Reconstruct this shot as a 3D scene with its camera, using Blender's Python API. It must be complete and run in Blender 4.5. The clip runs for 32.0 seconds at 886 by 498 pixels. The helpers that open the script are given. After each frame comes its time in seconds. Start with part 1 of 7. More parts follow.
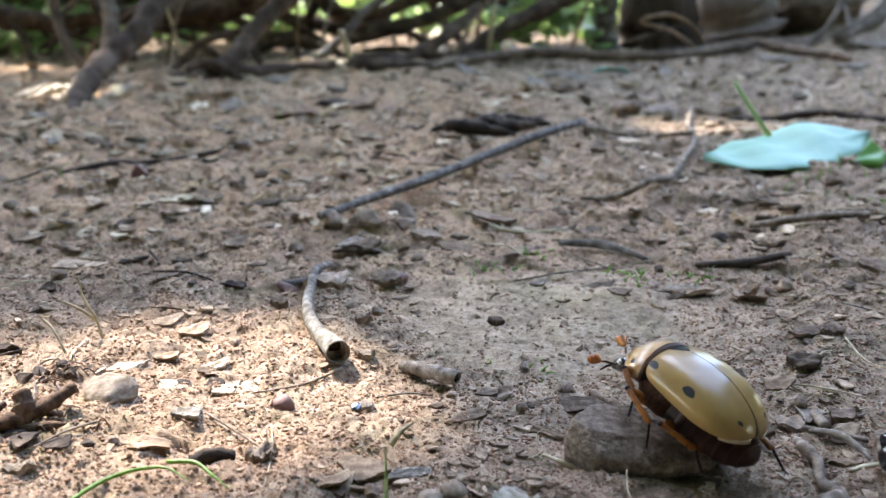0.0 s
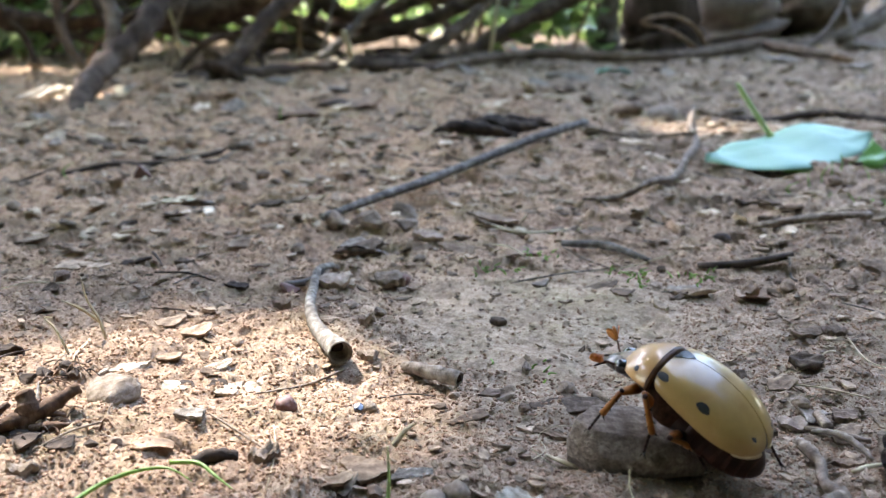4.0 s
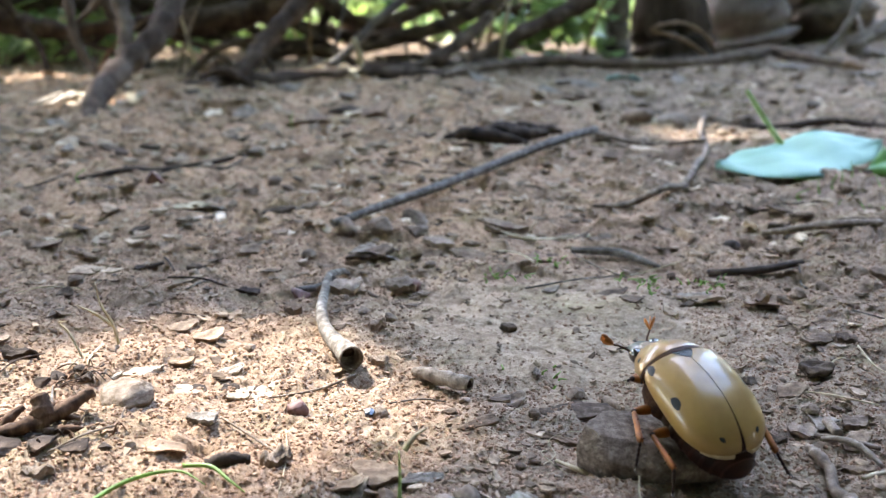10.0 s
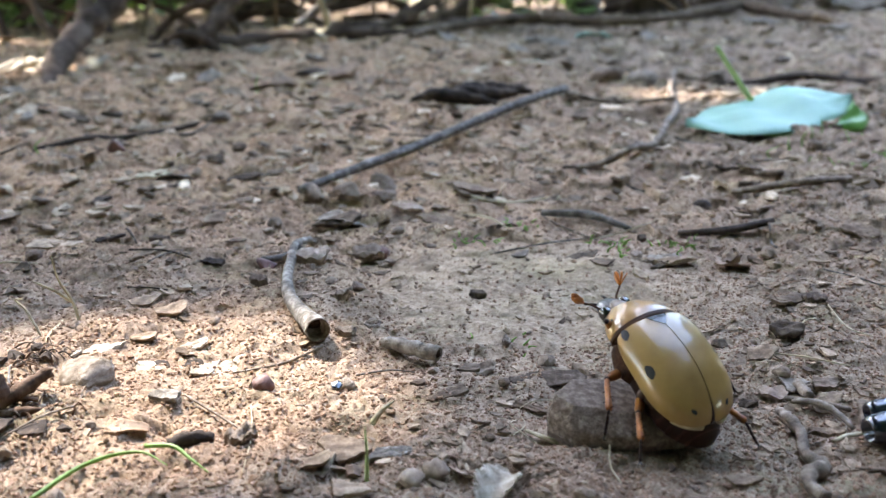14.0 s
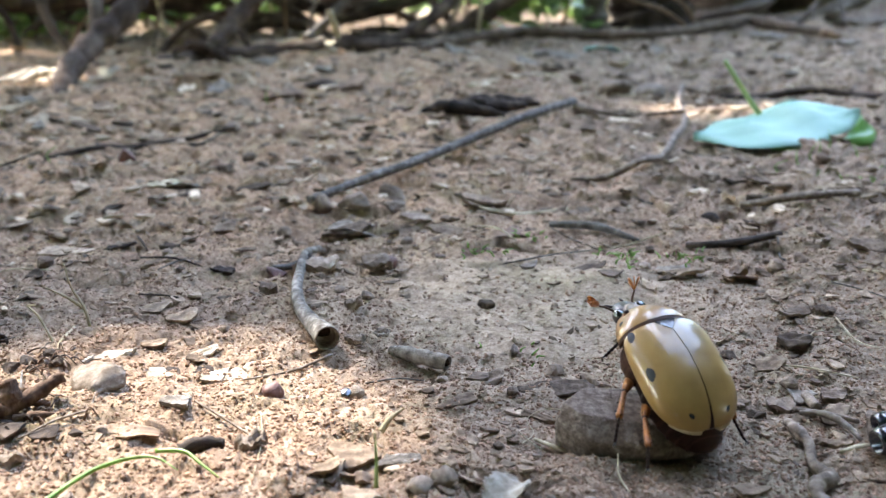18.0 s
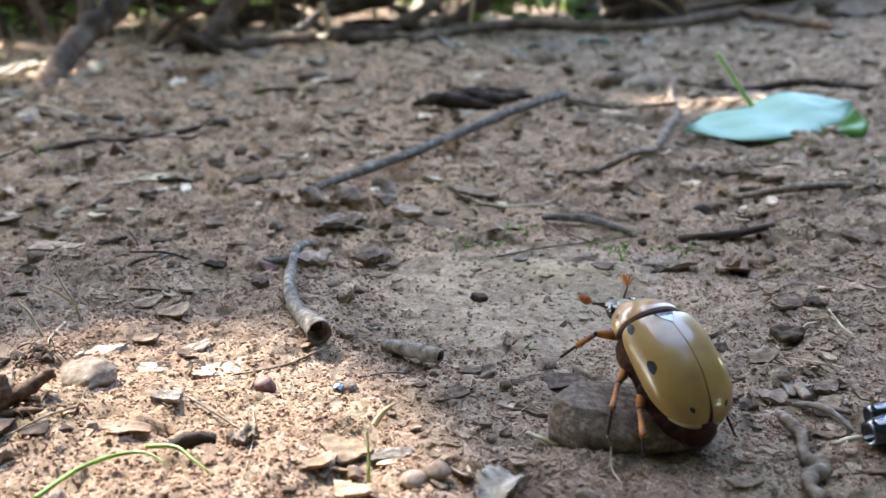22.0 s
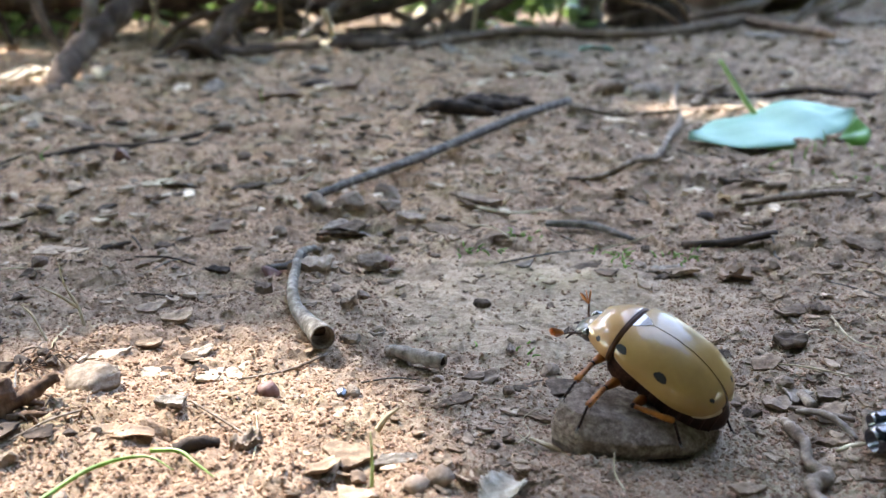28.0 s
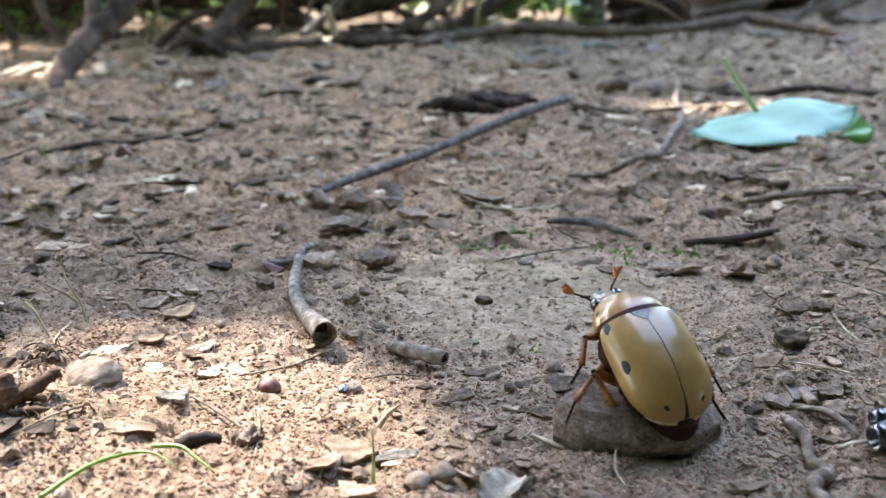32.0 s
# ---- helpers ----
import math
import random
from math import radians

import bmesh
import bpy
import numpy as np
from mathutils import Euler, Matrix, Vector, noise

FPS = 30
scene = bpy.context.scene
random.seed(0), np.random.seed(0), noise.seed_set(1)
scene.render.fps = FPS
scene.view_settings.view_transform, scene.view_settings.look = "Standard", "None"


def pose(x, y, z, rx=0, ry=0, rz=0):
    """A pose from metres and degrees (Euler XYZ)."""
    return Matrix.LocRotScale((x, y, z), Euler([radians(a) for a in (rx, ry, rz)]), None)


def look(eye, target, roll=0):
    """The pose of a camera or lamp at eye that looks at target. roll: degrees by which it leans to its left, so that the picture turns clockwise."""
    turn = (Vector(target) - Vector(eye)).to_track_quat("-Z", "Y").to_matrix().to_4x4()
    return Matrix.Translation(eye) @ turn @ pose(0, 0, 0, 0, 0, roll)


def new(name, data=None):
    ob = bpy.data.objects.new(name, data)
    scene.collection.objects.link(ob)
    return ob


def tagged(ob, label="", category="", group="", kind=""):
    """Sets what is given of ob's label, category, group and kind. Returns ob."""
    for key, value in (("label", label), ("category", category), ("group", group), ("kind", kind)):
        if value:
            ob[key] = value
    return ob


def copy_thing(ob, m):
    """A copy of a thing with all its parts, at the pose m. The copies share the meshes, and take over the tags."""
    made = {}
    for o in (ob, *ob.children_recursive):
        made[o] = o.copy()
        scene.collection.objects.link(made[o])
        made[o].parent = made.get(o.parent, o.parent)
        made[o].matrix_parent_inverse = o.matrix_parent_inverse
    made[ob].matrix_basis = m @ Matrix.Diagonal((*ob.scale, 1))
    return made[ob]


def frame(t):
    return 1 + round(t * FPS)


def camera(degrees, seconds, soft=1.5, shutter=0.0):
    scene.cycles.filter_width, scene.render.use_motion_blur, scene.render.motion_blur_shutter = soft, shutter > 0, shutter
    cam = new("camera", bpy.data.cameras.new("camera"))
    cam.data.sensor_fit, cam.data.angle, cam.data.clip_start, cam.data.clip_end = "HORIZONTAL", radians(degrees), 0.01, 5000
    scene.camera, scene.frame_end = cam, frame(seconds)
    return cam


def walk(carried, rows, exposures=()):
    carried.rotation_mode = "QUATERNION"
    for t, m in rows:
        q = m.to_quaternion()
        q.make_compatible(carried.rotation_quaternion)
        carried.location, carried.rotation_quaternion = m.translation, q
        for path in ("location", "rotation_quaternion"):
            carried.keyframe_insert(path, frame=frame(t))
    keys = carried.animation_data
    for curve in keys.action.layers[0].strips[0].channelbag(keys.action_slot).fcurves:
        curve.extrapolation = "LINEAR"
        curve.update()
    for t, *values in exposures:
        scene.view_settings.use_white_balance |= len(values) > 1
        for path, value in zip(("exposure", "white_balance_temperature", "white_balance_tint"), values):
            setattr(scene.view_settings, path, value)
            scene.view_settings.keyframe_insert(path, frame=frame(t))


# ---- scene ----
cam = camera(50, 32.0, 1.3)
PATH = [
    (0, look((0.00009, 0.00039, 0.06209), (0.00161, 0.28868, -0.02089), 0.06)),
    (0.5, look((0.00012, 0.00034, 0.06213), (0.00168, 0.28861, -0.02092), 0.02)),
    (1, look((-0.00007, 0.00011, 0.06205), (0.00077, 0.28845, -0.02075), 0.09)),
    (1.5, look((-0.00023, 0.00011, 0.06193), (0.00015, 0.28853, -0.02063), 0.14)),
    (2, look((-0.00009, 0.00004, 0.06199), (0.00029, 0.28848, -0.02049), 0.13)),
    (2.5, look((-0.00016, 0.00010, 0.06182), (0.00023, 0.28865, -0.02027), 0.12)),
    (3, look((-0.00004, -0.00008, 0.06198), (-0.00022, 0.28842, -0.02027), 0.05)),
    (3.5, look((-0.00002, 0.00026, 0.06209), (0.00087, 0.28860, -0.02071), -0.01)),
    (5.5, look((0.00008, 0.00014, 0.06212), (0.00095, 0.28868, -0.02000), 0.03)),
    (6, look((0.00006, 0.00016, 0.06217), (0.00100, 0.28869, -0.01998), -0.01)),
    (6.5, look((-0.00001, 0.00020, 0.06214), (0.00107, 0.28875, -0.01994), 0.01)),
    (7, look((-0.00006, -0.00001, 0.06211), (0.00097, 0.28854, -0.01999), 0.04)),
    (7.5, look((-0.00016, -0.00012, 0.06222), (0.00022, 0.28849, -0.01968), 0.05)),
    (8, look((-0.00006, -0.00002, 0.06208), (0.00003, 0.28864, -0.01959), 0.00)),
    (8.5, look((-0.00014, -0.00028, 0.06228), (-0.00062, 0.28846, -0.01913), 0.02)),
    (9, look((-0.00032, -0.00039, 0.06209), (-0.00127, 0.28830, -0.01949), 0.05)),
    (9.5, look((-0.00038, -0.00052, 0.06203), (-0.00200, 0.28833, -0.01898), 0.06)),
    (10, look((-0.00029, -0.00071, 0.06231), (-0.00223, 0.28822, -0.01841), 0.03)),
    (10.5, look((-0.00030, -0.00070, 0.06223), (-0.00257, 0.28830, -0.01824), -0.07)),
    (11, look((-0.00023, -0.00073, 0.06228), (-0.00284, 0.28821, -0.01838), -0.11)),
    (11.5, look((0.00000, -0.00055, 0.06253), (-0.00215, 0.28827, -0.01860), -0.21)),
    (12, look((0.00019, -0.00036, 0.06274), (-0.00126, 0.28828, -0.01903), -0.29)),
    (12.5, look((0.00098, 0.00149, 0.06299), (0.00484, 0.28846, -0.02439), -0.70)),
    (13, look((0.00116, 0.00238, 0.06280), (0.00799, 0.28807, -0.02849), -0.57)),
    (13.5, look((0.00114, 0.00254, 0.06270), (0.00788, 0.28790, -0.02965), -0.62)),
    (14, look((0.00107, 0.00270, 0.06259), (0.00709, 0.28792, -0.03022), -0.66)),
    (14.5, look((0.00111, 0.00238, 0.06267), (0.00686, 0.28796, -0.02905), -0.72)),
    (16.5, look((0.00069, 0.00233, 0.06212), (0.00677, 0.28808, -0.02904), -0.27)),
    (17, look((0.00072, 0.00239, 0.06214), (0.00729, 0.28831, -0.02844), -0.36)),
    (17.5, look((0.00053, 0.00209, 0.06220), (0.00606, 0.28810, -0.02818), -0.30)),
    (18, look((0.00052, 0.00162, 0.06239), (0.00460, 0.28809, -0.02660), -0.35)),
    (18.5, look((0.00049, 0.00185, 0.06222), (0.00535, 0.28810, -0.02742), -0.29)),
    (19, look((0.00069, 0.00204, 0.06210), (0.00540, 0.28795, -0.02863), -0.31)),
    (19.5, look((0.00050, 0.00218, 0.06217), (0.00583, 0.28770, -0.02977), -0.27)),
    (20, look((0.00064, 0.00211, 0.06229), (0.00551, 0.28766, -0.02958), -0.40)),
    (20.5, look((0.00061, 0.00205, 0.06219), (0.00551, 0.28770, -0.02935), -0.32)),
    (21, look((0.00061, 0.00222, 0.06223), (0.00655, 0.28792, -0.02910), -0.35)),
    (21.5, look((0.00076, 0.00221, 0.06228), (0.00666, 0.28794, -0.02896), -0.33)),
    (22, look((0.00071, 0.00214, 0.06229), (0.00689, 0.28790, -0.02883), -0.44)),
    (22.5, look((0.00092, 0.00232, 0.06236), (0.00646, 0.28807, -0.02883), -0.48)),
    (23, look((0.00077, 0.00246, 0.06221), (0.00665, 0.28817, -0.02909), -0.42)),
    (23.5, look((0.00071, 0.00234, 0.06223), (0.00731, 0.28802, -0.02912), -0.29)),
    (24, look((0.00065, 0.00235, 0.06215), (0.00738, 0.28812, -0.02890), -0.30)),
    (24.5, look((0.00056, 0.00245, 0.06203), (0.00725, 0.28821, -0.02905), -0.20)),
    (25, look((0.00058, 0.00225, 0.06223), (0.00709, 0.28811, -0.02857), -0.26)),
    (25.5, look((0.00048, 0.00207, 0.06225), (0.00729, 0.28804, -0.02814), -0.18)),
    (27.5, look((0.00041, 0.00180, 0.06225), (0.00623, 0.28813, -0.02708), -0.17)),
    (28, look((0.00040, 0.00186, 0.06217), (0.00607, 0.28829, -0.02686), -0.27)),
    (28.5, look((0.00036, 0.00156, 0.06213), (0.00540, 0.28832, -0.02586), -0.24)),
    (29, look((0.00029, 0.00175, 0.06191), (0.00520, 0.28839, -0.02650), -0.19)),
    (29.5, look((0.00038, 0.00196, 0.06186), (0.00585, 0.28816, -0.02791), -0.07)),
    (30, look((0.00032, 0.00180, 0.06191), (0.00540, 0.28795, -0.02805), -0.08)),
    (30.5, look((0.00032, 0.00190, 0.06197), (0.00597, 0.28789, -0.02846), -0.10)),
    (31, look((0.00033, 0.00194, 0.06191), (0.00567, 0.28811, -0.02796), -0.15)),
    (31.5, look((0.00023, 0.00165, 0.06205), (0.00527, 0.28787, -0.02769), -0.12)),
    (32, look((0.00038, 0.00179, 0.06210), (0.00549, 0.28797, -0.02777), -0.17)),
]
walk(cam, PATH, [(0, 4.57, 6770, 12), (7, 4.62, 6770, 12), (14, 4.60, 6770, 12), (17, 4.71, 6770, 11), (19, 4.58, 6770, 12), (23, 4.47, 6770, 12), (25, 4.60, 6770, 12), (28, 4.62, 6770, 12), (32, 4.60, 6770, 12)])
# macro lens: sharp near the insect, soft far away
cam.data.dof.use_dof = True
cam.data.dof.focus_distance = 0.150
cam.data.dof.aperture_fstop = 32.0

# ---- world, sun ----
SUN = Vector((-0.40, 0.52, 0.76)).normalized()
world = bpy.data.worlds.new("sky")
scene.world = world
world.use_nodes = True
wn = world.node_tree.nodes
sky = wn.new("ShaderNodeTexSky")
sky.sky_type = "NISHITA"
sky.sun_disc = False
sky.sun_elevation = math.asin(SUN.z)
sky.sun_rotation = math.atan2(SUN.x, SUN.y)
world.node_tree.links.new(sky.outputs[0], wn["Background"].inputs[0])
wn["Background"].inputs[1].default_value = 0.15
sun = new("sun", bpy.data.lights.new("sun", "SUN"))
sun.data.energy = 0.80
sun.data.angle = radians(0.6)
sun.data.color = (1.0, 0.985, 0.95)
sun.matrix_world = look(SUN * 5, (0, 0, 0))

MM = 0.001


# ---- materials ----
def material(name, rough=0.8, spec=0.3, metal=0.0):
    m = bpy.data.materials.new(name)
    m.use_nodes = True
    b = m.node_tree.nodes["Principled BSDF"]
    b.inputs["Roughness"].default_value = rough
    b.inputs["Specular IOR Level"].default_value = spec
    b.inputs["Metallic"].default_value = metal
    return m, m.node_tree, b


def ramp(nt, source, stops):
    r = nt.nodes.new("ShaderNodeValToRGB")
    e = r.color_ramp.elements
    while len(e) < len(stops):
        e.new(0.5)
    for k, (p, c) in zip(e, stops):
        k.position, k.color = p, (*c, 1)
    nt.links.new(source, r.inputs[0])
    return r.outputs[0]


def noise_tex(nt, scale, detail=6, rough=0.6, coords="Object", stretch=None):
    tc = nt.nodes.new("ShaderNodeTexCoord")
    out = tc.outputs[coords]
    if stretch:
        mp = nt.nodes.new("ShaderNodeMapping")
        mp.inputs["Scale"].default_value = stretch
        nt.links.new(out, mp.inputs[0])
        out = mp.outputs[0]
    n = nt.nodes.new("ShaderNodeTexNoise")
    n.inputs["Scale"].default_value = scale
    n.inputs["Detail"].default_value = detail
    n.inputs["Roughness"].default_value = rough
    nt.links.new(out, n.inputs["Vector"])
    return n.outputs[0]


def mix(nt, a, b, fac, mode="MIX"):
    m = nt.nodes.new("ShaderNodeMix")
    m.data_type, m.blend_type = "RGBA", mode
    for sock, v in ((m.inputs[0], fac), (m.inputs[6], a), (m.inputs[7], b)):
        if isinstance(v, (int, float)):
            sock.default_value = v
        elif isinstance(v, tuple):
            sock.default_value = (*v, 1)
        else:
            nt.links.new(v, sock)
    return m.outputs[2]


def bump(nt, b, height, strength, distance):
    n = nt.nodes.new("ShaderNodeBump")
    n.inputs["Strength"].default_value = strength
    n.inputs["Distance"].default_value = distance
    nt.links.new(height, n.inputs["Height"])
    nt.links.new(n.outputs[0], b.inputs["Normal"])


def random_of(nt, island=False):
    if island:
        return nt.nodes.new("ShaderNodeNewGeometry").outputs["Random Per Island"]
    return nt.nodes.new("ShaderNodeObjectInfo").outputs["Random"]


def surface(name, dark, mid, light, scale, rough=0.85, spec=0.25, bump_mm=0.1, island=None, vary=None, stretch=None, fine=6.0):
    """Mottled natural surface: three tones by noise, optional tone per piece, bump by a finer noise."""
    m, nt, b = material(name, rough, spec)
    col = ramp(nt, noise_tex(nt, scale, 6, 0.65, stretch=stretch), ((0.30, dark), (0.52, mid), (0.72, light)))
    if island is not None:
        col = mix(nt, col, ramp(nt, random_of(nt, island), vary), 1.0, "MULTIPLY")
    nt.links.new(col, b.inputs["Base Color"])
    bump(nt, b, noise_tex(nt, scale * fine, 4, 0.7, stretch=stretch), 0.7, bump_mm * MM)
    return m


def soil_material():
    m, nt, b = material("soil", 0.93, 0.15)
    grain = noise_tex(nt, 800, 8, 0.78)
    blotch = noise_tex(nt, 38, 5, 0.6)
    wide = noise_tex(nt, 9, 4, 0.55)
    brown = ramp(nt, grain, ((0.34, (0.160, 0.110, 0.077)), (0.50, (0.292, 0.208, 0.150)), (0.66, (0.41, 0.306, 0.228))))
    grey = ramp(nt, grain, ((0.34, (0.165, 0.131, 0.102)), (0.50, (0.296, 0.240, 0.186)), (0.66, (0.41, 0.346, 0.278))))
    col = mix(nt, brown, grey, ramp(nt, blotch, ((0.40, (0, 0, 0)), (0.64, (0.9, 0.9, 0.9)))))
    # a trodden patch of pale dusty silt
    tc = nt.nodes.new("ShaderNodeTexCoord")
    away = nt.nodes.new("ShaderNodeVectorMath")
    away.operation = "DISTANCE"
    sq = nt.nodes.new("ShaderNodeMapping")
    sq.inputs["Scale"].default_value = (1.0, 0.9, 0.0)
    nt.links.new(tc.outputs["Object"], sq.inputs[0])
    nt.links.new(sq.outputs[0], away.inputs[0])
    away.inputs[1].default_value = (0.022, 0.168, 0.0)
    far = nt.nodes.new("ShaderNodeMath")
    far.operation = "MULTIPLY_ADD"
    far.inputs[1].default_value = 0.055
    nt.links.new(noise_tex(nt, 60, 5, 0.6), far.inputs[0])
    nt.links.new(away.outputs["Value"], far.inputs[2])
    dust = ramp(nt, far.outputs[0], ((0.028, (0.62, 0.62, 0.62)), (0.092, (0, 0, 0))))
    col = mix(nt, col, ramp(nt, grain, ((0.34, (0.24, 0.205, 0.15)), (0.50, (0.38, 0.335, 0.253)), (0.66, (0.49, 0.44, 0.345)))), dust)
    apart = nt.nodes.new("ShaderNodeSeparateXYZ")
    nt.links.new(tc.outputs["Object"], apart.inputs[0])
    ragged = nt.nodes.new("ShaderNodeMath")
    ragged.operation = "MULTIPLY_ADD"
    ragged.inputs[1].default_value = 0.22
    nt.links.new(blotch, ragged.inputs[0])
    nt.links.new(apart.outputs[1], ragged.inputs[2])
    # drier earth, painted paler still for lacking light; darker brown under the shrub
    dry = ramp(nt, ragged.outputs[0], ((0.25, (0, 0, 0)), (0.36, (0.65, 0.65, 0.65))))
    col = mix(nt, col, ramp(nt, grain, ((0.34, (0.24, 0.155, 0.095)), (0.50, (0.400, 0.268, 0.172)), (0.66, (0.53, 0.375, 0.255)))), dry)
    # greyer on the right, and darkened there for weaker light
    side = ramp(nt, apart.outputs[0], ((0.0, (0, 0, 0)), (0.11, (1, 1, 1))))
    ashen_shade = ramp(nt, grain, ((0.34, (0.155, 0.124, 0.099)), (0.50, (0.222, 0.183, 0.149)), (0.66, (0.335, 0.286, 0.238))))
    col = mix(nt, col, mix(nt, col, ashen_shade, 0.75), side)
    far_dark = ramp(nt, ragged.outputs[0], ((0.83, (0, 0, 0)), (0.92, (0.9, 0.9, 0.9))))
    col = mix(nt, col, ramp(nt, grain, ((0.34, (0.07, 0.052, 0.038)), (0.50, (0.165, 0.128, 0.096)), (0.66, (0.29, 0.235, 0.185)))), far_dark)
    moss = ramp(nt, noise_tex(nt, 30, 6, 0.72), ((0.51, (0, 0, 0)), (0.70, (0.45, 0.45, 0.45))))
    col = mix(nt, col, (0.175, 0.180, 0.080), moss)
    col = mix(nt, col, ramp(nt, wide, ((0.3, (0.84, 0.79, 0.75)), (0.7, (1.08, 1.05, 1.0)))), 0.8, "MULTIPLY")
    col = mix(nt, col, ramp(nt, noise_tex(nt, 210, 6, 0.7), ((0.36, (0.68, 0.64, 0.61)), (0.48, (0.99, 0.97, 0.95)), (0.64, (1.22, 1.20, 1.17)))), 1.0, "MULTIPLY")
    col = mix(nt, col, ramp(nt, noise_tex(nt, 85, 5, 0.62), ((0.36, (0.62, 0.57, 0.54)), (0.47, (1.0, 0.98, 0.96)), (0.66, (1.16, 1.14, 1.10)))), ramp(nt, ragged.outputs[0], ((0.24, (0, 0, 0)), (0.34, (1, 1, 1)))), "MULTIPLY")
    nt.links.new(col, b.inputs["Base Color"])
    bump(nt, b, noise_tex(nt, 1500, 8, 0.75), 0.9, 0.5 * MM)
    return m


SOIL = soil_material()
CLOD = surface("dark_soil_clod", (0.035, 0.025, 0.019), (0.10, 0.073, 0.054), (0.21, 0.16, 0.125), 600, 0.96, 0.1, 0.3)
CRUMB = surface("soil_crumb", (0.14, 0.088, 0.060), (0.285, 0.188, 0.130), (0.44, 0.315, 0.23), 900, 0.95, 0.12, 0.12, True,
                ((0.0, (0.72, 0.70, 0.69)), (0.5, (0.98, 0.95, 0.93)), (0.93, (1.12, 1.08, 1.04)), (1.0, (1.5, 1.45, 1.38))))
CHIP_VARY = ((0.0, (0.36, 0.33, 0.31)), (0.35, (0.74, 0.67, 0.60)), (0.7, (0.95, 0.88, 0.80)), (0.90, (1.15, 1.09, 1.02)), (1.0, (1.5, 1.45, 1.38)))
PALE_LITTER = surface("pale_leaf_litter", (0.17, 0.125, 0.085), (0.37, 0.295, 0.215), (0.54, 0.46, 0.36), 260, 0.8, 0.25, 0.15, True,
                      ((0.0, (0.16, 0.14, 0.13)), (0.35, (0.55, 0.49, 0.42)), (0.75, (1.0, 0.94, 0.86)), (1.0, (1.65, 1.62, 1.55))))
CHIP = surface("bark_litter", (0.075, 0.053, 0.038), (0.22, 0.165, 0.118), (0.40, 0.32, 0.24), 520, 0.88, 0.25, 0.15, False, CHIP_VARY)
CHIP_STUFF = surface("bark_litter_fine", (0.09, 0.065, 0.047), (0.265, 0.203, 0.147), (0.45, 0.365, 0.28), 520, 0.88, 0.25, 0.15, True, CHIP_VARY)
PEBBLE = surface("pebble", (0.085, 0.06, 0.043), (0.21, 0.155, 0.115), (0.38, 0.30, 0.235), 420, 0.85, 0.3, 0.15, False,
                 ((0.0, (0.55, 0.5, 0.47)), (0.6, (1.0, 0.97, 0.93)), (1.0, (1.5, 1.5, 1.5))))
ROCK = surface("grey_sandstone", (0.066, 0.047, 0.036), (0.155, 0.117, 0.091), (0.28, 0.224, 0.182), 900, 0.94, 0.12, 0.5, fine=3.0)
WHITE_STONE = surface("pale_stone", (0.11, 0.080, 0.058), (0.24, 0.19, 0.147), (0.40, 0.34, 0.28), 520, 0.93, 0.12, 0.7)
PALE_STONE = surface("brown_stone", (0.10, 0.072, 0.053), (0.215, 0.160, 0.120), (0.34, 0.27, 0.21), 300, 0.9, 0.15, 0.4)
TWIG = surface("twig_bark", (0.06, 0.043, 0.03), (0.18, 0.135, 0.10), (0.36, 0.295, 0.235), 480, 0.85, 0.25, 0.2, stretch=(1, 1, 1))
GREY_TWIG = surface("weathered_grey_twig", (0.04, 0.034, 0.029), (0.115, 0.10, 0.087), (0.26, 0.235, 0.21), 420, 0.85, 0.25, 0.2)
PALE_TWIG = surface("peeling_pale_bark", (0.055, 0.042, 0.032), (0.19, 0.163, 0.135), (0.46, 0.42, 0.37), 520, 0.85, 0.2, 0.4)
BARK_PALE = surface("ringed_pale_bark", (0.08, 0.062, 0.047), (0.26, 0.215, 0.17), (0.44, 0.385, 0.32), 600, 0.85, 0.2, 0.3)
DARK_WOOD = surface("rotten_dark_wood", (0.015, 0.011, 0.009), (0.05, 0.036, 0.028), (0.14, 0.10, 0.075), 190, 0.9, 0.2, 0.4)
ROOT = surface("root_bark", (0.026, 0.018, 0.014), (0.085, 0.060, 0.047), (0.19, 0.145, 0.115), 70, 0.92, 0.08, 1.5)
# near-black fill that paints the shade inside hollow ends
HOLLOW_FILL = surface("hollow_dark", (0.010, 0.007, 0.006), (0.030, 0.018, 0.013), (0.08, 0.052, 0.040), 700, 0.95, 0.08, 0.3)
BROWN_ROOT = surface("brown_root_bark", (0.05, 0.036, 0.026), (0.125, 0.092, 0.068), (0.22, 0.17, 0.13), 90, 0.9, 0.15, 1.0)
ROOT_GREY = surface("grey_branch_bark", (0.05, 0.04, 0.033), (0.12, 0.10, 0.085), (0.24, 0.21, 0.18), 60, 0.88, 0.25, 0.8)
TRUNK = surface("trunk_bark", (0.018, 0.013, 0.010), (0.060, 0.043, 0.034), (0.13, 0.10, 0.082), 40, 0.92, 0.08, 2.0, stretch=(1, 1, 0.3))
TRUNK_PALE = surface("pale_trunk_bark", (0.08, 0.06, 0.05), (0.16, 0.125, 0.11), (0.28, 0.235, 0.21), 40, 0.9, 0.2, 2.0, stretch=(1, 1, 0.3))
DRY_LEAF = surface("dry_leaf", (0.08, 0.060, 0.044), (0.20, 0.162, 0.128), (0.38, 0.33, 0.275), 420, 0.85, 0.15, 0.2)
BROWN_LEAF = surface("brown_dry_leaf", (0.08, 0.05, 0.03), (0.19, 0.115, 0.065), (0.30, 0.20, 0.12), 240, 0.7, 0.35, 0.12)
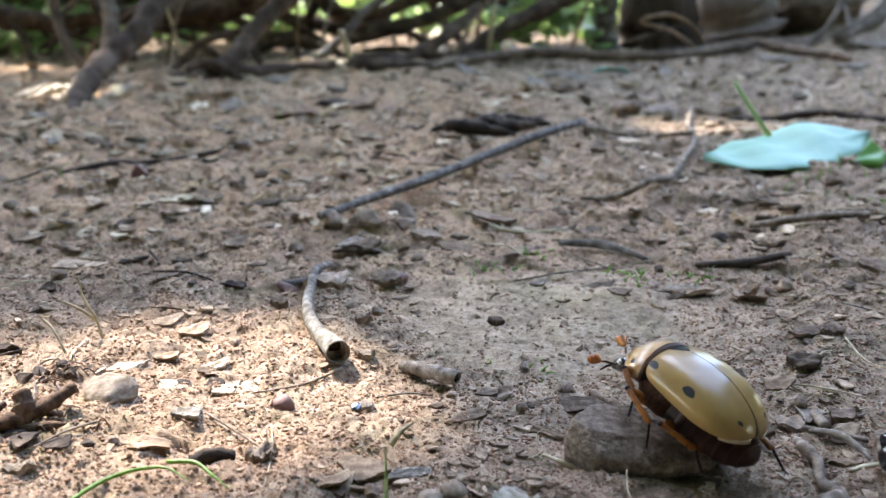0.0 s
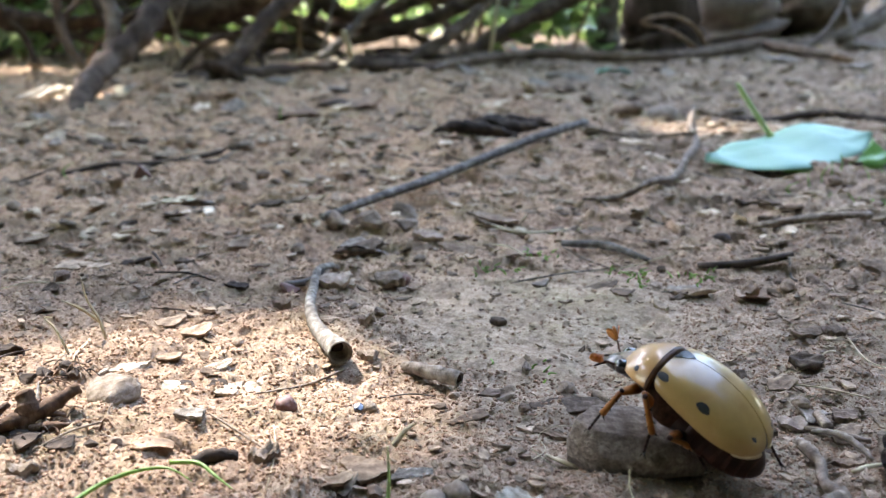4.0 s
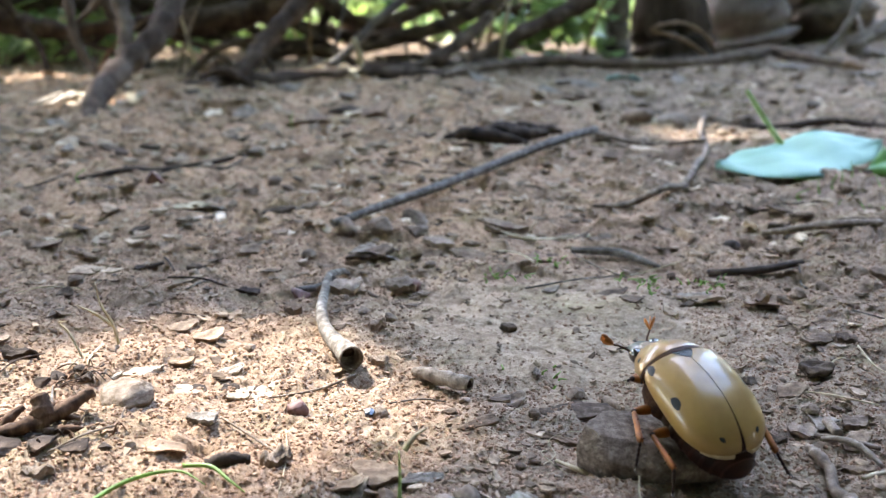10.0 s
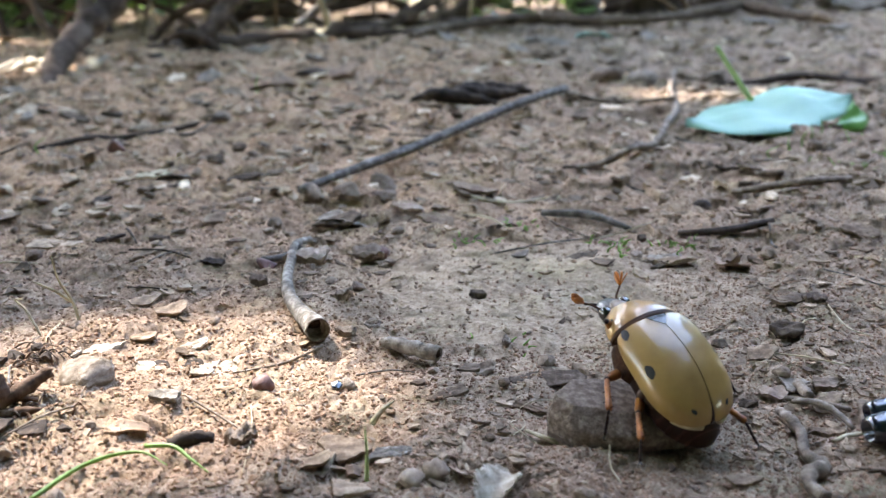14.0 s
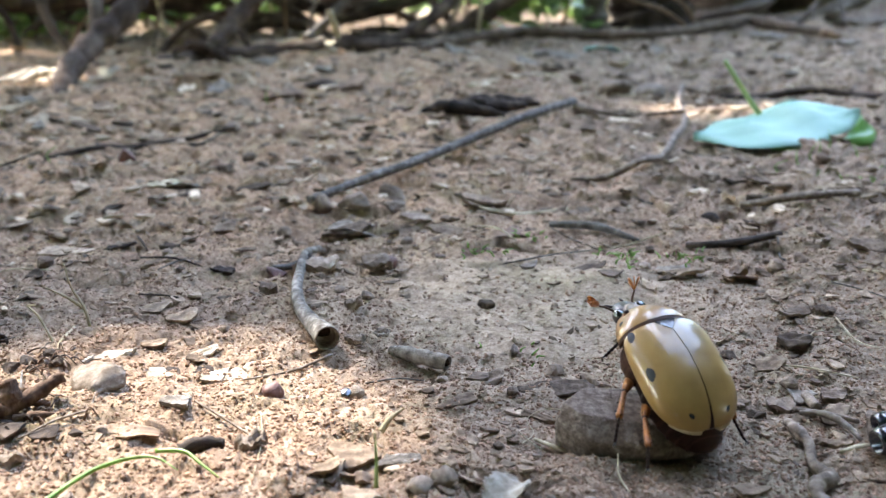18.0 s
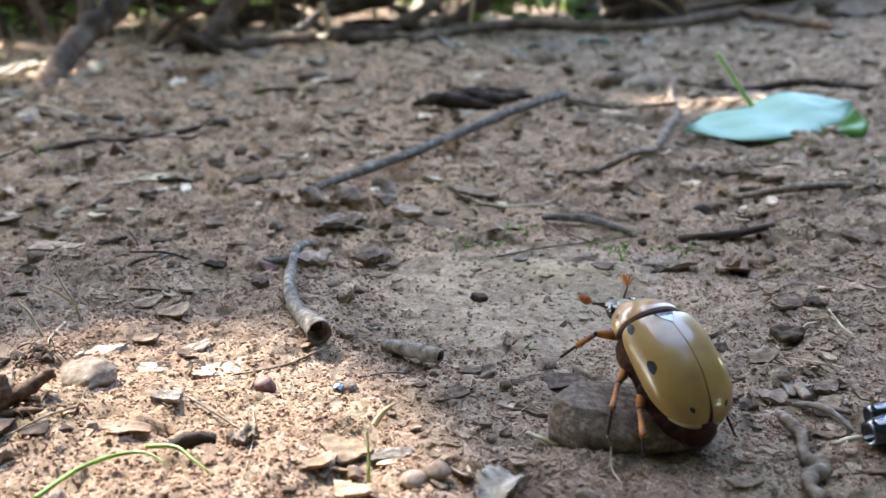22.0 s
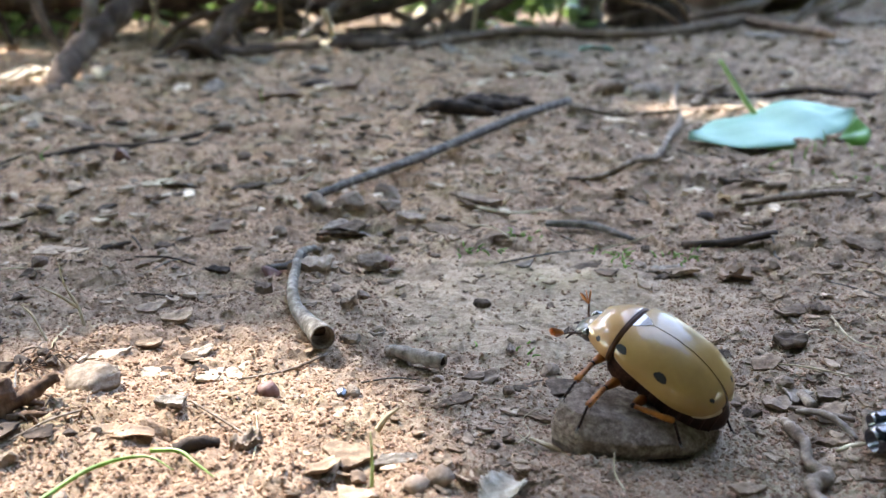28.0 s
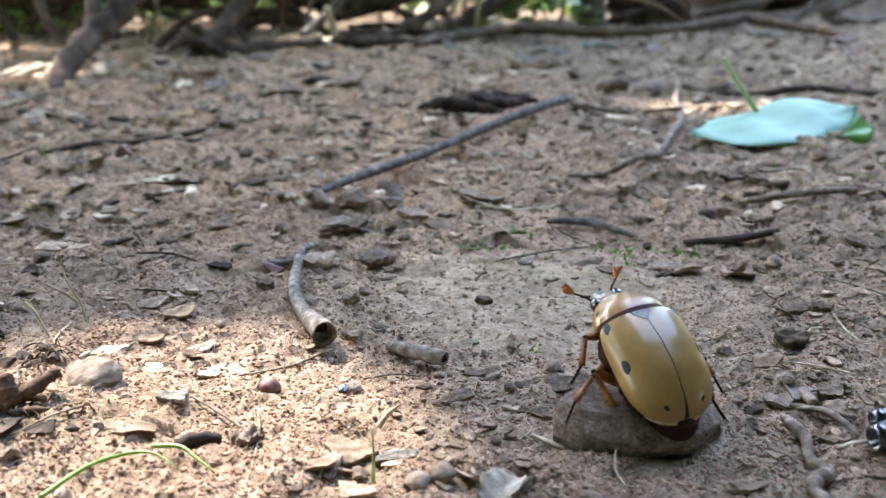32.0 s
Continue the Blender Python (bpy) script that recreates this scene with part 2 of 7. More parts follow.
STRAW = surface("straw", (0.25, 0.19, 0.11), (0.42, 0.35, 0.22), (0.58, 0.50, 0.34), 300, 0.7, 0.3, 0.05)
RED_WOOD = surface("reddish_root_wood", (0.022, 0.011, 0.007), (0.095, 0.054, 0.033), (0.24, 0.155, 0.105), 420, 0.85, 0.2, 0.3, stretch=(1, 1, 0.4))
RED_PEBBLE = surface("dark_red_pebble", (0.06, 0.025, 0.02), (0.13, 0.06, 0.045), (0.22, 0.11, 0.085), 400, 0.6, 0.4, 0.1)


def leafy(name, dark, light, scale, translucent=0.5, rough=0.45, island=None):
    m, nt, b = material(name, rough, 0.4)
    col = ramp(nt, noise_tex(nt, scale, 5, 0.6), ((0.3, dark), (0.7, light)))
    if island is not None:
        col = mix(nt, col, ramp(nt, random_of(nt, island), ((0, (0.6, 0.65, 0.5)), (0.6, (1, 1, 1)), (1, (1.35, 1.25, 0.9)))), 1.0, "MULTIPLY")
    nt.links.new(col, b.inputs["Base Color"])
    tr = nt.nodes.new("ShaderNodeBsdfTranslucent")
    nt.links.new(col, tr.inputs[0])
    ms = nt.nodes.new("ShaderNodeMixShader")
    ms.inputs[0].default_value = translucent
    nt.links.new(b.outputs[0], ms.inputs[1])
    nt.links.new(tr.outputs[0], ms.inputs[2])
    nt.links.new(ms.outputs[0], nt.nodes["Material Output"].inputs[0])
    return m


GRASS = leafy("grass_blade", (0.14, 0.26, 0.05), (0.26, 0.42, 0.10), 300, 0.35)
LEAF_PALE = leafy("leaf_underside", (0.195, 0.365, 0.27), (0.245, 0.43, 0.32), 120, 0.12, 0.5)
LEAF_TOP = leafy("leaf_upper_side", (0.09, 0.22, 0.035), (0.14, 0.31, 0.06), 120, 0.3, 0.4)
STEM = leafy("leaf_stem", (0.30, 0.42, 0.14), (0.44, 0.55, 0.24), 200, 0.2)
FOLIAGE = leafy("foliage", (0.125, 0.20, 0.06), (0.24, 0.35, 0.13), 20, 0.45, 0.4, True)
# foliage once more, paler so that it looks sunlit
SPRIG = leafy("sunlight_painted_leaf", (0.30, 0.42, 0.16), (0.48, 0.57, 0.32), 20, 0.6, 0.4, True)
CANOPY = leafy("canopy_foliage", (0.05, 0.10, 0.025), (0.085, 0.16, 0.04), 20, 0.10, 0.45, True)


def shell_material(name, base, edge, rough, coat, scale=260):
    m, nt, b = material(name, rough, 0.5)
    col = ramp(nt, noise_tex(nt, scale, 4, 0.55), ((0.3, edge), (0.6, base)))
    nt.links.new(col, b.inputs["Base Color"])
    b.inputs["Coat Weight"].default_value = coat
    b.inputs["Coat Roughness"].default_value = 0.13
    bump(nt, b, noise_tex(nt, 1500, 3, 0.5), 0.25, 0.03 * MM)
    return m


ELYTRON = shell_material("tan_wing_case", (0.25, 0.150, 0.045), (0.205, 0.116, 0.030), 0.45, 0.5)
PRONOTUM = shell_material("ochre_pronotum", (0.285, 0.158, 0.054), (0.240, 0.118, 0.033), 0.42, 0.6)
CROWN = shell_material("dark_glossy_head", (0.035, 0.023, 0.014), (0.012, 0.008, 0.006), 0.36, 0.3, 500)
BLACK = shell_material("black_shell", (0.012, 0.011, 0.011), (0.006, 0.006, 0.006), 0.24, 0.6)
SPOT = surface("matt_black", (0.006, 0.006, 0.006), (0.010, 0.009, 0.009), (0.018, 0.016, 0.015), 800, 0.55, 0.25, 0.02)
UMBER = shell_material("dark_brown_shell", (0.022, 0.0068, 0.0042), (0.007, 0.003, 0.002), 0.45, 0.0)
UMBER.node_tree.nodes["Principled BSDF"].inputs["Specular IOR Level"].default_value = 0.12
for shiny in (ELYTRON, PRONOTUM):
    shiny.node_tree.nodes["Principled BSDF"].inputs["Specular IOR Level"].default_value = 0.22
RIM = shell_material("brown_rim", (0.060, 0.023, 0.008), (0.028, 0.011, 0.004), 0.5, 0.0, 500)
RIM.node_tree.nodes["Principled BSDF"].inputs["Specular IOR Level"].default_value = 0.15
RING = shell_material("dark_ring", (0.034, 0.0105, 0.006), (0.012, 0.0045, 0.003), 0.4, 0.0)
RING.node_tree.nodes["Principled BSDF"].inputs["Specular IOR Level"].default_value = 0.15
CROWN_SHEEN = shell_material("crown_sheen", (0.15, 0.098, 0.05), (0.05, 0.032, 0.018), 0.42, 0.3, 400)
BRIGHT_LEAF = surface("bleached_leaf", (0.15, 0.115, 0.08), (0.38, 0.315, 0.24), (0.60, 0.53, 0.44), 480, 0.85, 0.15, 0.4)
RUST = shell_material("orange_brown_leg", (0.25, 0.085, 0.013), (0.10, 0.028, 0.006), 0.5, 0.1, 450)
RUST.node_tree.nodes["Principled BSDF"].inputs["Specular IOR Level"].default_value = 0.2
ORANGE = shell_material("orange_antenna", (0.52, 0.17, 0.025), (0.40, 0.11, 0.015), 0.4, 0.2, 600)
FUZZ = surface("dark_fuzz", (0.012, 0.006, 0.004), (0.040, 0.018, 0.011), (0.085, 0.043, 0.028), 900, 0.9, 0.1, 0.1)
CREAM = surface("cream_membrane", (0.22, 0.15, 0.08), (0.34, 0.26, 0.15), (0.45, 0.36, 0.22), 500, 0.6, 0.3, 0.03)
BLUEBLACK = shell_material("blue_black_shell", (0.010, 0.012, 0.022), (0.005, 0.005, 0.008), 0.18, 0.8)


# ---- mesh helpers ----
def part(name, bm, mat, parent=None, label="", smooth=True):
    me = bpy.data.meshes.new(name)
    bmesh.ops.recalc_face_normals(bm, faces=bm.faces)
    for f in bm.faces:
        f.smooth = smooth
    bm.to_mesh(me)
    bm.free()
    me.materials.append(mat)
    ob = new(name, me)
    if parent:
        ob.parent = parent
    if label:
        ob["label"] = label
    return ob


def empty(name, label, category, group="", at=(0, 0, 0)):
    ob = new(name)
    ob.empty_display_size = 0.005
    ob.location = at
    return tagged(ob, label, category, group)


def hash2(ix, iy, seed):
    h = (ix.astype(np.int64) * 374761393 + iy.astype(np.int64) * 668265263 + seed * 1442695041) & 0x7FFFFFFF
    h = ((h ^ (h >> 13)) * 1274126177) & 0x7FFFFFFF
    return ((h ^ (h >> 16)) & 0xFFFF) / 65535.0


def vnoise(x, y, seed):
    ix, iy = np.floor(x), np.floor(y)
    fx, fy = x - ix, y - iy
    fx, fy = fx * fx * (3 - 2 * fx), fy * fy * (3 - 2 * fy)
    a, b = hash2(ix, iy, seed), hash2(ix + 1, iy, seed)
    c, d = hash2(ix, iy + 1, seed), hash2(ix + 1, iy + 1, seed)
    return (a + (b - a) * fx) * (1 - fy) + (c + (d - c) * fx) * fy - 0.5


def smooth01(v):
    v = np.clip(v, 0, 1)
    return v * v * (3 - 2 * v)


def cells(x, y, size, seed, tilt):
    """Broken plates: a height and a slope for each irregular cell."""
    x, y = x / size, y / size
    ix, iy = np.floor(x), np.floor(y)
    best, out = np.full(np.shape(x), 9.0), np.zeros(np.shape(x))
    for dx in (-1, 0, 1):
        for dy in (-1, 0, 1):
            jx, jy = ix + dx, iy + dy
            px, py = jx + hash2(jx, jy, seed), jy + hash2(jx, jy, seed + 1)
            d = (x - px) ** 2 + (y - py) ** 2
            h = hash2(jx, jy, seed + 2) - 0.5 + tilt * ((hash2(jx, jy, seed + 3) - 0.5) * (x - px) + (hash2(jx, jy, seed + 4) - 0.5) * (y - py))
            near = d < best
            best, out = np.where(near, d, best), np.where(near, h, out)
    return out


def ground_z(x, y):
    """Height of the bare soil."""
    x, y = np.asarray(x, float), np.asarray(y, float)
    z = 0.0042 * vnoise(x / 0.06, y / 0.06, 1) + 0.0026 * vnoise(x / 0.021, y / 0.021, 2)
    calm = 0.45 + 0.55 * smooth01(np.hypot(x - 0.03, (y - 0.18) * 0.8) / 0.06)
    rough = 0.0024 * vnoise(x / 0.0085, y / 0.0085, 3) + 0.0010 * vnoise(x / 0.0036, y / 0.0036, 4)
    rough += 0.0006 * vnoise(x / 0.0017, y / 0.0017, 5) + 0.0003 * vnoise(x / 0.0008, y / 0.0008, 6)
    wx = x + 0.0009 * vnoise(x / 0.002, y / 0.003, 31)
    wy = y + 0.0009 * vnoise(x / 0.002, y / 0.003, 32)
    rough += (0.0005 + 0.0009 * smooth01((y - 0.17) / 0.08)) * cells(wx, wy, 0.0068, 40, 1.8) + 0.0004 * cells(wx, wy, 0.0027, 50, 1.6) + 0.0022 * cells(wx, wy, 0.019, 60, 1.2) * (y > 0.2) + 0.0036 * cells(wx, wy, 0.034, 70, 1.4) * smooth01((y - 0.36) / 0.15)
    z = z + rough * calm
    far = smooth01((y - 0.55) / 0.6)
    z = z + far * (0.006 * vnoise(x / 0.16, y / 0.16, 7)) - 0.0025 * smooth01((y - 0.42) / 0.10)
    z = z + 0.06 * smooth01((x - 0.36 + 0.30 * (y - 0.9)) / 0.30) * smooth01((y - 0.86) / 0.30)
    return z - 0.0004


def gz(x, y):
    return float(ground_z(x, y))


def mesh_arrays(name, verts, faces, mat, smooth=True):
    """A mesh from numpy arrays; faces all of one length."""
    me = bpy.data.meshes.new(name)
    n = faces.shape[1]
    me.vertices.add(len(verts))
    me.vertices.foreach_set("co", np.ascontiguousarray(verts, dtype=np.float32).ravel())
    me.loops.add(faces.size)
    me.loops.foreach_set("vertex_index", np.ascontiguousarray(faces, dtype=np.int32).ravel())
    me.polygons.add(len(faces))
    me.polygons.foreach_set("loop_start", np.arange(0, faces.size, n, dtype=np.int32))
    me.polygons.foreach_set("use_smooth", np.full(len(faces), smooth))
    me.update(calc_edges=True)
    me.validate()
    me.materials.append(mat)
    return me


def build_ground():
    ys = np.concatenate([-np.geomspace(60, 0.06, 26), np.linspace(-0.03, 0.07, 24), np.geomspace(0.0705, 0.75, 700), np.geomspace(0.76, 2.6, 90), np.geomspace(2.9, 80, 24)])
    core = np.linspace(-1, 1, 860)
    out = np.linspace(0, 1, 16)[1:]
    U = np.concatenate([-1 - out[::-1], core, 1 + out])
    w = np.maximum(0.56 * (ys + 0.05), 0.07)[:, None]
    a = np.abs(U)[None, :]
    X = np.sign(U)[None, :] * np.where(a <= 1, a * w, w + 80 * np.clip(a - 1, 0, 1) ** 3.5)
    Y = np.repeat(ys[:, None], len(U), 1)
    Z = ground_z(X, Y)
    nr, nc = X.shape
    idx = np.arange(nr * nc).reshape(nr, nc)
    faces = np.stack([idx[:-1, :-1], idx[:-1, 1:], idx[1:, 1:], idx[1:, :-1]], -1).reshape(-1, 4)
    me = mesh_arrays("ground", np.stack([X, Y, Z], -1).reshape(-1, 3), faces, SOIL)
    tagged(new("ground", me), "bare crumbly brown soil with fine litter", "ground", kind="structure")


def tube(points, radii, seg=10, rough=0.0, seed=0, cap=True, hollow=0.0):
    """A tapered, slightly uneven tube along points."""
    bm = bmesh.new()
    pts = [Vector(p) for p in points]
    r0 = random.Random(seed)
    rings, side = [], None
    for i, p in enumerate(pts):
        d = (pts[min(i + 1, len(pts) - 1)] - pts[max(i - 1, 0)]).normalized()
        if side is None:
            side = d.orthogonal().normalized()
        side = (side - d * side.dot(d)).normalized()
        other = d.cross(side)
        ring = []
        for k in range(seg):
            an = 2 * math.pi * k / seg
            r = radii[i] * (1 + rough * r0.uniform(-1, 1))
            ring.append(bm.verts.new(p + (side * math.cos(an) + other * math.sin(an)) * r))
        rings.append(ring)
    for a, b in zip(rings, rings[1:]):
        for k in range(seg):
            bm.faces.new((a[k], a[(k + 1) % seg], b[(k + 1) % seg], b[k]))
    if cap:
        bm.faces.new(rings[-1])
        if hollow:
            d = (pts[0] - pts[1]).normalized()
            rim = [bm.verts.new(pts[0] + (v.co - pts[0]) * hollow) for v in rings[0]]
            pit = [bm.verts.new(pts[0] - d * radii[0] * 1.6 + (v.co - pts[0]) * hollow * 0.7) for v in rings[0]]
            for k in range(seg):
                bm.faces.new((rings[0][(k + 1) % seg], rings[0][k], rim[k], rim[(k + 1) % seg]))
                bm.faces.new((rim[(k + 1) % seg], rim[k], pit[k], pit[(k + 1) % seg]))
            bm.faces.new(pit[::-1])
        else:
            bm.faces.new(rings[0][::-1])
    return bm


def spline(points, n):
    """Catmull-Rom through points, n steps a span."""
    P = [Vector(p) for p in points]
    P = [P[0] * 2 - P[1]] + P + [P[-1] * 2 - P[-2]]
    out = []
    for i in range(1, len(P) - 2):
        a, b, c, d = P[i - 1:i + 3]
        for k in range(n):
            t = k / n
            out.append(0.5 * (2 * b + (c - a) * t + (2 * a - 5 * b + 4 * c - d) * t * t + (3 * b - a - 3 * c + d) * t ** 3))
    out.append(P[-2])
    return out


def stone_bm(r, seed, flat=0.6, facets=0.25, sub=2):
    bm = bmesh.new()
    bmesh.ops.create_icosphere(bm, subdivisions=sub, radius=1)
    r0 = random.Random(seed)
    planes = [(Vector((r0.gauss(0, 1), r0.gauss(0, 1), r0.gauss(0, 0.7))).normalized(), r0.uniform(0.55, 0.9) - 0.16 * (sub > 2)) for _ in range(9 + 5 * (sub > 2))]
    off = Vector((r0.uniform(0, 50), 0, seed))
    sx, sy = r0.uniform(0.8, 1.25), r0.uniform(0.75, 1.1)
    for v in bm.verts:
        p = v.co.copy()
        for n, d in planes:
            e = p.dot(n) - d
            if e > 0:
                p -= n * e * (1 - facets)
        p *= 1 + 0.10 * noise.noise(p * 2.3 + off) + 0.09 * noise.noise(p * 5.5 + off) * (sub > 1)
        v.co = Vector((p.x * sx, p.y * sy, p.z * flat)) * r
    return bm


def chip_bm(seed, n=8, thick=0.12, jag=0.35, bend=0.12):
    """An irregular flat flake of unit length, lying at z = 0."""
    r0 = random.Random(seed)
    asp = r0.uniform(0.35, 0.8)
    bm = bmesh.new()
    top, bot = [], []
    for k in range(n):
        an = 2 * math.pi * (k + r0.uniform(-0.3, 0.3)) / n
        rr = 0.5 * (1 + jag * r0.uniform(-1, 0.6))
        x, y = math.cos(an) * rr, math.sin(an) * rr * asp
        zz = bend * (x * x * 2 - 0.2) + r0.uniform(-0.03, 0.03)
        top.append(bm.verts.new((x * 0.93, y * 0.93, zz + thick)))
        bot.append(bm.verts.new((x, y, zz)))
    ct = bm.verts.new((0, 0, thick + r0.uniform(-0.02, 0.05)))
    for k in range(n):
        j = (k + 1) % n
        bm.faces.new((bot[k], bot[j], top[j], top[k]))
        bm.faces.new((top[k], top[j], ct))
    bm.faces.new(bot[::-1])
    return bm


def slab_bm(seed, size, thick):
    """A broken flat piece with uneven top and edges, lying at z = 0."""
    r0 = random.Random(seed)
    off = Vector((r0.uniform(0, 90), r0.uniform(0, 90), 0))
    bm = bmesh.new()
    bmesh.ops.create_icosphere(bm, subdivisions=4, radius=0.5)
    cuts = [(r0.uniform(0, 6.28), r0.uniform(0.26, 0.46)) for _ in range(6)]
    asp = r0.uniform(0.5, 0.85)
    for v in bm.verts:
        p = v.co.copy()
        p.x, p.y = p.x * 1.25, p.y * 1.25
        for an, d in cuts:
            e = p.x * math.cos(an) + p.y * math.sin(an) - d
            if e > 0:
                p.x, p.y = p.x - e * math.cos(an), p.y - e * math.sin(an)
        edge = 0.10 * noise.noise(Vector((p.x * 5, p.y * 5, 0)) + off) + 0.05 * noise.noise(Vector((p.x * 14, p.y * 14, 0)) + off)
        z = math.copysign(abs(2 * p.z) ** 0.55 * 0.5, p.z) * thick
        z += thick * (0.55 * noise.noise(Vector((p.x * 3, p.y * 4, 2)) + off) + 0.30 * noise.noise(Vector((p.x * 11, p.y * 9, 5)) + off)) + 0.12 * p.x * p.x
        v.co = Vector((p.x * (1 + edge), p.y * asp * (1 + edge), z + 0.35 * thick)) * size
    return bm


def as_mesh(name, bm, mat, smooth=False):
    me = bpy.data.meshes.new(name)
    bmesh.ops.recalc_face_normals(bm, faces=bm.faces)
    for f in bm.faces:
        f.smooth = smooth
    bm.to_mesh(me)
    bm.free()
    me.materials.append(mat)
    return me


def arrays_of(bm):
    bmesh.ops.triangulate(bm, faces=bm.faces)
    bm.verts.index_update()
    v = np.array([x.co[:] for x in bm.verts])
    f = np.array([[x.index for x in p.verts] for p in bm.faces])
    bm.free()
    return v, f


def scatter_mesh(name, variants, place, mat, smooth=False):
    """One mesh of many pieces. place: rows of x, y, z, size, yaw, tilt, tilt direction, height factor, variant."""
    V, Fs, base = [], [], 0
    for x, y, z, s, yaw, tilt, td, hf, k in place:
        v, f = variants[int(k)]
        p = v * np.array([s, s, s * hf])
        c, sn = math.cos(yaw), math.sin(yaw)
        p = p @ np.array([[c, sn, 0], [-sn, c, 0], [0, 0, 1]])
        p[:, 2] += p[:, 0] * math.tan(tilt) * math.cos(td) + p[:, 1] * math.tan(tilt) * math.sin(td)
        V.append(p + (x, y, z))
        Fs.append(f + base)
        base += len(v)
    return mesh_arrays(name, np.concatenate(V), np.concatenate(Fs), mat, smooth)


def pose_z(normal, at, yaw):
    q = Vector((0, 0, 1)).rotation_difference(Vector(normal))
    return Matrix.Translation(at) @ q.to_matrix().to_4x4() @ Matrix.Rotation(yaw, 4, "Z")


build_ground()


# ---- background: gnarled shrub, trunks, roots ----
# ground outlines of the sunlit openings, metres
GAPS = [
    [(-0.110, 0.138), (-0.082, 0.149), (-0.058, 0.162), (-0.040, 0.167), (-0.030, 0.165), (-0.013, 0.157), (0.004, 0.147), (-0.003, 0.134), (-0.014, 0.127), (-0.024, 0.123), (-0.034, 0.117), (-0.045, 0.110), (-0.075, 0.100), (-0.12, 0.103)],
    [(-0.225, 0.485), (-0.195, 0.49), (-0.165, 0.55), (-0.212, 0.55)],
    [(-0.115, 0.66), (-0.06, 0.66), (-0.055, 0.71), (-0.11, 0.71)],
    [(0.084, 0.391), (0.112, 0.388), (0.140, 0.396), (0.138, 0.410), (0.110, 0.414), (0.082, 0.406)],
    [(-0.30, 0.60), (-0.25, 0.62), (-0.24, 0.70), (-0.31, 0.68)],
    [(0.000, 0.392), (0.022, 0.388), (0.024, 0.408), (0.002, 0.412)],
    [(-0.70, 0.73), (-0.33, 0.75), (-0.27, 0.86), (0.10, 0.93), (0.17, 1.0), (0.40, 1.13), (0.45, 1.5), (-0.7, 1.5)],
]


PATCH_SHADE = [(-0.010, 0.130), (-0.030, 0.119), (-0.050, 0.104), (-0.075, 0.092), (-0.02, 0.08), (0.003, 0.09), (0.001, 0.118)]


def inside(x, y, poly):
    c = np.zeros(np.shape(x), bool)
    for (x1, y1), (x2, y2) in zip(poly, poly[1:] + poly[:1]):
        c ^= ((y1 > y) != (y2 > y)) & (x < (x2 - x1) * (y - y1) / (y2 - y1 + 1e-12) + x1)
    return c


def sun_free(centres, sizes, r, name):
    """Leaves about the centres, without those that would shade a sunlit opening."""
    v, f = leaf_arrays(n=3)
    P = np.einsum("nij,kj->nki", rotations(len(centres), r, 0.5), v - (0.5, 0, 0)) * sizes[:, None, None] + centres[:, None, :]
    S = P - np.array(SUN) * (P[..., 2:] / SUN.z)
    bad = np.zeros(len(P), bool)
    for poly in GAPS:
        bad |= inside(S[..., 0], S[..., 1], poly).any(1)
    P = P[~bad]
    Fs = f[None] + (np.arange(len(P)) * len(v))[:, None, None]
    return mesh_arrays(name, P.reshape(-1, 3), Fs.reshape(-1, 3), CANOPY)


def branch(name, pts, radii, mat, parent=None, n=6, seed=1, label="", seg=12):
    P = spline(pts, n)
    k = np.linspace(0, len(radii) - 1, len(P))
    R = np.interp(k, range(len(radii)), radii)
    r0 = random.Random(seed)
    R = [r * (1 + 0.13 * math.sin(i * 1.3 + seed) + 0.08 * r0.uniform(-1, 1)) for i, r in enumerate(R)]
    return part(name, tube(P, R, seg, 0.07, seed), mat, parent, label)


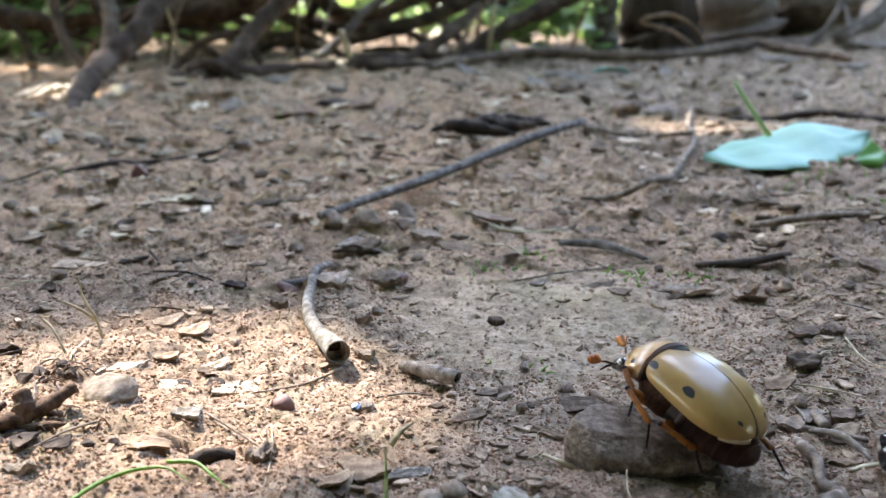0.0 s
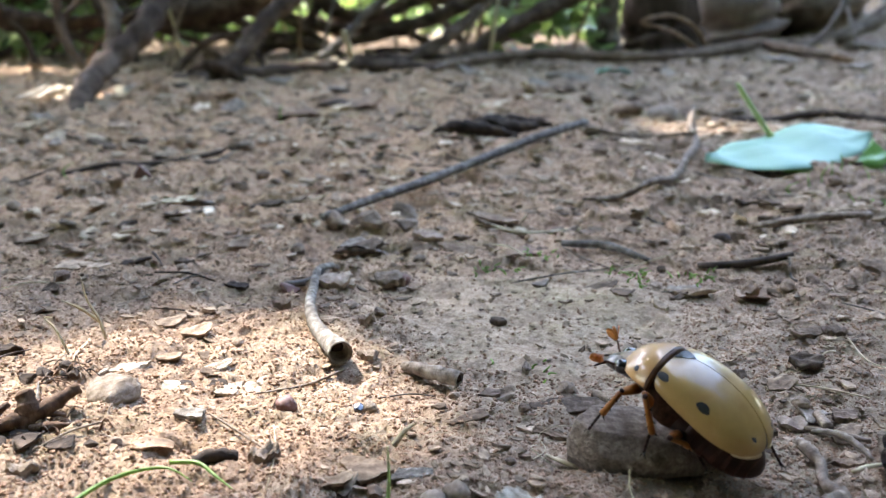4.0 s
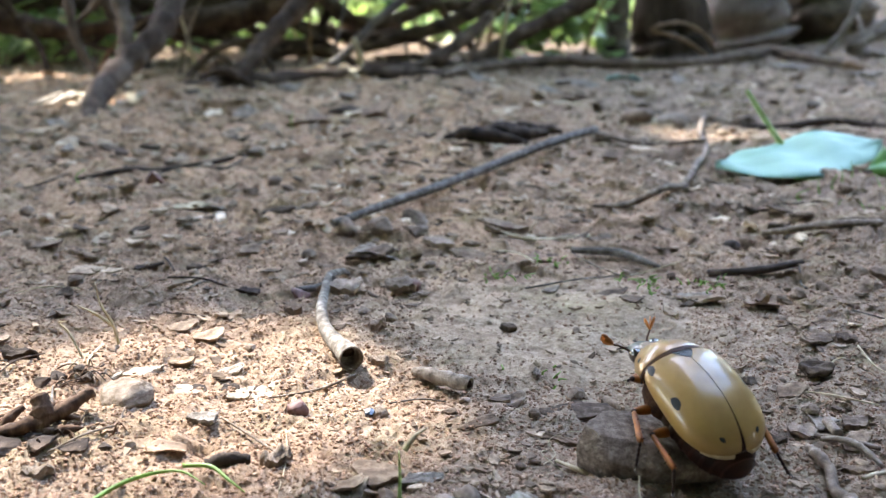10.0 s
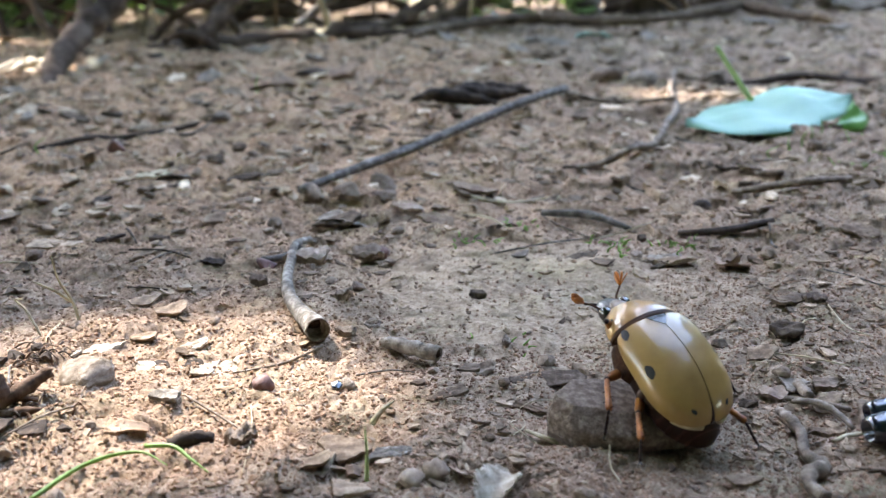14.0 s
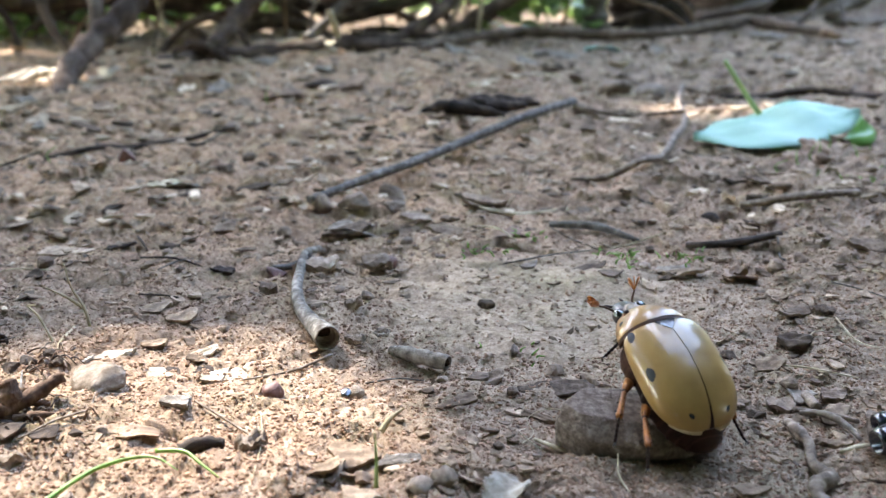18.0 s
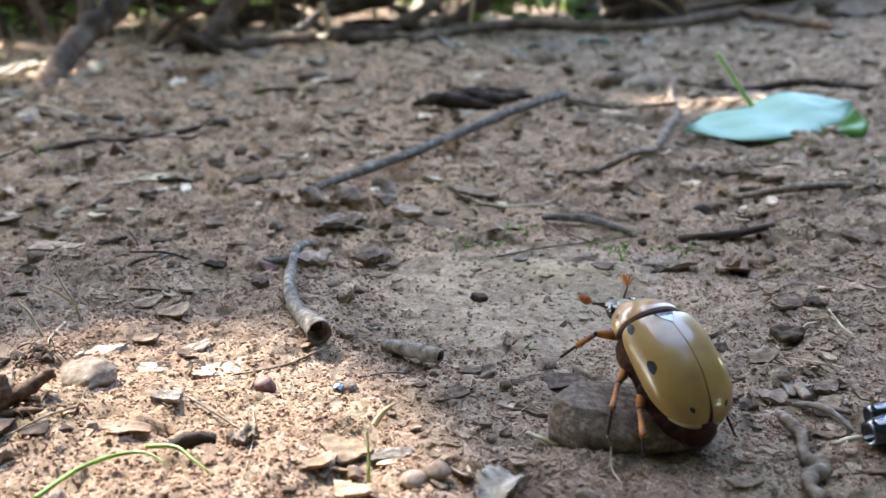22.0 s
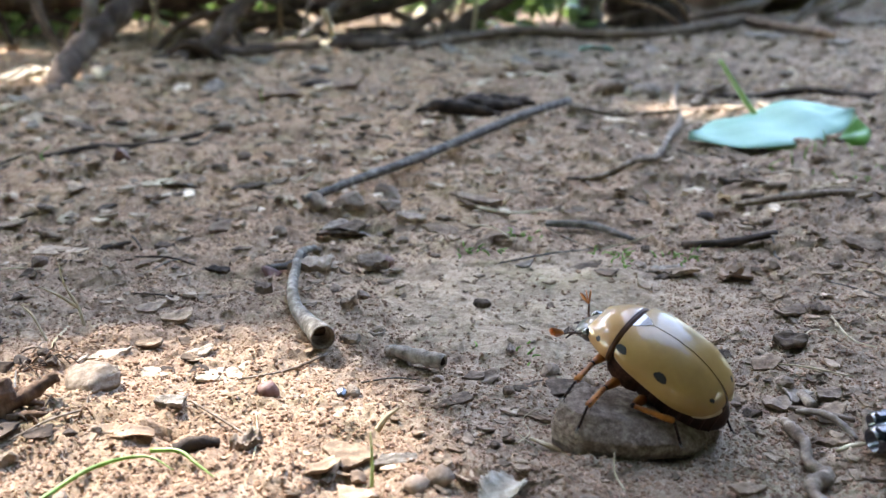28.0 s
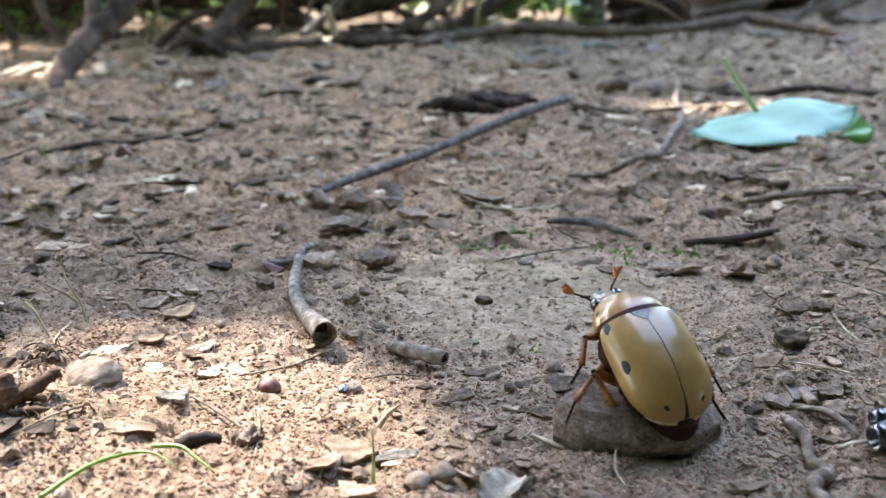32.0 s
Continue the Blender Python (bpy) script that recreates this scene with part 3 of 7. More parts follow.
def build_shrub():
    s = empty("gnarled_shrub", "tangle of dark gnarled shrub branches rooted in shaded soil", "shrub", at=(0, 0, 0))
    B = [
        (ROOT, [(-0.180, 0.466, -0.004), (-0.183, 0.482, -0.002), (-0.187, 0.505, 0.005), (-0.187, 0.535, 0.014), (-0.180, 0.556, 0.023), (-0.173, 0.572, 0.033), (-0.171, 0.588, 0.044), (-0.170, 0.604, 0.057), (-0.171, 0.620, 0.071)], (0.0040, 0.0052, 0.0062, 0.0066, 0.0070, 0.0072, 0.0076, 0.0080, 0.0084)),
        (BROWN_ROOT, [(-0.235, 0.600, 0.064), (-0.233, 0.597, 0.051), (-0.231, 0.594, 0.034), (-0.225, 0.591, 0.020), (-0.217, 0.588, 0.009), (-0.211, 0.585, 0.002)], (0.0027, 0.0029, 0.0028, 0.0030, 0.0026, 0.0019)),
        (BROWN_ROOT, [(-0.215, 0.600, 0.054), (-0.223, 0.600, 0.045), (-0.230, 0.600, 0.039), (-0.233, 0.600, 0.030)], (0.0017, 0.0017, 0.0017, 0.0015)),
        (BROWN_ROOT, [(-0.204, 0.600, 0.064), (-0.200, 0.592, 0.051), (-0.195, 0.584, 0.038), (-0.194, 0.576, 0.027), (-0.195, 0.568, 0.017), (-0.200, 0.560, 0.009)], (0.0049, 0.0048, 0.0048, 0.0043, 0.0036, 0.0025)),
        (ROOT, [(-0.161, 0.600, -0.003), (-0.153, 0.614, -0.001), (-0.144, 0.629, 0.001), (-0.135, 0.643, 0.010), (-0.128, 0.657, 0.022), (-0.118, 0.671, 0.034), (-0.107, 0.686, 0.047), (-0.096, 0.700, 0.064)], (0.0030, 0.0049, 0.0062, 0.0059, 0.0060, 0.0065, 0.0070, 0.0076)),
        (ROOT, [(-0.126, 0.620, -0.003), (-0.134, 0.620, 0.002), (-0.141, 0.620, 0.006), (-0.150, 0.620, 0.008), (-0.162, 0.620, 0.003)], (0.0023, 0.0034, 0.0038, 0.0030, 0.0019)),
        (ROOT, [(-0.360, 0.740, 0.044), (-0.337, 0.742, 0.033), (-0.312, 0.745, 0.029), (-0.288, 0.748, 0.027), (-0.253, 0.750, 0.031), (-0.215, 0.752, 0.033), (-0.176, 0.755, 0.036), (-0.146, 0.758, 0.043), (-0.115, 0.760, 0.056)], (0.0098, 0.0097, 0.0082, 0.0057, 0.0057, 0.0093, 0.0115, 0.0110, 0.0105)),
        (ROOT, [(-0.388, 0.800, 0.052), (-0.335, 0.805, 0.046), (-0.272, 0.810, 0.045), (-0.213, 0.815, 0.044), (-0.148, 0.820, 0.052)], (0.0079, 0.0083, 0.0076, 0.0085, 0.0089)),
        (ROOT, [(-0.221, 0.780, 0.021), (-0.197, 0.765, 0.025), (-0.167, 0.750, 0.020), (-0.143, 0.735, 0.010), (-0.132, 0.720, -0.001)], (0.0039, 0.0042, 0.0041, 0.0036, 0.0026)),
        (ROOT, [(-0.154, 0.800, 0.002), (-0.128, 0.800, 0.009), (-0.104, 0.800, 0.008), (-0.086, 0.800, 0.002)], (0.0034, 0.0048, 0.0048, 0.0029)),
        (ROOT, [(-0.147, 0.840, 0.037), (-0.123, 0.840, 0.025), (-0.090, 0.840, 0.019), (-0.065, 0.840, 0.018), (-0.041, 0.840, 0.023)], (0.0056, 0.0056, 0.0050, 0.0050, 0.0045)),
        (ROOT, [(-0.115, 0.820, 0.058), (-0.087, 0.820, 0.036), (-0.068, 0.820, 0.030), (-0.044, 0.820, 0.034), (-0.016, 0.820, 0.044)], (0.0059, 0.0059, 0.0054, 0.0054, 0.0054)),
        (ROOT, [(-0.072, 0.800, 0.010), (-0.044, 0.810, 0.018), (-0.016, 0.820, 0.025), (0.008, 0.830, 0.034), (0.037, 0.840, 0.048)], (0.0038, 0.0063, 0.0063, 0.0059, 0.0060)),
        (ROOT, [(-0.067, 0.860, -0.002), (-0.037, 0.860, -0.000), (-0.012, 0.860, -0.003), (0.008, 0.860, -0.009)], (0.0026, 0.0031, 0.0031, 0.0021)),
        (ROOT_GREY, [(-0.026, 0.720, 0.060), (-0.038, 0.711, 0.048), (-0.053, 0.702, 0.037), (-0.065, 0.693, 0.023), (-0.077, 0.684, 0.012), (-0.085, 0.675, 0.007)], (0.0034, 0.0034, 0.0031, 0.0029, 0.0031, 0.0028)),
        (STRAW, [(-0.068, 0.680, 0.026), (-0.064, 0.680, 0.015), (-0.062, 0.680, 0.002)], (0.0020, 0.0022, 0.0020)),
        (ROOT, [(-0.004, 0.760, -0.006), (0.007, 0.777, -0.002), (0.028, 0.793, 0.006), (0.052, 0.810, 0.019), (0.080, 0.827, 0.031), (0.115, 0.843, 0.048), (0.136, 0.860, 0.065)], (0.0032, 0.0042, 0.0057, 0.0063, 0.0069, 0.0081, 0.0088)),
        (ROOT, [(0.025, 0.840, -0.009), (0.048, 0.855, 0.004), (0.074, 0.870, 0.018), (0.100, 0.885, 0.031), (0.133, 0.900, 0.047)], (0.0025, 0.0041, 0.0047, 0.0053, 0.0060)),
        (ROOT, [(-0.007, 0.880, 0.025), (0.024, 0.890, 0.037), (0.055, 0.900, 0.039), (0.092, 0.910, 0.041), (0.130, 0.920, 0.052)], (0.0047, 0.0058, 0.0064, 0.0060, 0.0066)),
        (ROOT, [(-0.048, 0.900, 0.049), (-0.012, 0.907, 0.043), (0.024, 0.913, 0.044), (0.061, 0.920, 0.052)], (0.0054, 0.0059, 0.0060, 0.0060)),
        (ROOT_GREY, [(0.037, 0.830, 0.007), (0.052, 0.840, 0.017), (0.072, 0.850, 0.026), (0.095, 0.860, 0.036)], (0.0020, 0.0025, 0.0025, 0.0021)),
        (ROOT, [(-0.442, 0.920, 0.003), (-0.408, 0.920, 0.010), (-0.382, 0.920, 0.008), (-0.360, 0.920, 0.012), (-0.338, 0.920, 0.024)], (0.0043, 0.0048, 0.0042, 0.0035, 0.0029)),
    ]
    for p in [[(-0.12, 0.66, -0.004), (-0.086, 0.67, -0.008), (-0.055, 0.68, -0.005), (-0.015, 0.68, -0.006), (0.021, 0.7, -0.003)], [(-0.082, 0.74, -0.004), (-0.039, 0.75, -0.004), (0.005, 0.76, -0.002), (0.056, 0.78, -0.0)], [(-0.177, 0.63, -0.005), (-0.15, 0.64, -0.009), (-0.122, 0.65, -0.007), (-0.094, 0.67, -0.001)], [(-0.049, 0.71, -0.007), (-0.025, 0.73, 0.001), (0.005, 0.76, 0.016), (0.033, 0.8, 0.037)]]:
        B.append((ROOT, [(x, y, max(z, gz(x, y) + 0.002)) for x, y, z in p], (0.0035, 0.005, 0.0055, 0.005, 0.004)[:len(p)]))
    r0 = random.Random(12)
    for k in range(7):
        x, y, d = r0.uniform(-0.34, 0.08), r0.uniform(0.80, 1.02), r0.uniform(0.05, 0.13)
        lean = r0.choice((-1, 1)) * r0.uniform(0.03, 0.12)
        B.append((ROOT, [(x - lean, y, -0.01), (x - lean * 0.4, y + 0.01, r0.uniform(0.005, 0.02)), (x + lean * 0.3, y + 0.02, r0.uniform(0.02, 0.035)), (x + lean * 1.5, y + 0.04, d)], (0.004, 0.0045, 0.0045, 0.005)))
    for k in range(8):
        x, y, d = r0.uniform(-0.36, -0.02), r0.uniform(0.66, 0.82), r0.uniform(0.05, 0.11)
        lean = r0.choice((-1, 1)) * r0.uniform(0.02, 0.09)
        w = r0.uniform(0.5, 1.0)
        B.append((ROOT, [(x - lean, y, -0.01), (x - lean * 0.5, y + 0.01, r0.uniform(0.008, 0.02)), (x + lean * 0.4, y + 0.02, r0.uniform(0.025, 0.04)), (x + lean * 1.4, y + 0.03, d)], (0.0042 * w, 0.0042 * w, 0.004 * w, 0.0036 * w)))
    for i, (m, p, r) in enumerate(B):
        branch("branch", p, r, m, s, seed=i + 3, label="" if m is ROOT else "lighter grey branch" if m in (ROOT_GREY, BROWN_ROOT) else "dry straw-coloured stem")
    # unseen leaves added above to shade it, open where the sun comes through
    r = np.random.default_rng(83)
    n = 900
    c = np.stack([r.uniform(-0.70, 0.12, n), r.uniform(0.74, 1.15, n), r.uniform(0.13, 0.42, n)], -1)
    lo = new("foliage", sun_free(c, r.uniform(0.03, 0.055, n), r, "foliage"))
    lo.parent = s


def build_trunk(name, label, pts, radii, mat, seed):
    ob = branch(name, pts, radii, mat, None, 8, seed, "", 24)
    tagged(ob, label, "tree trunk")


def build_far_roots():
    trunk_root = empty("surface_root", "long brown tree root lying on the soil", "root", at=(0, 0, 0))
    branch("root_shaft", [(-0.005, 0.643, 0.003), (0.006, 0.677, 0.003), (0.028, 0.715, 0.003), (0.051, 0.747, 0.003), (0.075, 0.769, 0.003), (0.097, 0.763, 0.003), (0.116, 0.746, 0.003), (0.136, 0.736, 0.003), (0.158, 0.736, 0.003), (0.182, 0.746, 0.003), (0.213, 0.780, 0.003), (0.250, 0.831, 0.003), (0.291, 0.880, 0.003), (0.299, 0.831, 0.003), (0.300, 0.769, 0.003), (0.304, 0.736, 0.003)],
                         (0.0022, 0.0030, 0.0036, 0.0040, 0.0042, 0.0042, 0.0040, 0.0040, 0.0040, 0.0042, 0.0046, 0.0050, 0.0054, 0.0048, 0.0042, 0.0026), BROWN_ROOT, trunk_root, 6, 41)
    branch("broken_end", [(0.3020, 0.740, 0.003), (0.3060, 0.730, 0.003), (0.3090, 0.722, 0.001)], (0.0034, 0.0036, 0.002), BROWN_LEAF, trunk_root, 4, 43, "orange-brown broken end", 10)
    vine = branch("dry_vine", [(0.230, 0.835, -0.004), (0.197, 0.82, 0.017), (0.171, 0.82, 0.024), (0.178, 0.82, 0.029), (0.199, 0.83, 0.03), (0.222, 0.84, 0.018), (0.236, 0.845, -0.004)], (0.0018, 0.0018, 0.0017, 0.0016, 0.0016, 0.0016, 0.0016), BROWN_LEAF, None, 6, 42, "", 8)
    tagged(vine, "looped reddish dry vine before a trunk", "vine")
    for i, (p, r) in enumerate((
        ([(0.45, 0.93, 0.10), (0.407, 0.9, 0.075), (0.37, 0.88, 0.055), (0.353, 0.86, 0.035), (0.336, 0.85, 0.014), (0.309, 0.84, 0.0)], (0.0027, 0.0027, 0.0031, 0.0031, 0.0025, 0.0020)),
        ([(0.42, 0.87, 0.06), (0.388, 0.85, 0.040), (0.365, 0.84, 0.026), (0.342, 0.83, 0.016), (0.314, 0.83, 0.003)], (0.0020, 0.0020, 0.0020, 0.0017, 0.0015)),
        ([(0.366, 0.92, 0.09), (0.366, 0.9, 0.06), (0.366, 0.88, 0.036), (0.354, 0.82, 0.004)], (0.0019, 0.0019, 0.0021, 0.0015)),
    )):
        tagged(branch("rootlet", p, r, ROOT_GREY, None, 6, 50 + i, "", 8), "thin grey rootlet hanging over an earth bank", "root", "rootlets on the bank")


def build_bank_roots():
    r0 = random.Random(31)
    for k in range(8):
        x, y = r0.uniform(0.34, 0.52), r0.uniform(0.92, 1.12)
        pts = []
        for i in range(5):
            pts.append((x, y, gz(x, y) + r0.uniform(0.000, 0.006)))
            x, y = x - r0.uniform(0.005, 0.035), y - r0.uniform(0.015, 0.04)
        tagged(branch("rootlet", pts, (0.003, 0.0026, 0.0022, 0.002, 0.0012), (ROOT, ROOT_GREY, ROOT)[k % 3], None, 5, 200 + k, "", 8), "thin root creeping over an earth bank", "root", "rootlets on the bank")


def leaf_arrays(fold=0.18, n=4, wide=0.45):
    """A pointed leaf of unit length along x with a folded midrib."""
    v, f = [], []
    for i in range(n + 1):
        t = i / n
        w = wide * math.sin(math.pi * (0.06 + 0.92 * t) ** 0.85)
        z = -0.25 * (t - 0.4) ** 2
        v += [(t, -w, z + fold * w), (t, 0, z), (t, w, z + fold * w)]
    for i in range(n):
        a = 3 * i
        f += [(a, a + 3, a + 4), (a, a + 4, a + 1), (a + 1, a + 4, a + 5), (a + 1, a + 5, a + 2)]
    return np.array(v), np.array(f)


def rotations(n, r, tilt):
    """Random leaf frames: yaw any, pitch and roll within tilt."""
    a, p, q = r.uniform(0, 2 * np.pi, n), r.normal(0, tilt, n), r.normal(0, tilt, n)
    ca, sa, cp, sp, cq, sq = np.cos(a), np.sin(a), np.cos(p), np.sin(p), np.cos(q), np.sin(q)
    M = np.zeros((n, 3, 3))
    M[:, 0, 0], M[:, 0, 1], M[:, 0, 2] = ca * cp, -sa * cq + ca * sp * sq, sa * sq + ca * sp * cq
    M[:, 1, 0], M[:, 1, 1], M[:, 1, 2] = sa * cp, ca * cq + sa * sp * sq, -ca * sq + sa * sp * cq
    M[:, 2, 0], M[:, 2, 1], M[:, 2, 2] = -sp, cp * sq, cp * cq
    return M


def leaves_mesh(name, centres, sizes, r, mat, tilt=0.7, n=3):
    v, f = leaf_arrays(n=n)
    M = rotations(len(centres), r, tilt)
    P = np.einsum("nij,kj->nki", M, v - (0.5, 0, 0)) * sizes[:, None, None] + centres[:, None, :]
    Fs = f[None] + (np.arange(len(centres)) * len(v))[:, None, None]
    return mesh_arrays(name, P.reshape(-1, 3), Fs.reshape(-1, 3), mat)


def build_low_plants():
    """Leafy undergrowth behind the branches."""
    r = np.random.default_rng(21)
    spots = [(-0.37, 0.79, 0.09, 0.05, 130), (-0.30, 0.80, 0.07, 0.045, 100), (-0.42, 0.78, 0.12, 0.07, 110), (-0.42, 0.95, 0.16, 0.20, 260), (-0.62, 1.25, 0.25, 0.3, 380), (-0.20, 1.45, 0.22, 0.2, 300), (0.02, 1.55, 0.25, 0.22, 320), (0.16, 1.35, 0.14, 0.16, 180),
             (0.30, 1.75, 0.26, 0.25, 300), (-0.9, 1.6, 0.35, 0.35, 380), (0.6, 2.1, 0.35, 0.3, 320), (-0.45, 2.0, 0.4, 0.4, 420), (0.05, 2.3, 0.45, 0.4, 420), (1.0, 1.7, 0.4, 0.4, 360), (-1.3, 2.2, 0.5, 0.5, 420)]
    for x, y, rad, h, n in spots:
        p = empty("undergrowth_plant", "low leafy green plant growing behind the branches", "plant", "undergrowth", (x, y, gz(x, y)))
        c = np.stack([r.normal(0, rad * 0.45, n), r.normal(0, rad * 0.35, n), r.uniform(0.01, h, n) ** 1.0], -1)
        part_mesh = leaves_mesh("foliage", c, r.uniform(0.025, 0.055, n) * (0.22 if h < 0.12 else 1), r, FOLIAGE)
        lo = new("foliage", part_mesh)
        lo.parent = p
        for k in range(5):
            q = c[r.integers(n)]
            part("stem", tube(spline([(q[0] * 0.1, q[1] * 0.1, -0.01), (q[0] * 0.4, q[1] * 0.4, q[2] * 0.6), tuple(q)], 3), [0.002 if h > 0.12 else 0.0008] * 7, 6), STEM, p)


def build_ground_cover():
    """Small seedlings and low leaves behind the tangle."""
    r = np.random.default_rng(33)
    n = 4200
    y = 0.84 + 1.1 * r.uniform(0, 1, n) ** 1.5
    x = r.uniform(-0.62, 0.17, n) * y
    clump = vnoise(x / 0.10, y / 0.16, 91) > -0.05
    x, y = x[clump], y[clump]
    n = len(x)
    z = ground_z(x, y) + r.uniform(0.004, 0.075, n) * (0.4 + 0.6 * r.uniform(0, 1, n))
    me = leaves_mesh("ground_cover", np.stack([x, y, z], -1), r.uniform(0.010, 0.026, n), r, FOLIAGE, 0.6)
    tagged(new("ground_cover", me), "low green seedlings and leaves in dappled sun", "undergrowth", kind="stuff")


def build_bright_sprigs():
    """Sprigs and pale bits behind the branches, coloured bright to stand for sunlight."""
    r = np.random.default_rng(61)
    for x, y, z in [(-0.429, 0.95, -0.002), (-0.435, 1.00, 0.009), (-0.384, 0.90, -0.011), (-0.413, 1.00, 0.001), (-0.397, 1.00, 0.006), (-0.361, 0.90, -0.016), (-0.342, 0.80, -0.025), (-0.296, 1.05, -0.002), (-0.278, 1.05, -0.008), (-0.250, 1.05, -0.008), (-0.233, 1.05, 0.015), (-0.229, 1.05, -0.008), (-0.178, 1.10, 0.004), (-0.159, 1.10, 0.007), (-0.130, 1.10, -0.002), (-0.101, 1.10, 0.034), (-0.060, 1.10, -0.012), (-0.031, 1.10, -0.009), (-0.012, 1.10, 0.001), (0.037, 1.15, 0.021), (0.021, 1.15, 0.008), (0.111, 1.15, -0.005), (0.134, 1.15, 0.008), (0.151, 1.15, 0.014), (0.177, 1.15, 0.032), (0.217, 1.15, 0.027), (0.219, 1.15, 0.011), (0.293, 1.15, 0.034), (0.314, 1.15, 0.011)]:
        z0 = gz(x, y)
        s = empty("sprig", "small sprig of green leaves coloured bright for sunlight", "plant", "sunny sprigs", (x, y, z0))
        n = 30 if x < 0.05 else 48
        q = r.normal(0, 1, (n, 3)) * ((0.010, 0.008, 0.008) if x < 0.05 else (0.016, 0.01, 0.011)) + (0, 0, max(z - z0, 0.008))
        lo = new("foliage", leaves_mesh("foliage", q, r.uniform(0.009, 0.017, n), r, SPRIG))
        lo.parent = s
        part("stem", tube(spline([(0.004, 0, -0.004), (0.002, 0.001, (z - z0) * 0.5), (0, 0, max(z - z0, 0.008))], 3), [0.0011] * 7, 6), STEM, s)
    # pale flakes in place of bright glints
    for k, (x, y, z) in enumerate([(0.002, 1.05, -0.004), (-0.001, 1.0, -0.016), (0.213, 1.15, 0.029), (-0.234, 0.72, -0.013), (-0.217, 0.62, -0.008), (-0.128, 0.86, -0.015), (-0.121, 0.8, -0.011), (-0.102, 0.8, -0.01), (-0.079, 0.8, -0.01), (-0.19, 1.0, -0.012)]):
        ob = part("flake", slab_bm(1600 + k, r.uniform(0.010, 0.016), 0.1), STRAW)
        ob.matrix_basis = pose_z((-0.3, -0.35, 1), (x, y, gz(x, y) + 0.002), r.uniform(0, 6))
        tagged(ob, "pale flake that stands for a sun glint", "leaf litter")


def build_bright_spots():
    # whitish flakes laid where far spots of sun look white
    rr = random.Random(72)
    for k, (x, y, s) in enumerate(((-0.214, 0.500, 0.018), (-0.211, 0.509, 0.020), (-0.207, 0.517, 0.022), (-0.203, 0.526, 0.022), (-0.199, 0.536, 0.020), (-0.181, 0.528, 0.012), (-0.176, 0.545, 0.010), (-0.080, 0.690, 0.020), (-0.095, 0.685, 0.016), (-0.066, 0.695, 0.018), (0.006, 1.04, 0.022))):
        ob = part("flake", slab_bm(1700 + k, s, 0.08), BRIGHT_LEAF)
        ob.matrix_basis = pose_z((SUN.x * 0.6, -0.25, 1), (x, y, gz(x, y) + 0.004), rr.uniform(0, 6))
        tagged(ob, "pale leaf flake put in for a sunlit spot", "leaf litter")


def build_dry_stems():
    """Thin dry stalks that stand among the branches."""
    r0 = random.Random(91)
    for k in range(34):
        x, y = r0.uniform(-0.40, 0.13), r0.uniform(0.68, 0.98)
        l, h = r0.uniform(-0.05, 0.05), r0.uniform(0.04, 0.10)
        z = gz(x, y)
        ob = branch("dry_stalk", [(x, y, z - 0.004), (x + l * 0.4, y, z + h * 0.5), (x + l, y + 0.01, z + h)], (0.0016, 0.0013, 0.0008), (TWIG, BROWN_LEAF, STRAW, ROOT_GREY)[k % 4], None, 4, 700 + k, "", 6)
        tagged(ob, "thin dry brown stalk among dark branches", "stalk", "dry stalks")


def build_blocker_bushes():
    """Unseen dense bushes added behind and beside the viewpoint to cut fill light."""
    r = np.random.default_rng(55)
    for x, y, rad, h in ((-0.62, -0.22, 0.26, 0.60), (-0.24, -0.23, 0.26, 0.9), (0.0, -0.27, 0.26, 0.95), (0.24, -0.23, 0.26, 0.9), (0.60, -0.24, 0.26, 0.60), (-0.72, 0.46, 0.24, 0.5), (0.60, 0.14, 0.26, 0.75), (0.78, 0.45, 0.26, 0.7), (1.15, 1.25, 0.34, 0.9), (1.25, 0.68, 0.34, 0.8)):
        p = empty("bush", "unseen dark leafy bush added to block light", "bush", "bushes", (x, y, gz(x, y)))
        n = 2600
        d = r.normal(0, 1, (n, 3))
        d /= np.linalg.norm(d, axis=1)[:, None]
        q = d * r.uniform(0.4, 1, (n, 1)) ** 0.5 * (rad, rad * 0.7, h * 0.5) * (1 + 0.2 * np.sin(d[:, :1] * 5 + d[:, 2:] * 4)) + (0, 0, h * 0.5)
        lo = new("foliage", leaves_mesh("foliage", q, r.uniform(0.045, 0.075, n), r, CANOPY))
        lo.parent = p
        for k in range(4):
            e = q[r.integers(n)]
            part("stem", tube(spline([(e[0] * 0.1, e[1] * 0.1, -0.02), (e[0] * 0.3, e[1] * 0.3, e[2] * 0.6), tuple(e)], 3), np.linspace(0.007, 0.003, 7), 7), TRUNK, p)


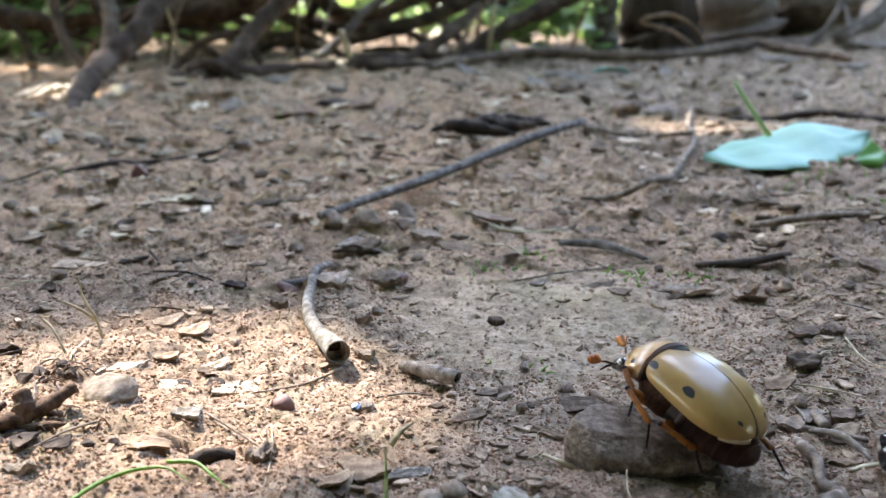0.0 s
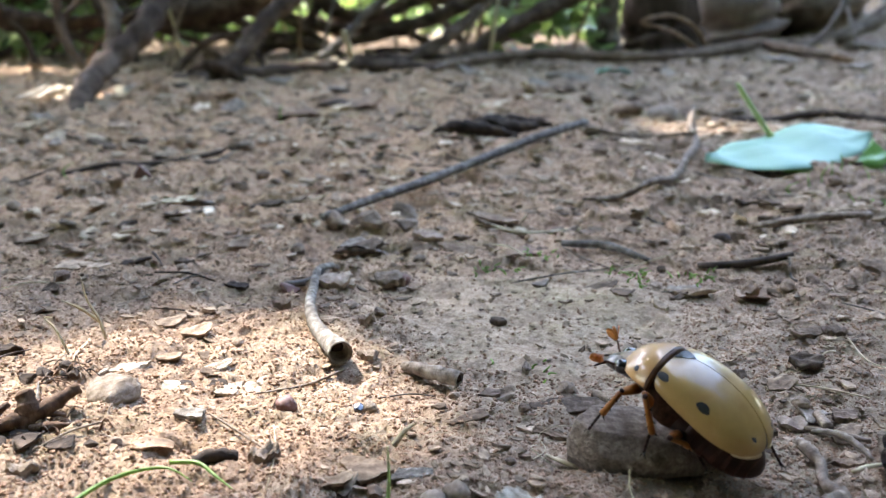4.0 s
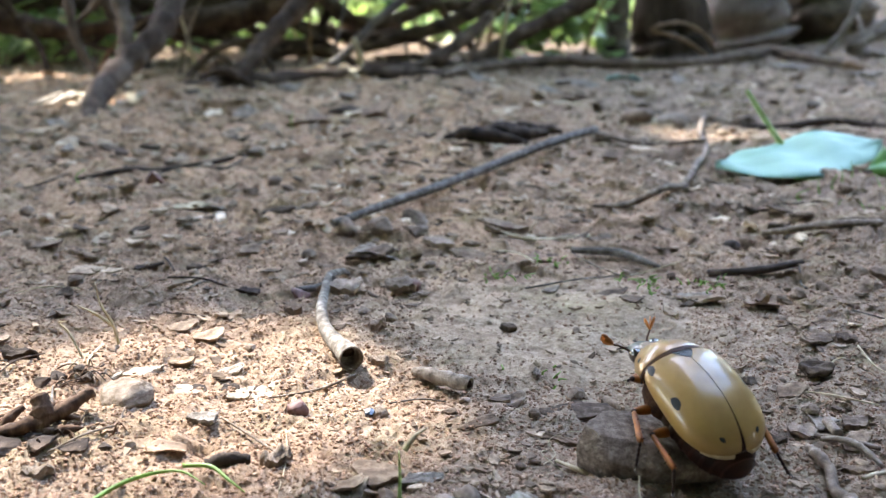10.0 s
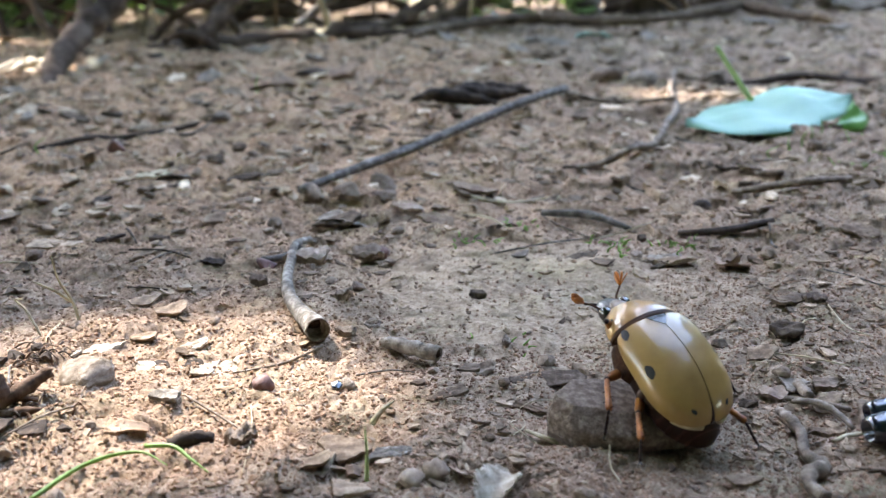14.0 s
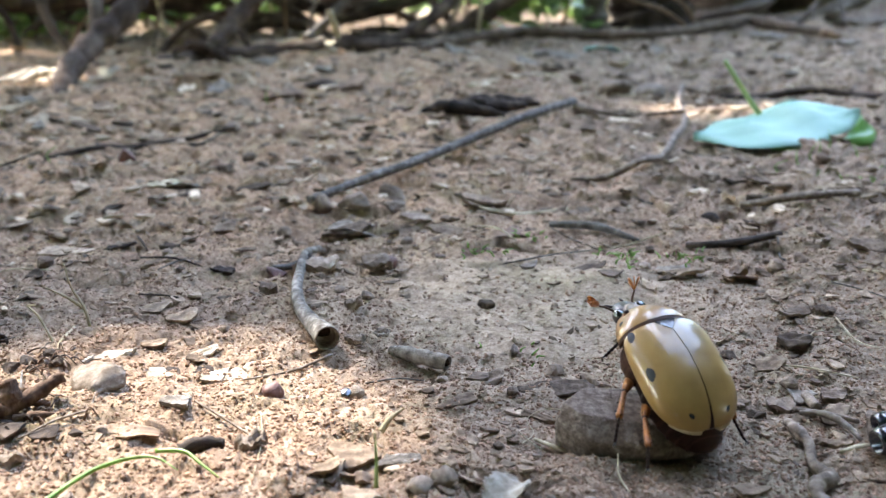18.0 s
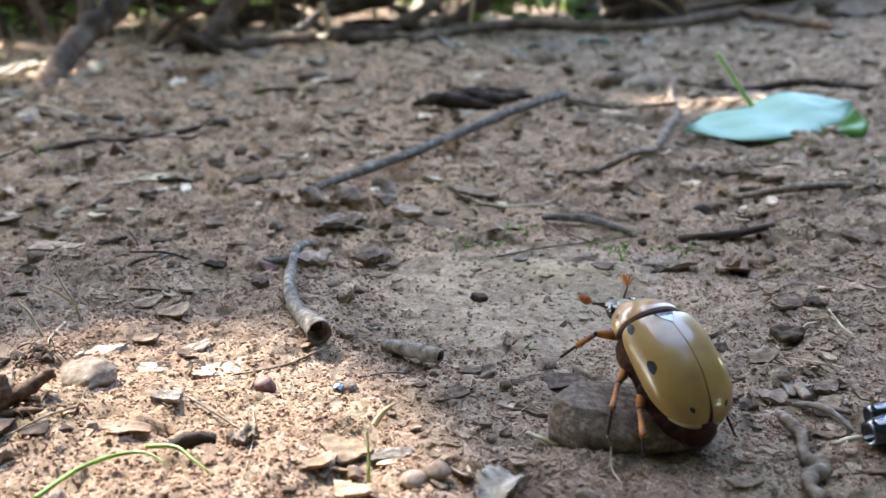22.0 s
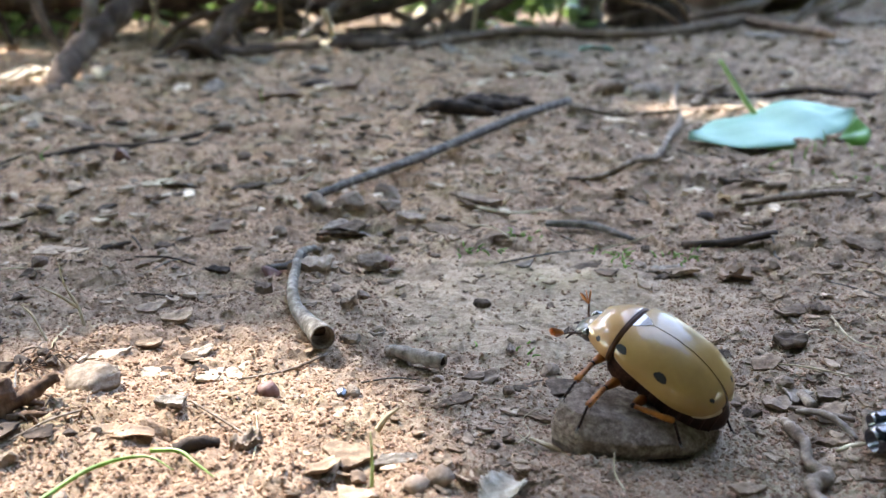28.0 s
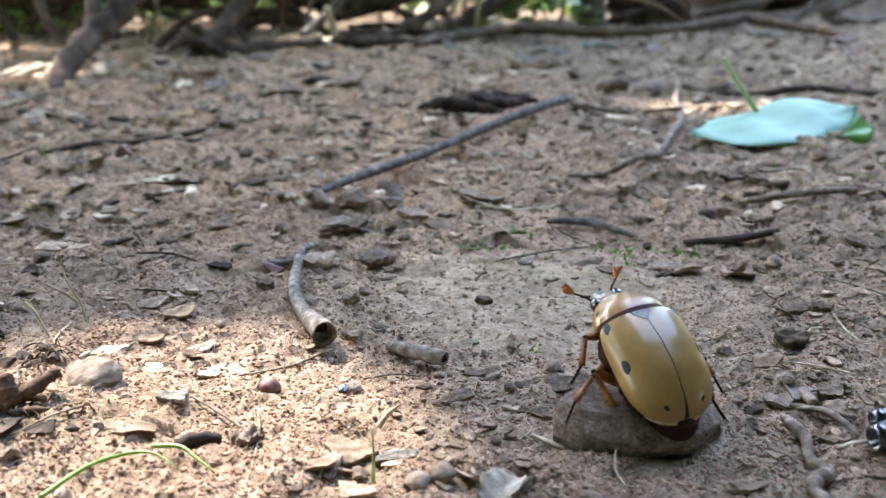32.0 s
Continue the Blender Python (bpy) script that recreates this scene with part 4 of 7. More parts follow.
def build_woods():
    """Ring of unseen trees added around the place to block the low sky."""
    r = np.random.default_rng(5)
    t = empty("woodland_tree", "unseen leafy green tree added to block the low sky", "tree", "woodland trees")
    part("trunk", tube(spline([(0, 0, -0.1), (0.03, 0, 0.9), (-0.04, 0.05, 2.0), (0, 0, 3.2)], 4), np.linspace(0.11, 0.04, 13), 12, 0.05, 3), TRUNK, t)
    for k in range(5):
        a = k * 1.3
        part("limb", tube(spline([(0, 0, 1.2 + 0.3 * k), (0.4 * math.cos(a), 0.4 * math.sin(a), 1.6 + 0.3 * k), (0.9 * math.cos(a), 0.9 * math.sin(a), 1.9 + 0.3 * k)], 3), np.linspace(0.035, 0.012, 7), 8), TRUNK, t)
    n = 1500
    d = r.normal(0, 1, (n, 3))
    d /= np.linalg.norm(d, axis=1)[:, None]
    c = d * (r.uniform(0.35, 1, (n, 1)) ** 0.5) * (1.0, 1.0, 1.3) * (1 + 0.3 * np.sin(d[:, :1] * 5 + d[:, 2:] * 4)) + (0, 0, 2.0)
    lo = new("crown", leaves_mesh("crown", c, r.uniform(0.10, 0.2, n), r, FOLIAGE))
    lo.parent = t
    # bearing from the view's direction, distance, size
    spots = [(100, 3.4, 1.2), (125, 2.9, 1.6), (150, 2.5, 1.8), (175, 2.4, 2.0), (200, 2.5, 1.9), (225, 2.8, 1.8), (250, 3.2, 1.6), (275, 4.4, 0.9), (300, 5.0, 0.8), (325, 5.4, 0.8), (345, 5.8, 0.8),
             (2, 7.5, 0.8), (22, 8.0, 0.75), (40, 7.5, 0.9), (56, 6.5, 1.3), (78, 5.0, 1.3), (160, 4.6, 2.6), (190, 4.8, 2.7), (215, 5.0, 2.6), (135, 5.0, 2.2)]
    for i, (bearing, d0, size) in enumerate(spots):
        x, y = d0 * math.sin(radians(bearing)), d0 * math.cos(radians(bearing))
        m = Matrix.Translation((x, y, gz(x, y))) @ Matrix.Rotation(i * 1.7, 4, "Z") @ Matrix.Scale(size, 4)
        if i == 0:
            t.matrix_basis = m
        else:
            c = copy_thing(t, Matrix.Identity(4))
            c.matrix_basis = m


def build_canopy():
    """Unseen leaves added overhead to keep the sun off most of the ground."""
    r = np.random.default_rng(11)
    n = 22000
    gx, gy = r.uniform(-0.75, 0.95, n), r.uniform(-1.0, 1.45, n)
    keep = (gx < 0.24 + 0.62 * np.maximum(gy, 0)) & (gx > -0.24 - 0.45 * np.maximum(gy, 0))
    gx, gy = gx[keep], gy[keep]
    gx = np.concatenate([gx, r.uniform(-0.6, 0.5, 6500)])
    gy = np.concatenate([gy, r.uniform(-0.9, 0.22, 6500)])
    far = r.normal(0, 1, (3200, 2)) * (0.34, 0.36) + (0.80, 1.75)
    gx = np.concatenate([gx, far[:, 0]])
    gy = np.concatenate([gy, far[:, 1]])
    n = len(gx)
    h = r.uniform(1.05, 1.45, n)
    c = np.stack([gx, gy, 0 * h], -1) + np.array(SUN)[None] * (h / SUN.z)[:, None]
    sizes = r.uniform(0.05, 0.085, n)
    v, f = leaf_arrays(n=3)
    M = rotations(n, r, 0.45)
    P = np.einsum("nij,kj->nki", M, v - (0.5, 0, 0)) * sizes[:, None, None] + c[:, None, :]
    S = P - np.array(SUN) * (P[..., 2:] / SUN.z)
    bad = np.zeros(n, bool)
    for poly in GAPS:
        bad |= inside(S[..., 0], S[..., 1], poly).any(1)
        cx, cy = np.mean(np.array(poly), 0)
        mid = S.mean(1)
        bad |= inside(mid[:, 0], mid[:, 1], poly)
        for k in range(0, v.shape[0], 2):
            e = 0.5 * (S[:, k] + mid)
            bad |= inside(e[:, 0], e[:, 1], poly)
    P, S = P[~bad], S[~bad]
    # leaves split off to move by themselves and widen the sunlit patch
    over_patch = inside(S[..., 0], S[..., 1], PATCH_SHADE).any(1)
    P, Q = P[~over_patch], P[over_patch]
    Fs = f[None] + (np.arange(len(P)) * len(v))[:, None, None]
    Fq = f[None] + (np.arange(len(Q)) * len(v))[:, None, None]
    tree = empty("overhanging_tree", "unseen leafy tree added to shade the ground", "tree", at=(-1.9, 1.2, gz(-1.9, 1.2)))
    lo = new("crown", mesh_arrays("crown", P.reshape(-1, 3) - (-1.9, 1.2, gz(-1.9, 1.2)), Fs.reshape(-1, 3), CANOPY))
    lo.parent = tree
    low = new("low_twig", mesh_arrays("low_twig", Q.reshape(-1, 3) - (-1.9, 1.2, gz(-1.9, 1.2)), Fq.reshape(-1, 3), CANOPY))
    low.parent = tree
    # unseen boughs added over and behind the viewer to cut light from there
    m = 17000
    q = np.stack([r.uniform(-1.5, 1.6, m), r.uniform(-2.0, -0.05, m), r.uniform(0.62, 1.7, m)], -1) - (-1.9, 1.2, gz(-1.9, 1.2))
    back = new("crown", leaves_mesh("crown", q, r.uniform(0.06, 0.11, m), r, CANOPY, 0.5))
    back.parent = tree
    part("trunk", tube(spline([(0, 0, -0.1), (0.05, 0, 0.7), (0.02, 0.03, 1.5), (0.1, 0, 2.4)], 4), np.linspace(0.10, 0.05, 13), 14, 0.05, 8), TRUNK, tree)
    for k, e in enumerate([(1.2, -1.4, 1.5), (2.0, 0.45, 1.5), (1.4, 1.1, 1.5)]):
        part("bough", tube(spline([(0.03, 0, 1.1 + 0.1 * k), (e[0] * 0.5, e[1] * 0.4, e[2] + 0.08), e], 4), np.linspace(0.03, 0.008, 9), 8), TRUNK, tree)
    return lo, low


build_shrub()
build_trunk("slender_trunk", "slender upright greenish-grey trunk", [(0.151, 0.86, -0.02), (0.150, 0.86, 0.0), (0.148, 0.86, 0.022), (0.145, 0.86, 0.1), (0.13, 0.88, 0.6), (0.15, 0.9, 1.6)], (0.0115, 0.0105, 0.0097, 0.0093, 0.009, 0.007), ROOT_GREY, 61)
build_trunk("dark_trunk", "thick dark brown upright tree trunk", [(0.206, 0.895, -0.03), (0.206, 0.895, -0.004), (0.203, 0.90, 0.02), (0.199, 0.90, 0.1), (0.17, 0.93, 0.8), (0.2, 0.95, 1.9)], (0.050, 0.042, 0.034, 0.031, 0.029, 0.024), TRUNK, 62)
build_trunk("pale_trunk", "thick pinkish-grey upright tree trunk", [(0.315, 1.03, -0.03), (0.315, 1.03, 0.0), (0.31, 1.03, 0.03), (0.30, 1.03, 0.12), (0.29, 1.05, 0.8), (0.33, 1.0, 1.9)], (0.058, 0.050, 0.040, 0.036, 0.034, 0.028), TRUNK_PALE, 63)
build_trunk("leaning_trunk", "thick brown tree trunk rising from an earth bank", [(0.415, 1.06, -0.03), (0.412, 1.06, 0.0), (0.405, 1.06, 0.04), (0.40, 1.07, 0.15), (0.42, 1.10, 0.9), (0.45, 1.08, 1.9)], (0.062, 0.055, 0.046, 0.042, 0.038, 0.03), BROWN_ROOT, 64)
tagged(branch("bank_root", [(0.56, 1.02, 0.14), (0.50, 0.99, 0.085), (0.455, 0.97, 0.045), (0.42, 0.94, 0.022), (0.37, 0.90, 0.006)], (0.013, 0.012, 0.010, 0.008, 0.005), ROOT_GREY, None, 6, 65, "", 10), "grey-brown root running down an earth bank", "root")
build_far_roots()
build_bank_roots()
build_low_plants()
build_ground_cover()
build_bright_sprigs()
build_bright_spots()
build_dry_stems()
build_blocker_bushes()
build_woods()
CANOPY_CROWN, PATCH_LEAVES = build_canopy()


# ---- the stone under the beetle and other marked things on the soil ----
def build_rock():
    """An angular flat block: the hull of its corners with worn edges, roughened."""
    corners = [(17.4, 116.0, -1.5), (20.8, 112.6, -1.5), (27, 111.4, -1.5), (35, 112.6, -1.5), (40.4, 117, -1.5), (40.4, 123, -1.5), (33, 126, -1.5), (22, 125, -1.5), (17.8, 121, -1.5),
               (16.9, 116.2, 2.2), (20.2, 112.3, 1.6), (27.5, 110.9, 1.2), (34.5, 112.2, 0.7), (40.7, 117.5, 0.8), (39.4, 123.4, 1.4),
               (18.0, 117.2, 4.7), (20.2, 114.4, 4.5), (26.5, 113.4, 3.7), (33, 114.8, 2.5), (38.0, 118.5, 1.9), (35, 122.4, 2.4), (27, 123.6, 3.8), (21.0, 121.2, 4.9)]
    hull = bmesh.new()
    for p in corners:
        hull.verts.new(p)
    bmesh.ops.convex_hull(hull, input=hull.verts)
    bmesh.ops.recalc_face_normals(hull, faces=hull.faces)
    mid = Vector((28.5, 118, 1.0))
    sides = np.array([[*f.normal, f.normal.dot(f.verts[0].co - mid)] for f in hull.faces if f.normal.length > 0.5])
    hull.free()
    bm = bmesh.new()
    bmesh.ops.create_icosphere(bm, subdivisions=7, radius=1)
    for v in bm.verts:
        d = Vector((v.co.x * 12, v.co.y * 8, v.co.z * 4.5))
        k = np.maximum(sides[:, :3] @ np.array(d) / np.maximum(sides[:, 3], 0.2), 0)
        p = d / float((k ** 44).sum() ** (1 / 44))
        q = p + mid
        p *= 1 + 0.030 * noise.noise(q * 0.33) + 0.016 * noise.noise(q * 1.1)
        p += d.normalized() * (0.10 * noise.noise(q * 2.2) - 0.20 * max(0, noise.noise(q * 0.8 + Vector((7, 0, 0)))) + 0.03 * noise.noise(q * 5.0))
        v.co = (p + mid) * MM
    tagged(part("rock", bm, ROCK), "flat brownish grey sandstone rock half sunk in soil", "rock")


def on_ground(pts, lift=0.0):
    return [(x * MM, y * MM, gz(x * MM, y * MM) + (z + lift) * MM) for x, y, z in pts]


def twig(name, pts, radii, mat, label, category="twig", seed=1, seg=10, n=5, hollow=0.0, rough=0.06, group=""):
    P = spline(on_ground(pts), n)
    R = np.interp(np.linspace(0, len(radii) - 1, len(P)), range(len(radii)), radii) * MM
    ob = part(name, tube(P, list(R), seg, rough, seed, hollow=hollow), mat)
    return tagged(ob, label, category, group)


def build_twigs():
    t = twig("curved_twig", [(-16.6, 147.4, 2.5), (-17.9, 150.8, 1.95), (-20.2, 156.4, 1.5), (-23.0, 163.1, 1.3), (-24.9, 172.5, 1.2), (-25.9, 184.9, 1.3), (-26.0, 194.7, 1.5), (-24.1, 203.4, 1.9)], (2.1, 1.85, 1.55, 1.25, 1.05, 0.98, 0.85, 0.7), PALE_TWIG,
             "curved pale peeling twig with a dark hollow end", seed=5, seg=16, n=7, hollow=0.88, rough=0.05)
    part("pith", stone_bm(1.5 * MM, 4, 1.0), HOLLOW_FILL, t, "dark fill in the hollow end").location = on_ground([(-18.0, 151.2, 1.9)])[0]
    twig("twig_side_shoot", [(-24.6, 193.5, 1.0), (-28.5, 192.0, 1.0), (-32.5, 190.0, 0.9)], (0.9, 0.75, 0.6), GREY_TWIG, "short grey twig stub beside a curved twig", seed=6)
    lift = max(gz(-0.0062, 0.1492), gz(-0.0016, 0.1461), gz(0.003, 0.143)) / MM
    a, b = Vector((3.2, 142.8, lift + 0.85)), Vector((-6.4, 149.4, lift + 0.45))
    path = [a.lerp(b, k / 15) + Vector((0, 0, 0.10 * math.sin(k * 1.3))) for k in range(16)]
    roll = part("bark_roll", tube([p * MM for p in path], [r * MM for r in (1.22, 1.30, 1.34, 1.33, 1.32, 1.18, 1.30, 1.28, 1.24, 1.22, 1.18, 1.10, 1.05, 0.98, 0.9, 0.55)], 18, 0.085, 7, hollow=0.8), BARK_PALE)
    tagged(roll, "small ringed roll of pale bark with a dark end", "bark")
    part("pith", stone_bm(0.95 * MM, 6, 1.0), HOLLOW_FILL, roll, "dark fill for the hollow inside the bark").location = path[1] * MM
    for k, (t, w) in enumerate(((0.30, 0.25), (0.62, 0.18), (0.86, 0.15))):
        c = a.lerp(b, t)
        d = (b - a).normalized() * w
        rr = 1.36 - 0.42 * t
        part("bark_ring", tube([(c - d * 1.4) * MM, (c - d) * MM, (c + d) * MM, (c + d * 1.4) * MM], [q * MM for q in (rr - 0.1, rr + 0.06, rr + 0.04, rr - 0.12)], 18, 0.06, 20 + k), BARK_PALE, roll)
    twig("straight_stick", [(-30.5, 240, 2.6), (-17.7, 260.7, 3.0), (-5.3, 279, 3.4), (17.1, 319.3, 3.4), (37.1, 347, 3.6), (58.5, 382, 4.0)], (1.0, 1.3, 1.4, 1.5, 1.6, 1.6), GREY_TWIG, "long straight weathered grey stick lying on the soil", "stick", 8, 10, 7)
    twig("crooked_twig", [(116.0, 434, 4.5), (104.2, 395, 2.6), (96.8, 356, 1.6), (84, 320, 2.2), (74.1, 296.7, 2.6), (62.9, 275.2, 2.8), (52.4, 271.0, 2.6), (41.7, 271.0, 1.6)], (1.0, 1.3, 1.45, 1.3, 1.2, 1.1, 0.9, 0.5), TWIG, "crooked grey twig bent like a hook", seed=9, n=6, rough=0.1)
    twig("thin_twig", [(57.6, 377, 2.6), (77.4, 372, 2.0), (99.0, 366, 2.2)], (0.8, 0.9, 0.8), TWIG, "thin brown twig between a stick and a crooked twig", seed=10)
    twig("thin_twig", [(-126, 313, 1.0), (-112, 324, 1.5), (-103.6, 330, 1.2), (-88, 335, 1.5), (-72, 340, 1.0)], (0.7, 1.1, 1.3, 1.1, 0.7), DARK_WOOD, "long thin dark twig lying on the soil", seed=11)
    twig("knotty_twig", [(51.0, 122.6, 1.0), (51.0, 119.6, 1.1), (51.6, 116.0, 1.0), (50.4, 111.6, 1.0), (50.9, 107.2, 1.4), (48.4, 105.0, 1.2), (47.4, 102.2, 1.0), (48.2, 99.6, 0.9)], (0.55, 0.95, 0.75, 0.7, 1.1, 1.05, 0.7, 0.95), TWIG, "knotty grey-brown twig beside the flat rock", seed=12, n=9, rough=0.2)
    twig("twig_stub", [(56.6, 130.5, 1.0), (56.9, 126.4, 0.9)], (0.75, 0.8), TWIG, "short cut brown twig stub", seed=13, hollow=0.7)
    twig("thin_twig", [(56.5, 139.5, 0.6), (60.5, 137.5, 0.7), (66.5, 134.8, 0.6)], (0.14, 0.18, 0.12), STRAW, "pale dry grass stalk", "stalk", seed=14)
    twig("thin_twig", [(122, 446, 1.5), (150, 440, 2.0), (178, 444, 1.8), (204, 437, 1.6), (240, 444, 1.5)], (1.2, 1.6, 1.9, 2.0, 1.8), DARK_WOOD, "long dark twig behind the green leaf", seed=15)
    twig("thin_twig", [(-27.4, 116.0, 0.9), (-30.0, 115.0, 1.0), (-32.8, 113.6, 0.8)], (0.7, 1.0, 0.8), DARK_WOOD, "short dark brown bark piece in the soil", "bark", seed=16, rough=0.22)
    twig("thin_twig", [(53.5, 127.0, 0.8), (57.0, 124.6, 1.0), (61.0, 121.8, 0.7)], (0.3, 0.5, 0.35), TWIG, "short curved grey-brown twig on soil", seed=25)
    twig("bark_sliver", [(53.8, 125.2, 1.0), (56.0, 123.8, 1.5), (57.8, 121.0, 1.4), (59.4, 117.4, 0.9)], (0.25, 0.5, 0.55, 0.3), DRY_LEAF, "curved pale grey sliver of bark", "bark", seed=26, rough=0.2)
    twig("thin_twig", [(54.5, 112.6, 0.7), (57.0, 114.2, 0.9), (60.5, 115.6, 0.7)], (0.25, 0.35, 0.25), STRAW, "thin pale stalk beside the knotty twig", "stalk", seed=27)
    twig("straw_stalk", [(9, 242, 0.9), (22, 239, 1.0), (37, 243, 0.9)], (0.5, 0.6, 0.5), STRAW, "pale dry grass stalk", "stalk", seed=18)
    twig("thin_twig", [(30, 226, 1.2), (41, 222, 1.6), (49, 213, 0.9)], (0.8, 1.1, 0.6), GREY_TWIG, "short curved grey twig on the soil", seed=19)
    twig("thin_twig", [(80, 236, 1.2), (96, 236, 1.6), (112, 240, 1.6)], (0.8, 1.1, 1.1), TWIG, "thick grey twig on the soil", seed=20)
    twig("thin_twig", [(58, 205, 1.0), (68, 203, 1.1), (80, 207, 1.0)], (0.7, 1.0, 0.8), DARK_WOOD, "short dark twig on the soil", seed=22)
    twig("straw_stalk", [(14.6, 118.6, 0.6), (17.0, 116.2, 0.8), (18.6, 115.2, 0.5)], (0.25, 0.35, 0.25), STRAW, "tiny dry stalk beside the rock", "stalk", seed=23)
    twig("straw_stalk", [(24.2, 109.2, 2.2), (24.0, 107.0, 1.4), (24.8, 104.4, 0.2)], (0.09, 0.12, 0.1), STRAW, "thin dry stalk leaning on the rock", "stalk", seed=24)


def build_stones():
    for i, (x, y, r, flat, mat, label, sub) in enumerate((
        (-10.3, 262, 5.6, 0.75, PALE_STONE, "rounded brown stone beside a stick", 3), (-18.6, 243, 6.4, 0.75, PALE_STONE, "faceted brown stone by the end of a stick", 3),
        (-28.5, 243.5, 3.9, 0.8, PEBBLE, "small brown stone by the end of a stick", 2), (-9.5, 246, 4.2, 0.6, PALE_STONE, "small flat stone by the end of a stick", 2),
        (-50.0, 133.8, 5.8, 0.52, WHITE_STONE, "pale rounded stone lit by the sun", 4), (-23.1, 131.0, 1.9, 0.8, RED_PEBBLE, "dark red pebble in the sunlit soil", 2),
        (-31.6, 188.5, 2.4, 0.95, RED_PEBBLE, "round dark brown seed beside a curved twig", 3), (-97, 303, 3.8, 0.95, RED_PEBBLE, "round reddish brown nut on the soil", 3),
        (-11.0, 133.5, 1.6, 0.7, WHITE_STONE, "pale crumb of stone in the sun", 2), (86, 436, 8.0, 0.7, PEBBLE, "rough brown stone behind a stick", 2), (101, 436, 8.5, 0.5, WHITE_STONE, "pale flat stone behind a stick", 2),
        (-1.0, 104.4, 1.7, 0.8, PEBBLE, "small brown pebble in the soil", 2), (1.8, 105.6, 2.0, 0.75, PEBBLE, "small greenish pebble in the soil", 2), (63.5, 118.0, 4.6, 0.5, ROCK, "grey stone with moss at its foot", 3),
        (50.0, 205.0, 2.1, 0.9, CLOD, "dark round clod of soil", 3), (70, 228, 2.8, 0.9, DARK_WOOD, "dark round seed husk", 2), (11, 172, 1.9, 0.7, CLOD, "dark crumbly clod on the soil", 3),
        (-8.2, 196.2, 2.3, 0.7, RED_PEBBLE, "dark half-buried nut shell", 2), (48.6, 143.5, 1.6, 0.8, CLOD, "dark clod behind the beetle", 3),
    )):
        ob = part("stone" if "seed" not in label and "nut" not in label else "nut", stone_bm(r * MM, 100 + i, flat, 0.4 if sub > 3 else 0.1, sub), mat, smooth=mat is not PALE_STONE)
        ob.location = (x * MM, y * MM, gz(x * MM, y * MM) + r * flat * (-0.08 if mat is PALE_STONE else 0.45) * MM)
        tagged(ob, label, "stone" if ob.name.startswith("stone") else "nut")


def sheet_leaf(name, label, outline, mat, at, yaw, size, bend=0.25, curl=0.0, thick=0.25, tilt=0, category="leaf", teeth=0.0, seed=0):
    """A thin leaf from a half-width function, curved, with thickness."""
    bm = bmesh.new()
    nu, nv = 22, 10
    r0 = random.Random(seed)
    rows = []
    for side in (0, 1):
        g = []
        for i in range(nu + 1):
            t = i / nu
            w = outline(t) * (1 + teeth * r0.uniform(-1, 1))
            wave = 1 + 0.16 * math.sin(11 * t + 0.6) * (size > 0.05)
            g.append([])
            for j in range(nv + 1):
                s = 2 * j / nv - 1
                x, y = (t - 0.5) * size, s * w * size * (wave if s < 0 else 1)
                z = size * (bend * (t - 0.5) ** 2 * -1 + curl * s * s * w + 0.02 * noise.noise(Vector((t * 4, s * 3, seed))) + 0.012 * abs(math.sin(t * 20)) * abs(s))
                g[-1].append(bm.verts.new((x, y, z - side * thick * MM)))
        rows.append(g)
    for side, g in enumerate(rows):
        for i in range(nu):
            for j in range(nv):
                q = (g[i][j], g[i + 1][j], g[i + 1][j + 1], g[i][j + 1])
                bm.faces.new(q if side == 0 else q[::-1])
    a, b = rows
    for i in range(nu):
        bm.faces.new((a[i][0], b[i][0], b[i + 1][0], a[i + 1][0]))
        bm.faces.new((a[i][nv], a[i + 1][nv], b[i + 1][nv], b[i][nv]))
    for j in range(nv):
        bm.faces.new((a[0][j], a[0][j + 1], b[0][j + 1], b[0][j]))
        bm.faces.new((a[nu][j], b[nu][j], b[nu][j + 1], a[nu][j + 1]))
    ob = part(name, bm, mat)
    ob.matrix_basis = Matrix.Translation(at) @ Matrix.Rotation(yaw, 4, "Z") @ Matrix.Rotation(tilt, 4, "Y")
    return tagged(ob, label, category)


def ruled(name, a, b, mat, parent, at, swell):
    """A thin wavy sheet between two edges."""
    bm = bmesh.new()
    nv = 10
    g = []
    for d in (0, 0.0003):
        g.append([])
        for i, (p, q) in enumerate(zip(a, b)):
            row = []
            for j in range(nv + 1):
                t = j / nv
                lift = swell * math.sin(math.pi * t) * (1 - 0.5 * abs(math.cos(3 * math.pi * t))) + 0.0007 * math.sin(i * 0.55 + 2.5 * t) * (0.4 + math.sin(math.pi * t))
                row.append(bm.verts.new(p.lerp(q, t) - at + Vector((0, 0, lift - d))))
            g[-1].append(row)
    for side, rows in enumerate(g):
        for r1, r2 in zip(rows, rows[1:]):
            for j in range(nv):
                bm.faces.new((r1[j], r2[j], r2[j + 1], r1[j + 1]))
    for r1, r2, s1, s2 in zip(g[0], g[0][1:], g[1], g[1][1:]):
        for j in (0, nv):
            bm.faces.new((r1[j], r2[j], s2[j], s1[j]))
    return part(name, bm, mat, parent)


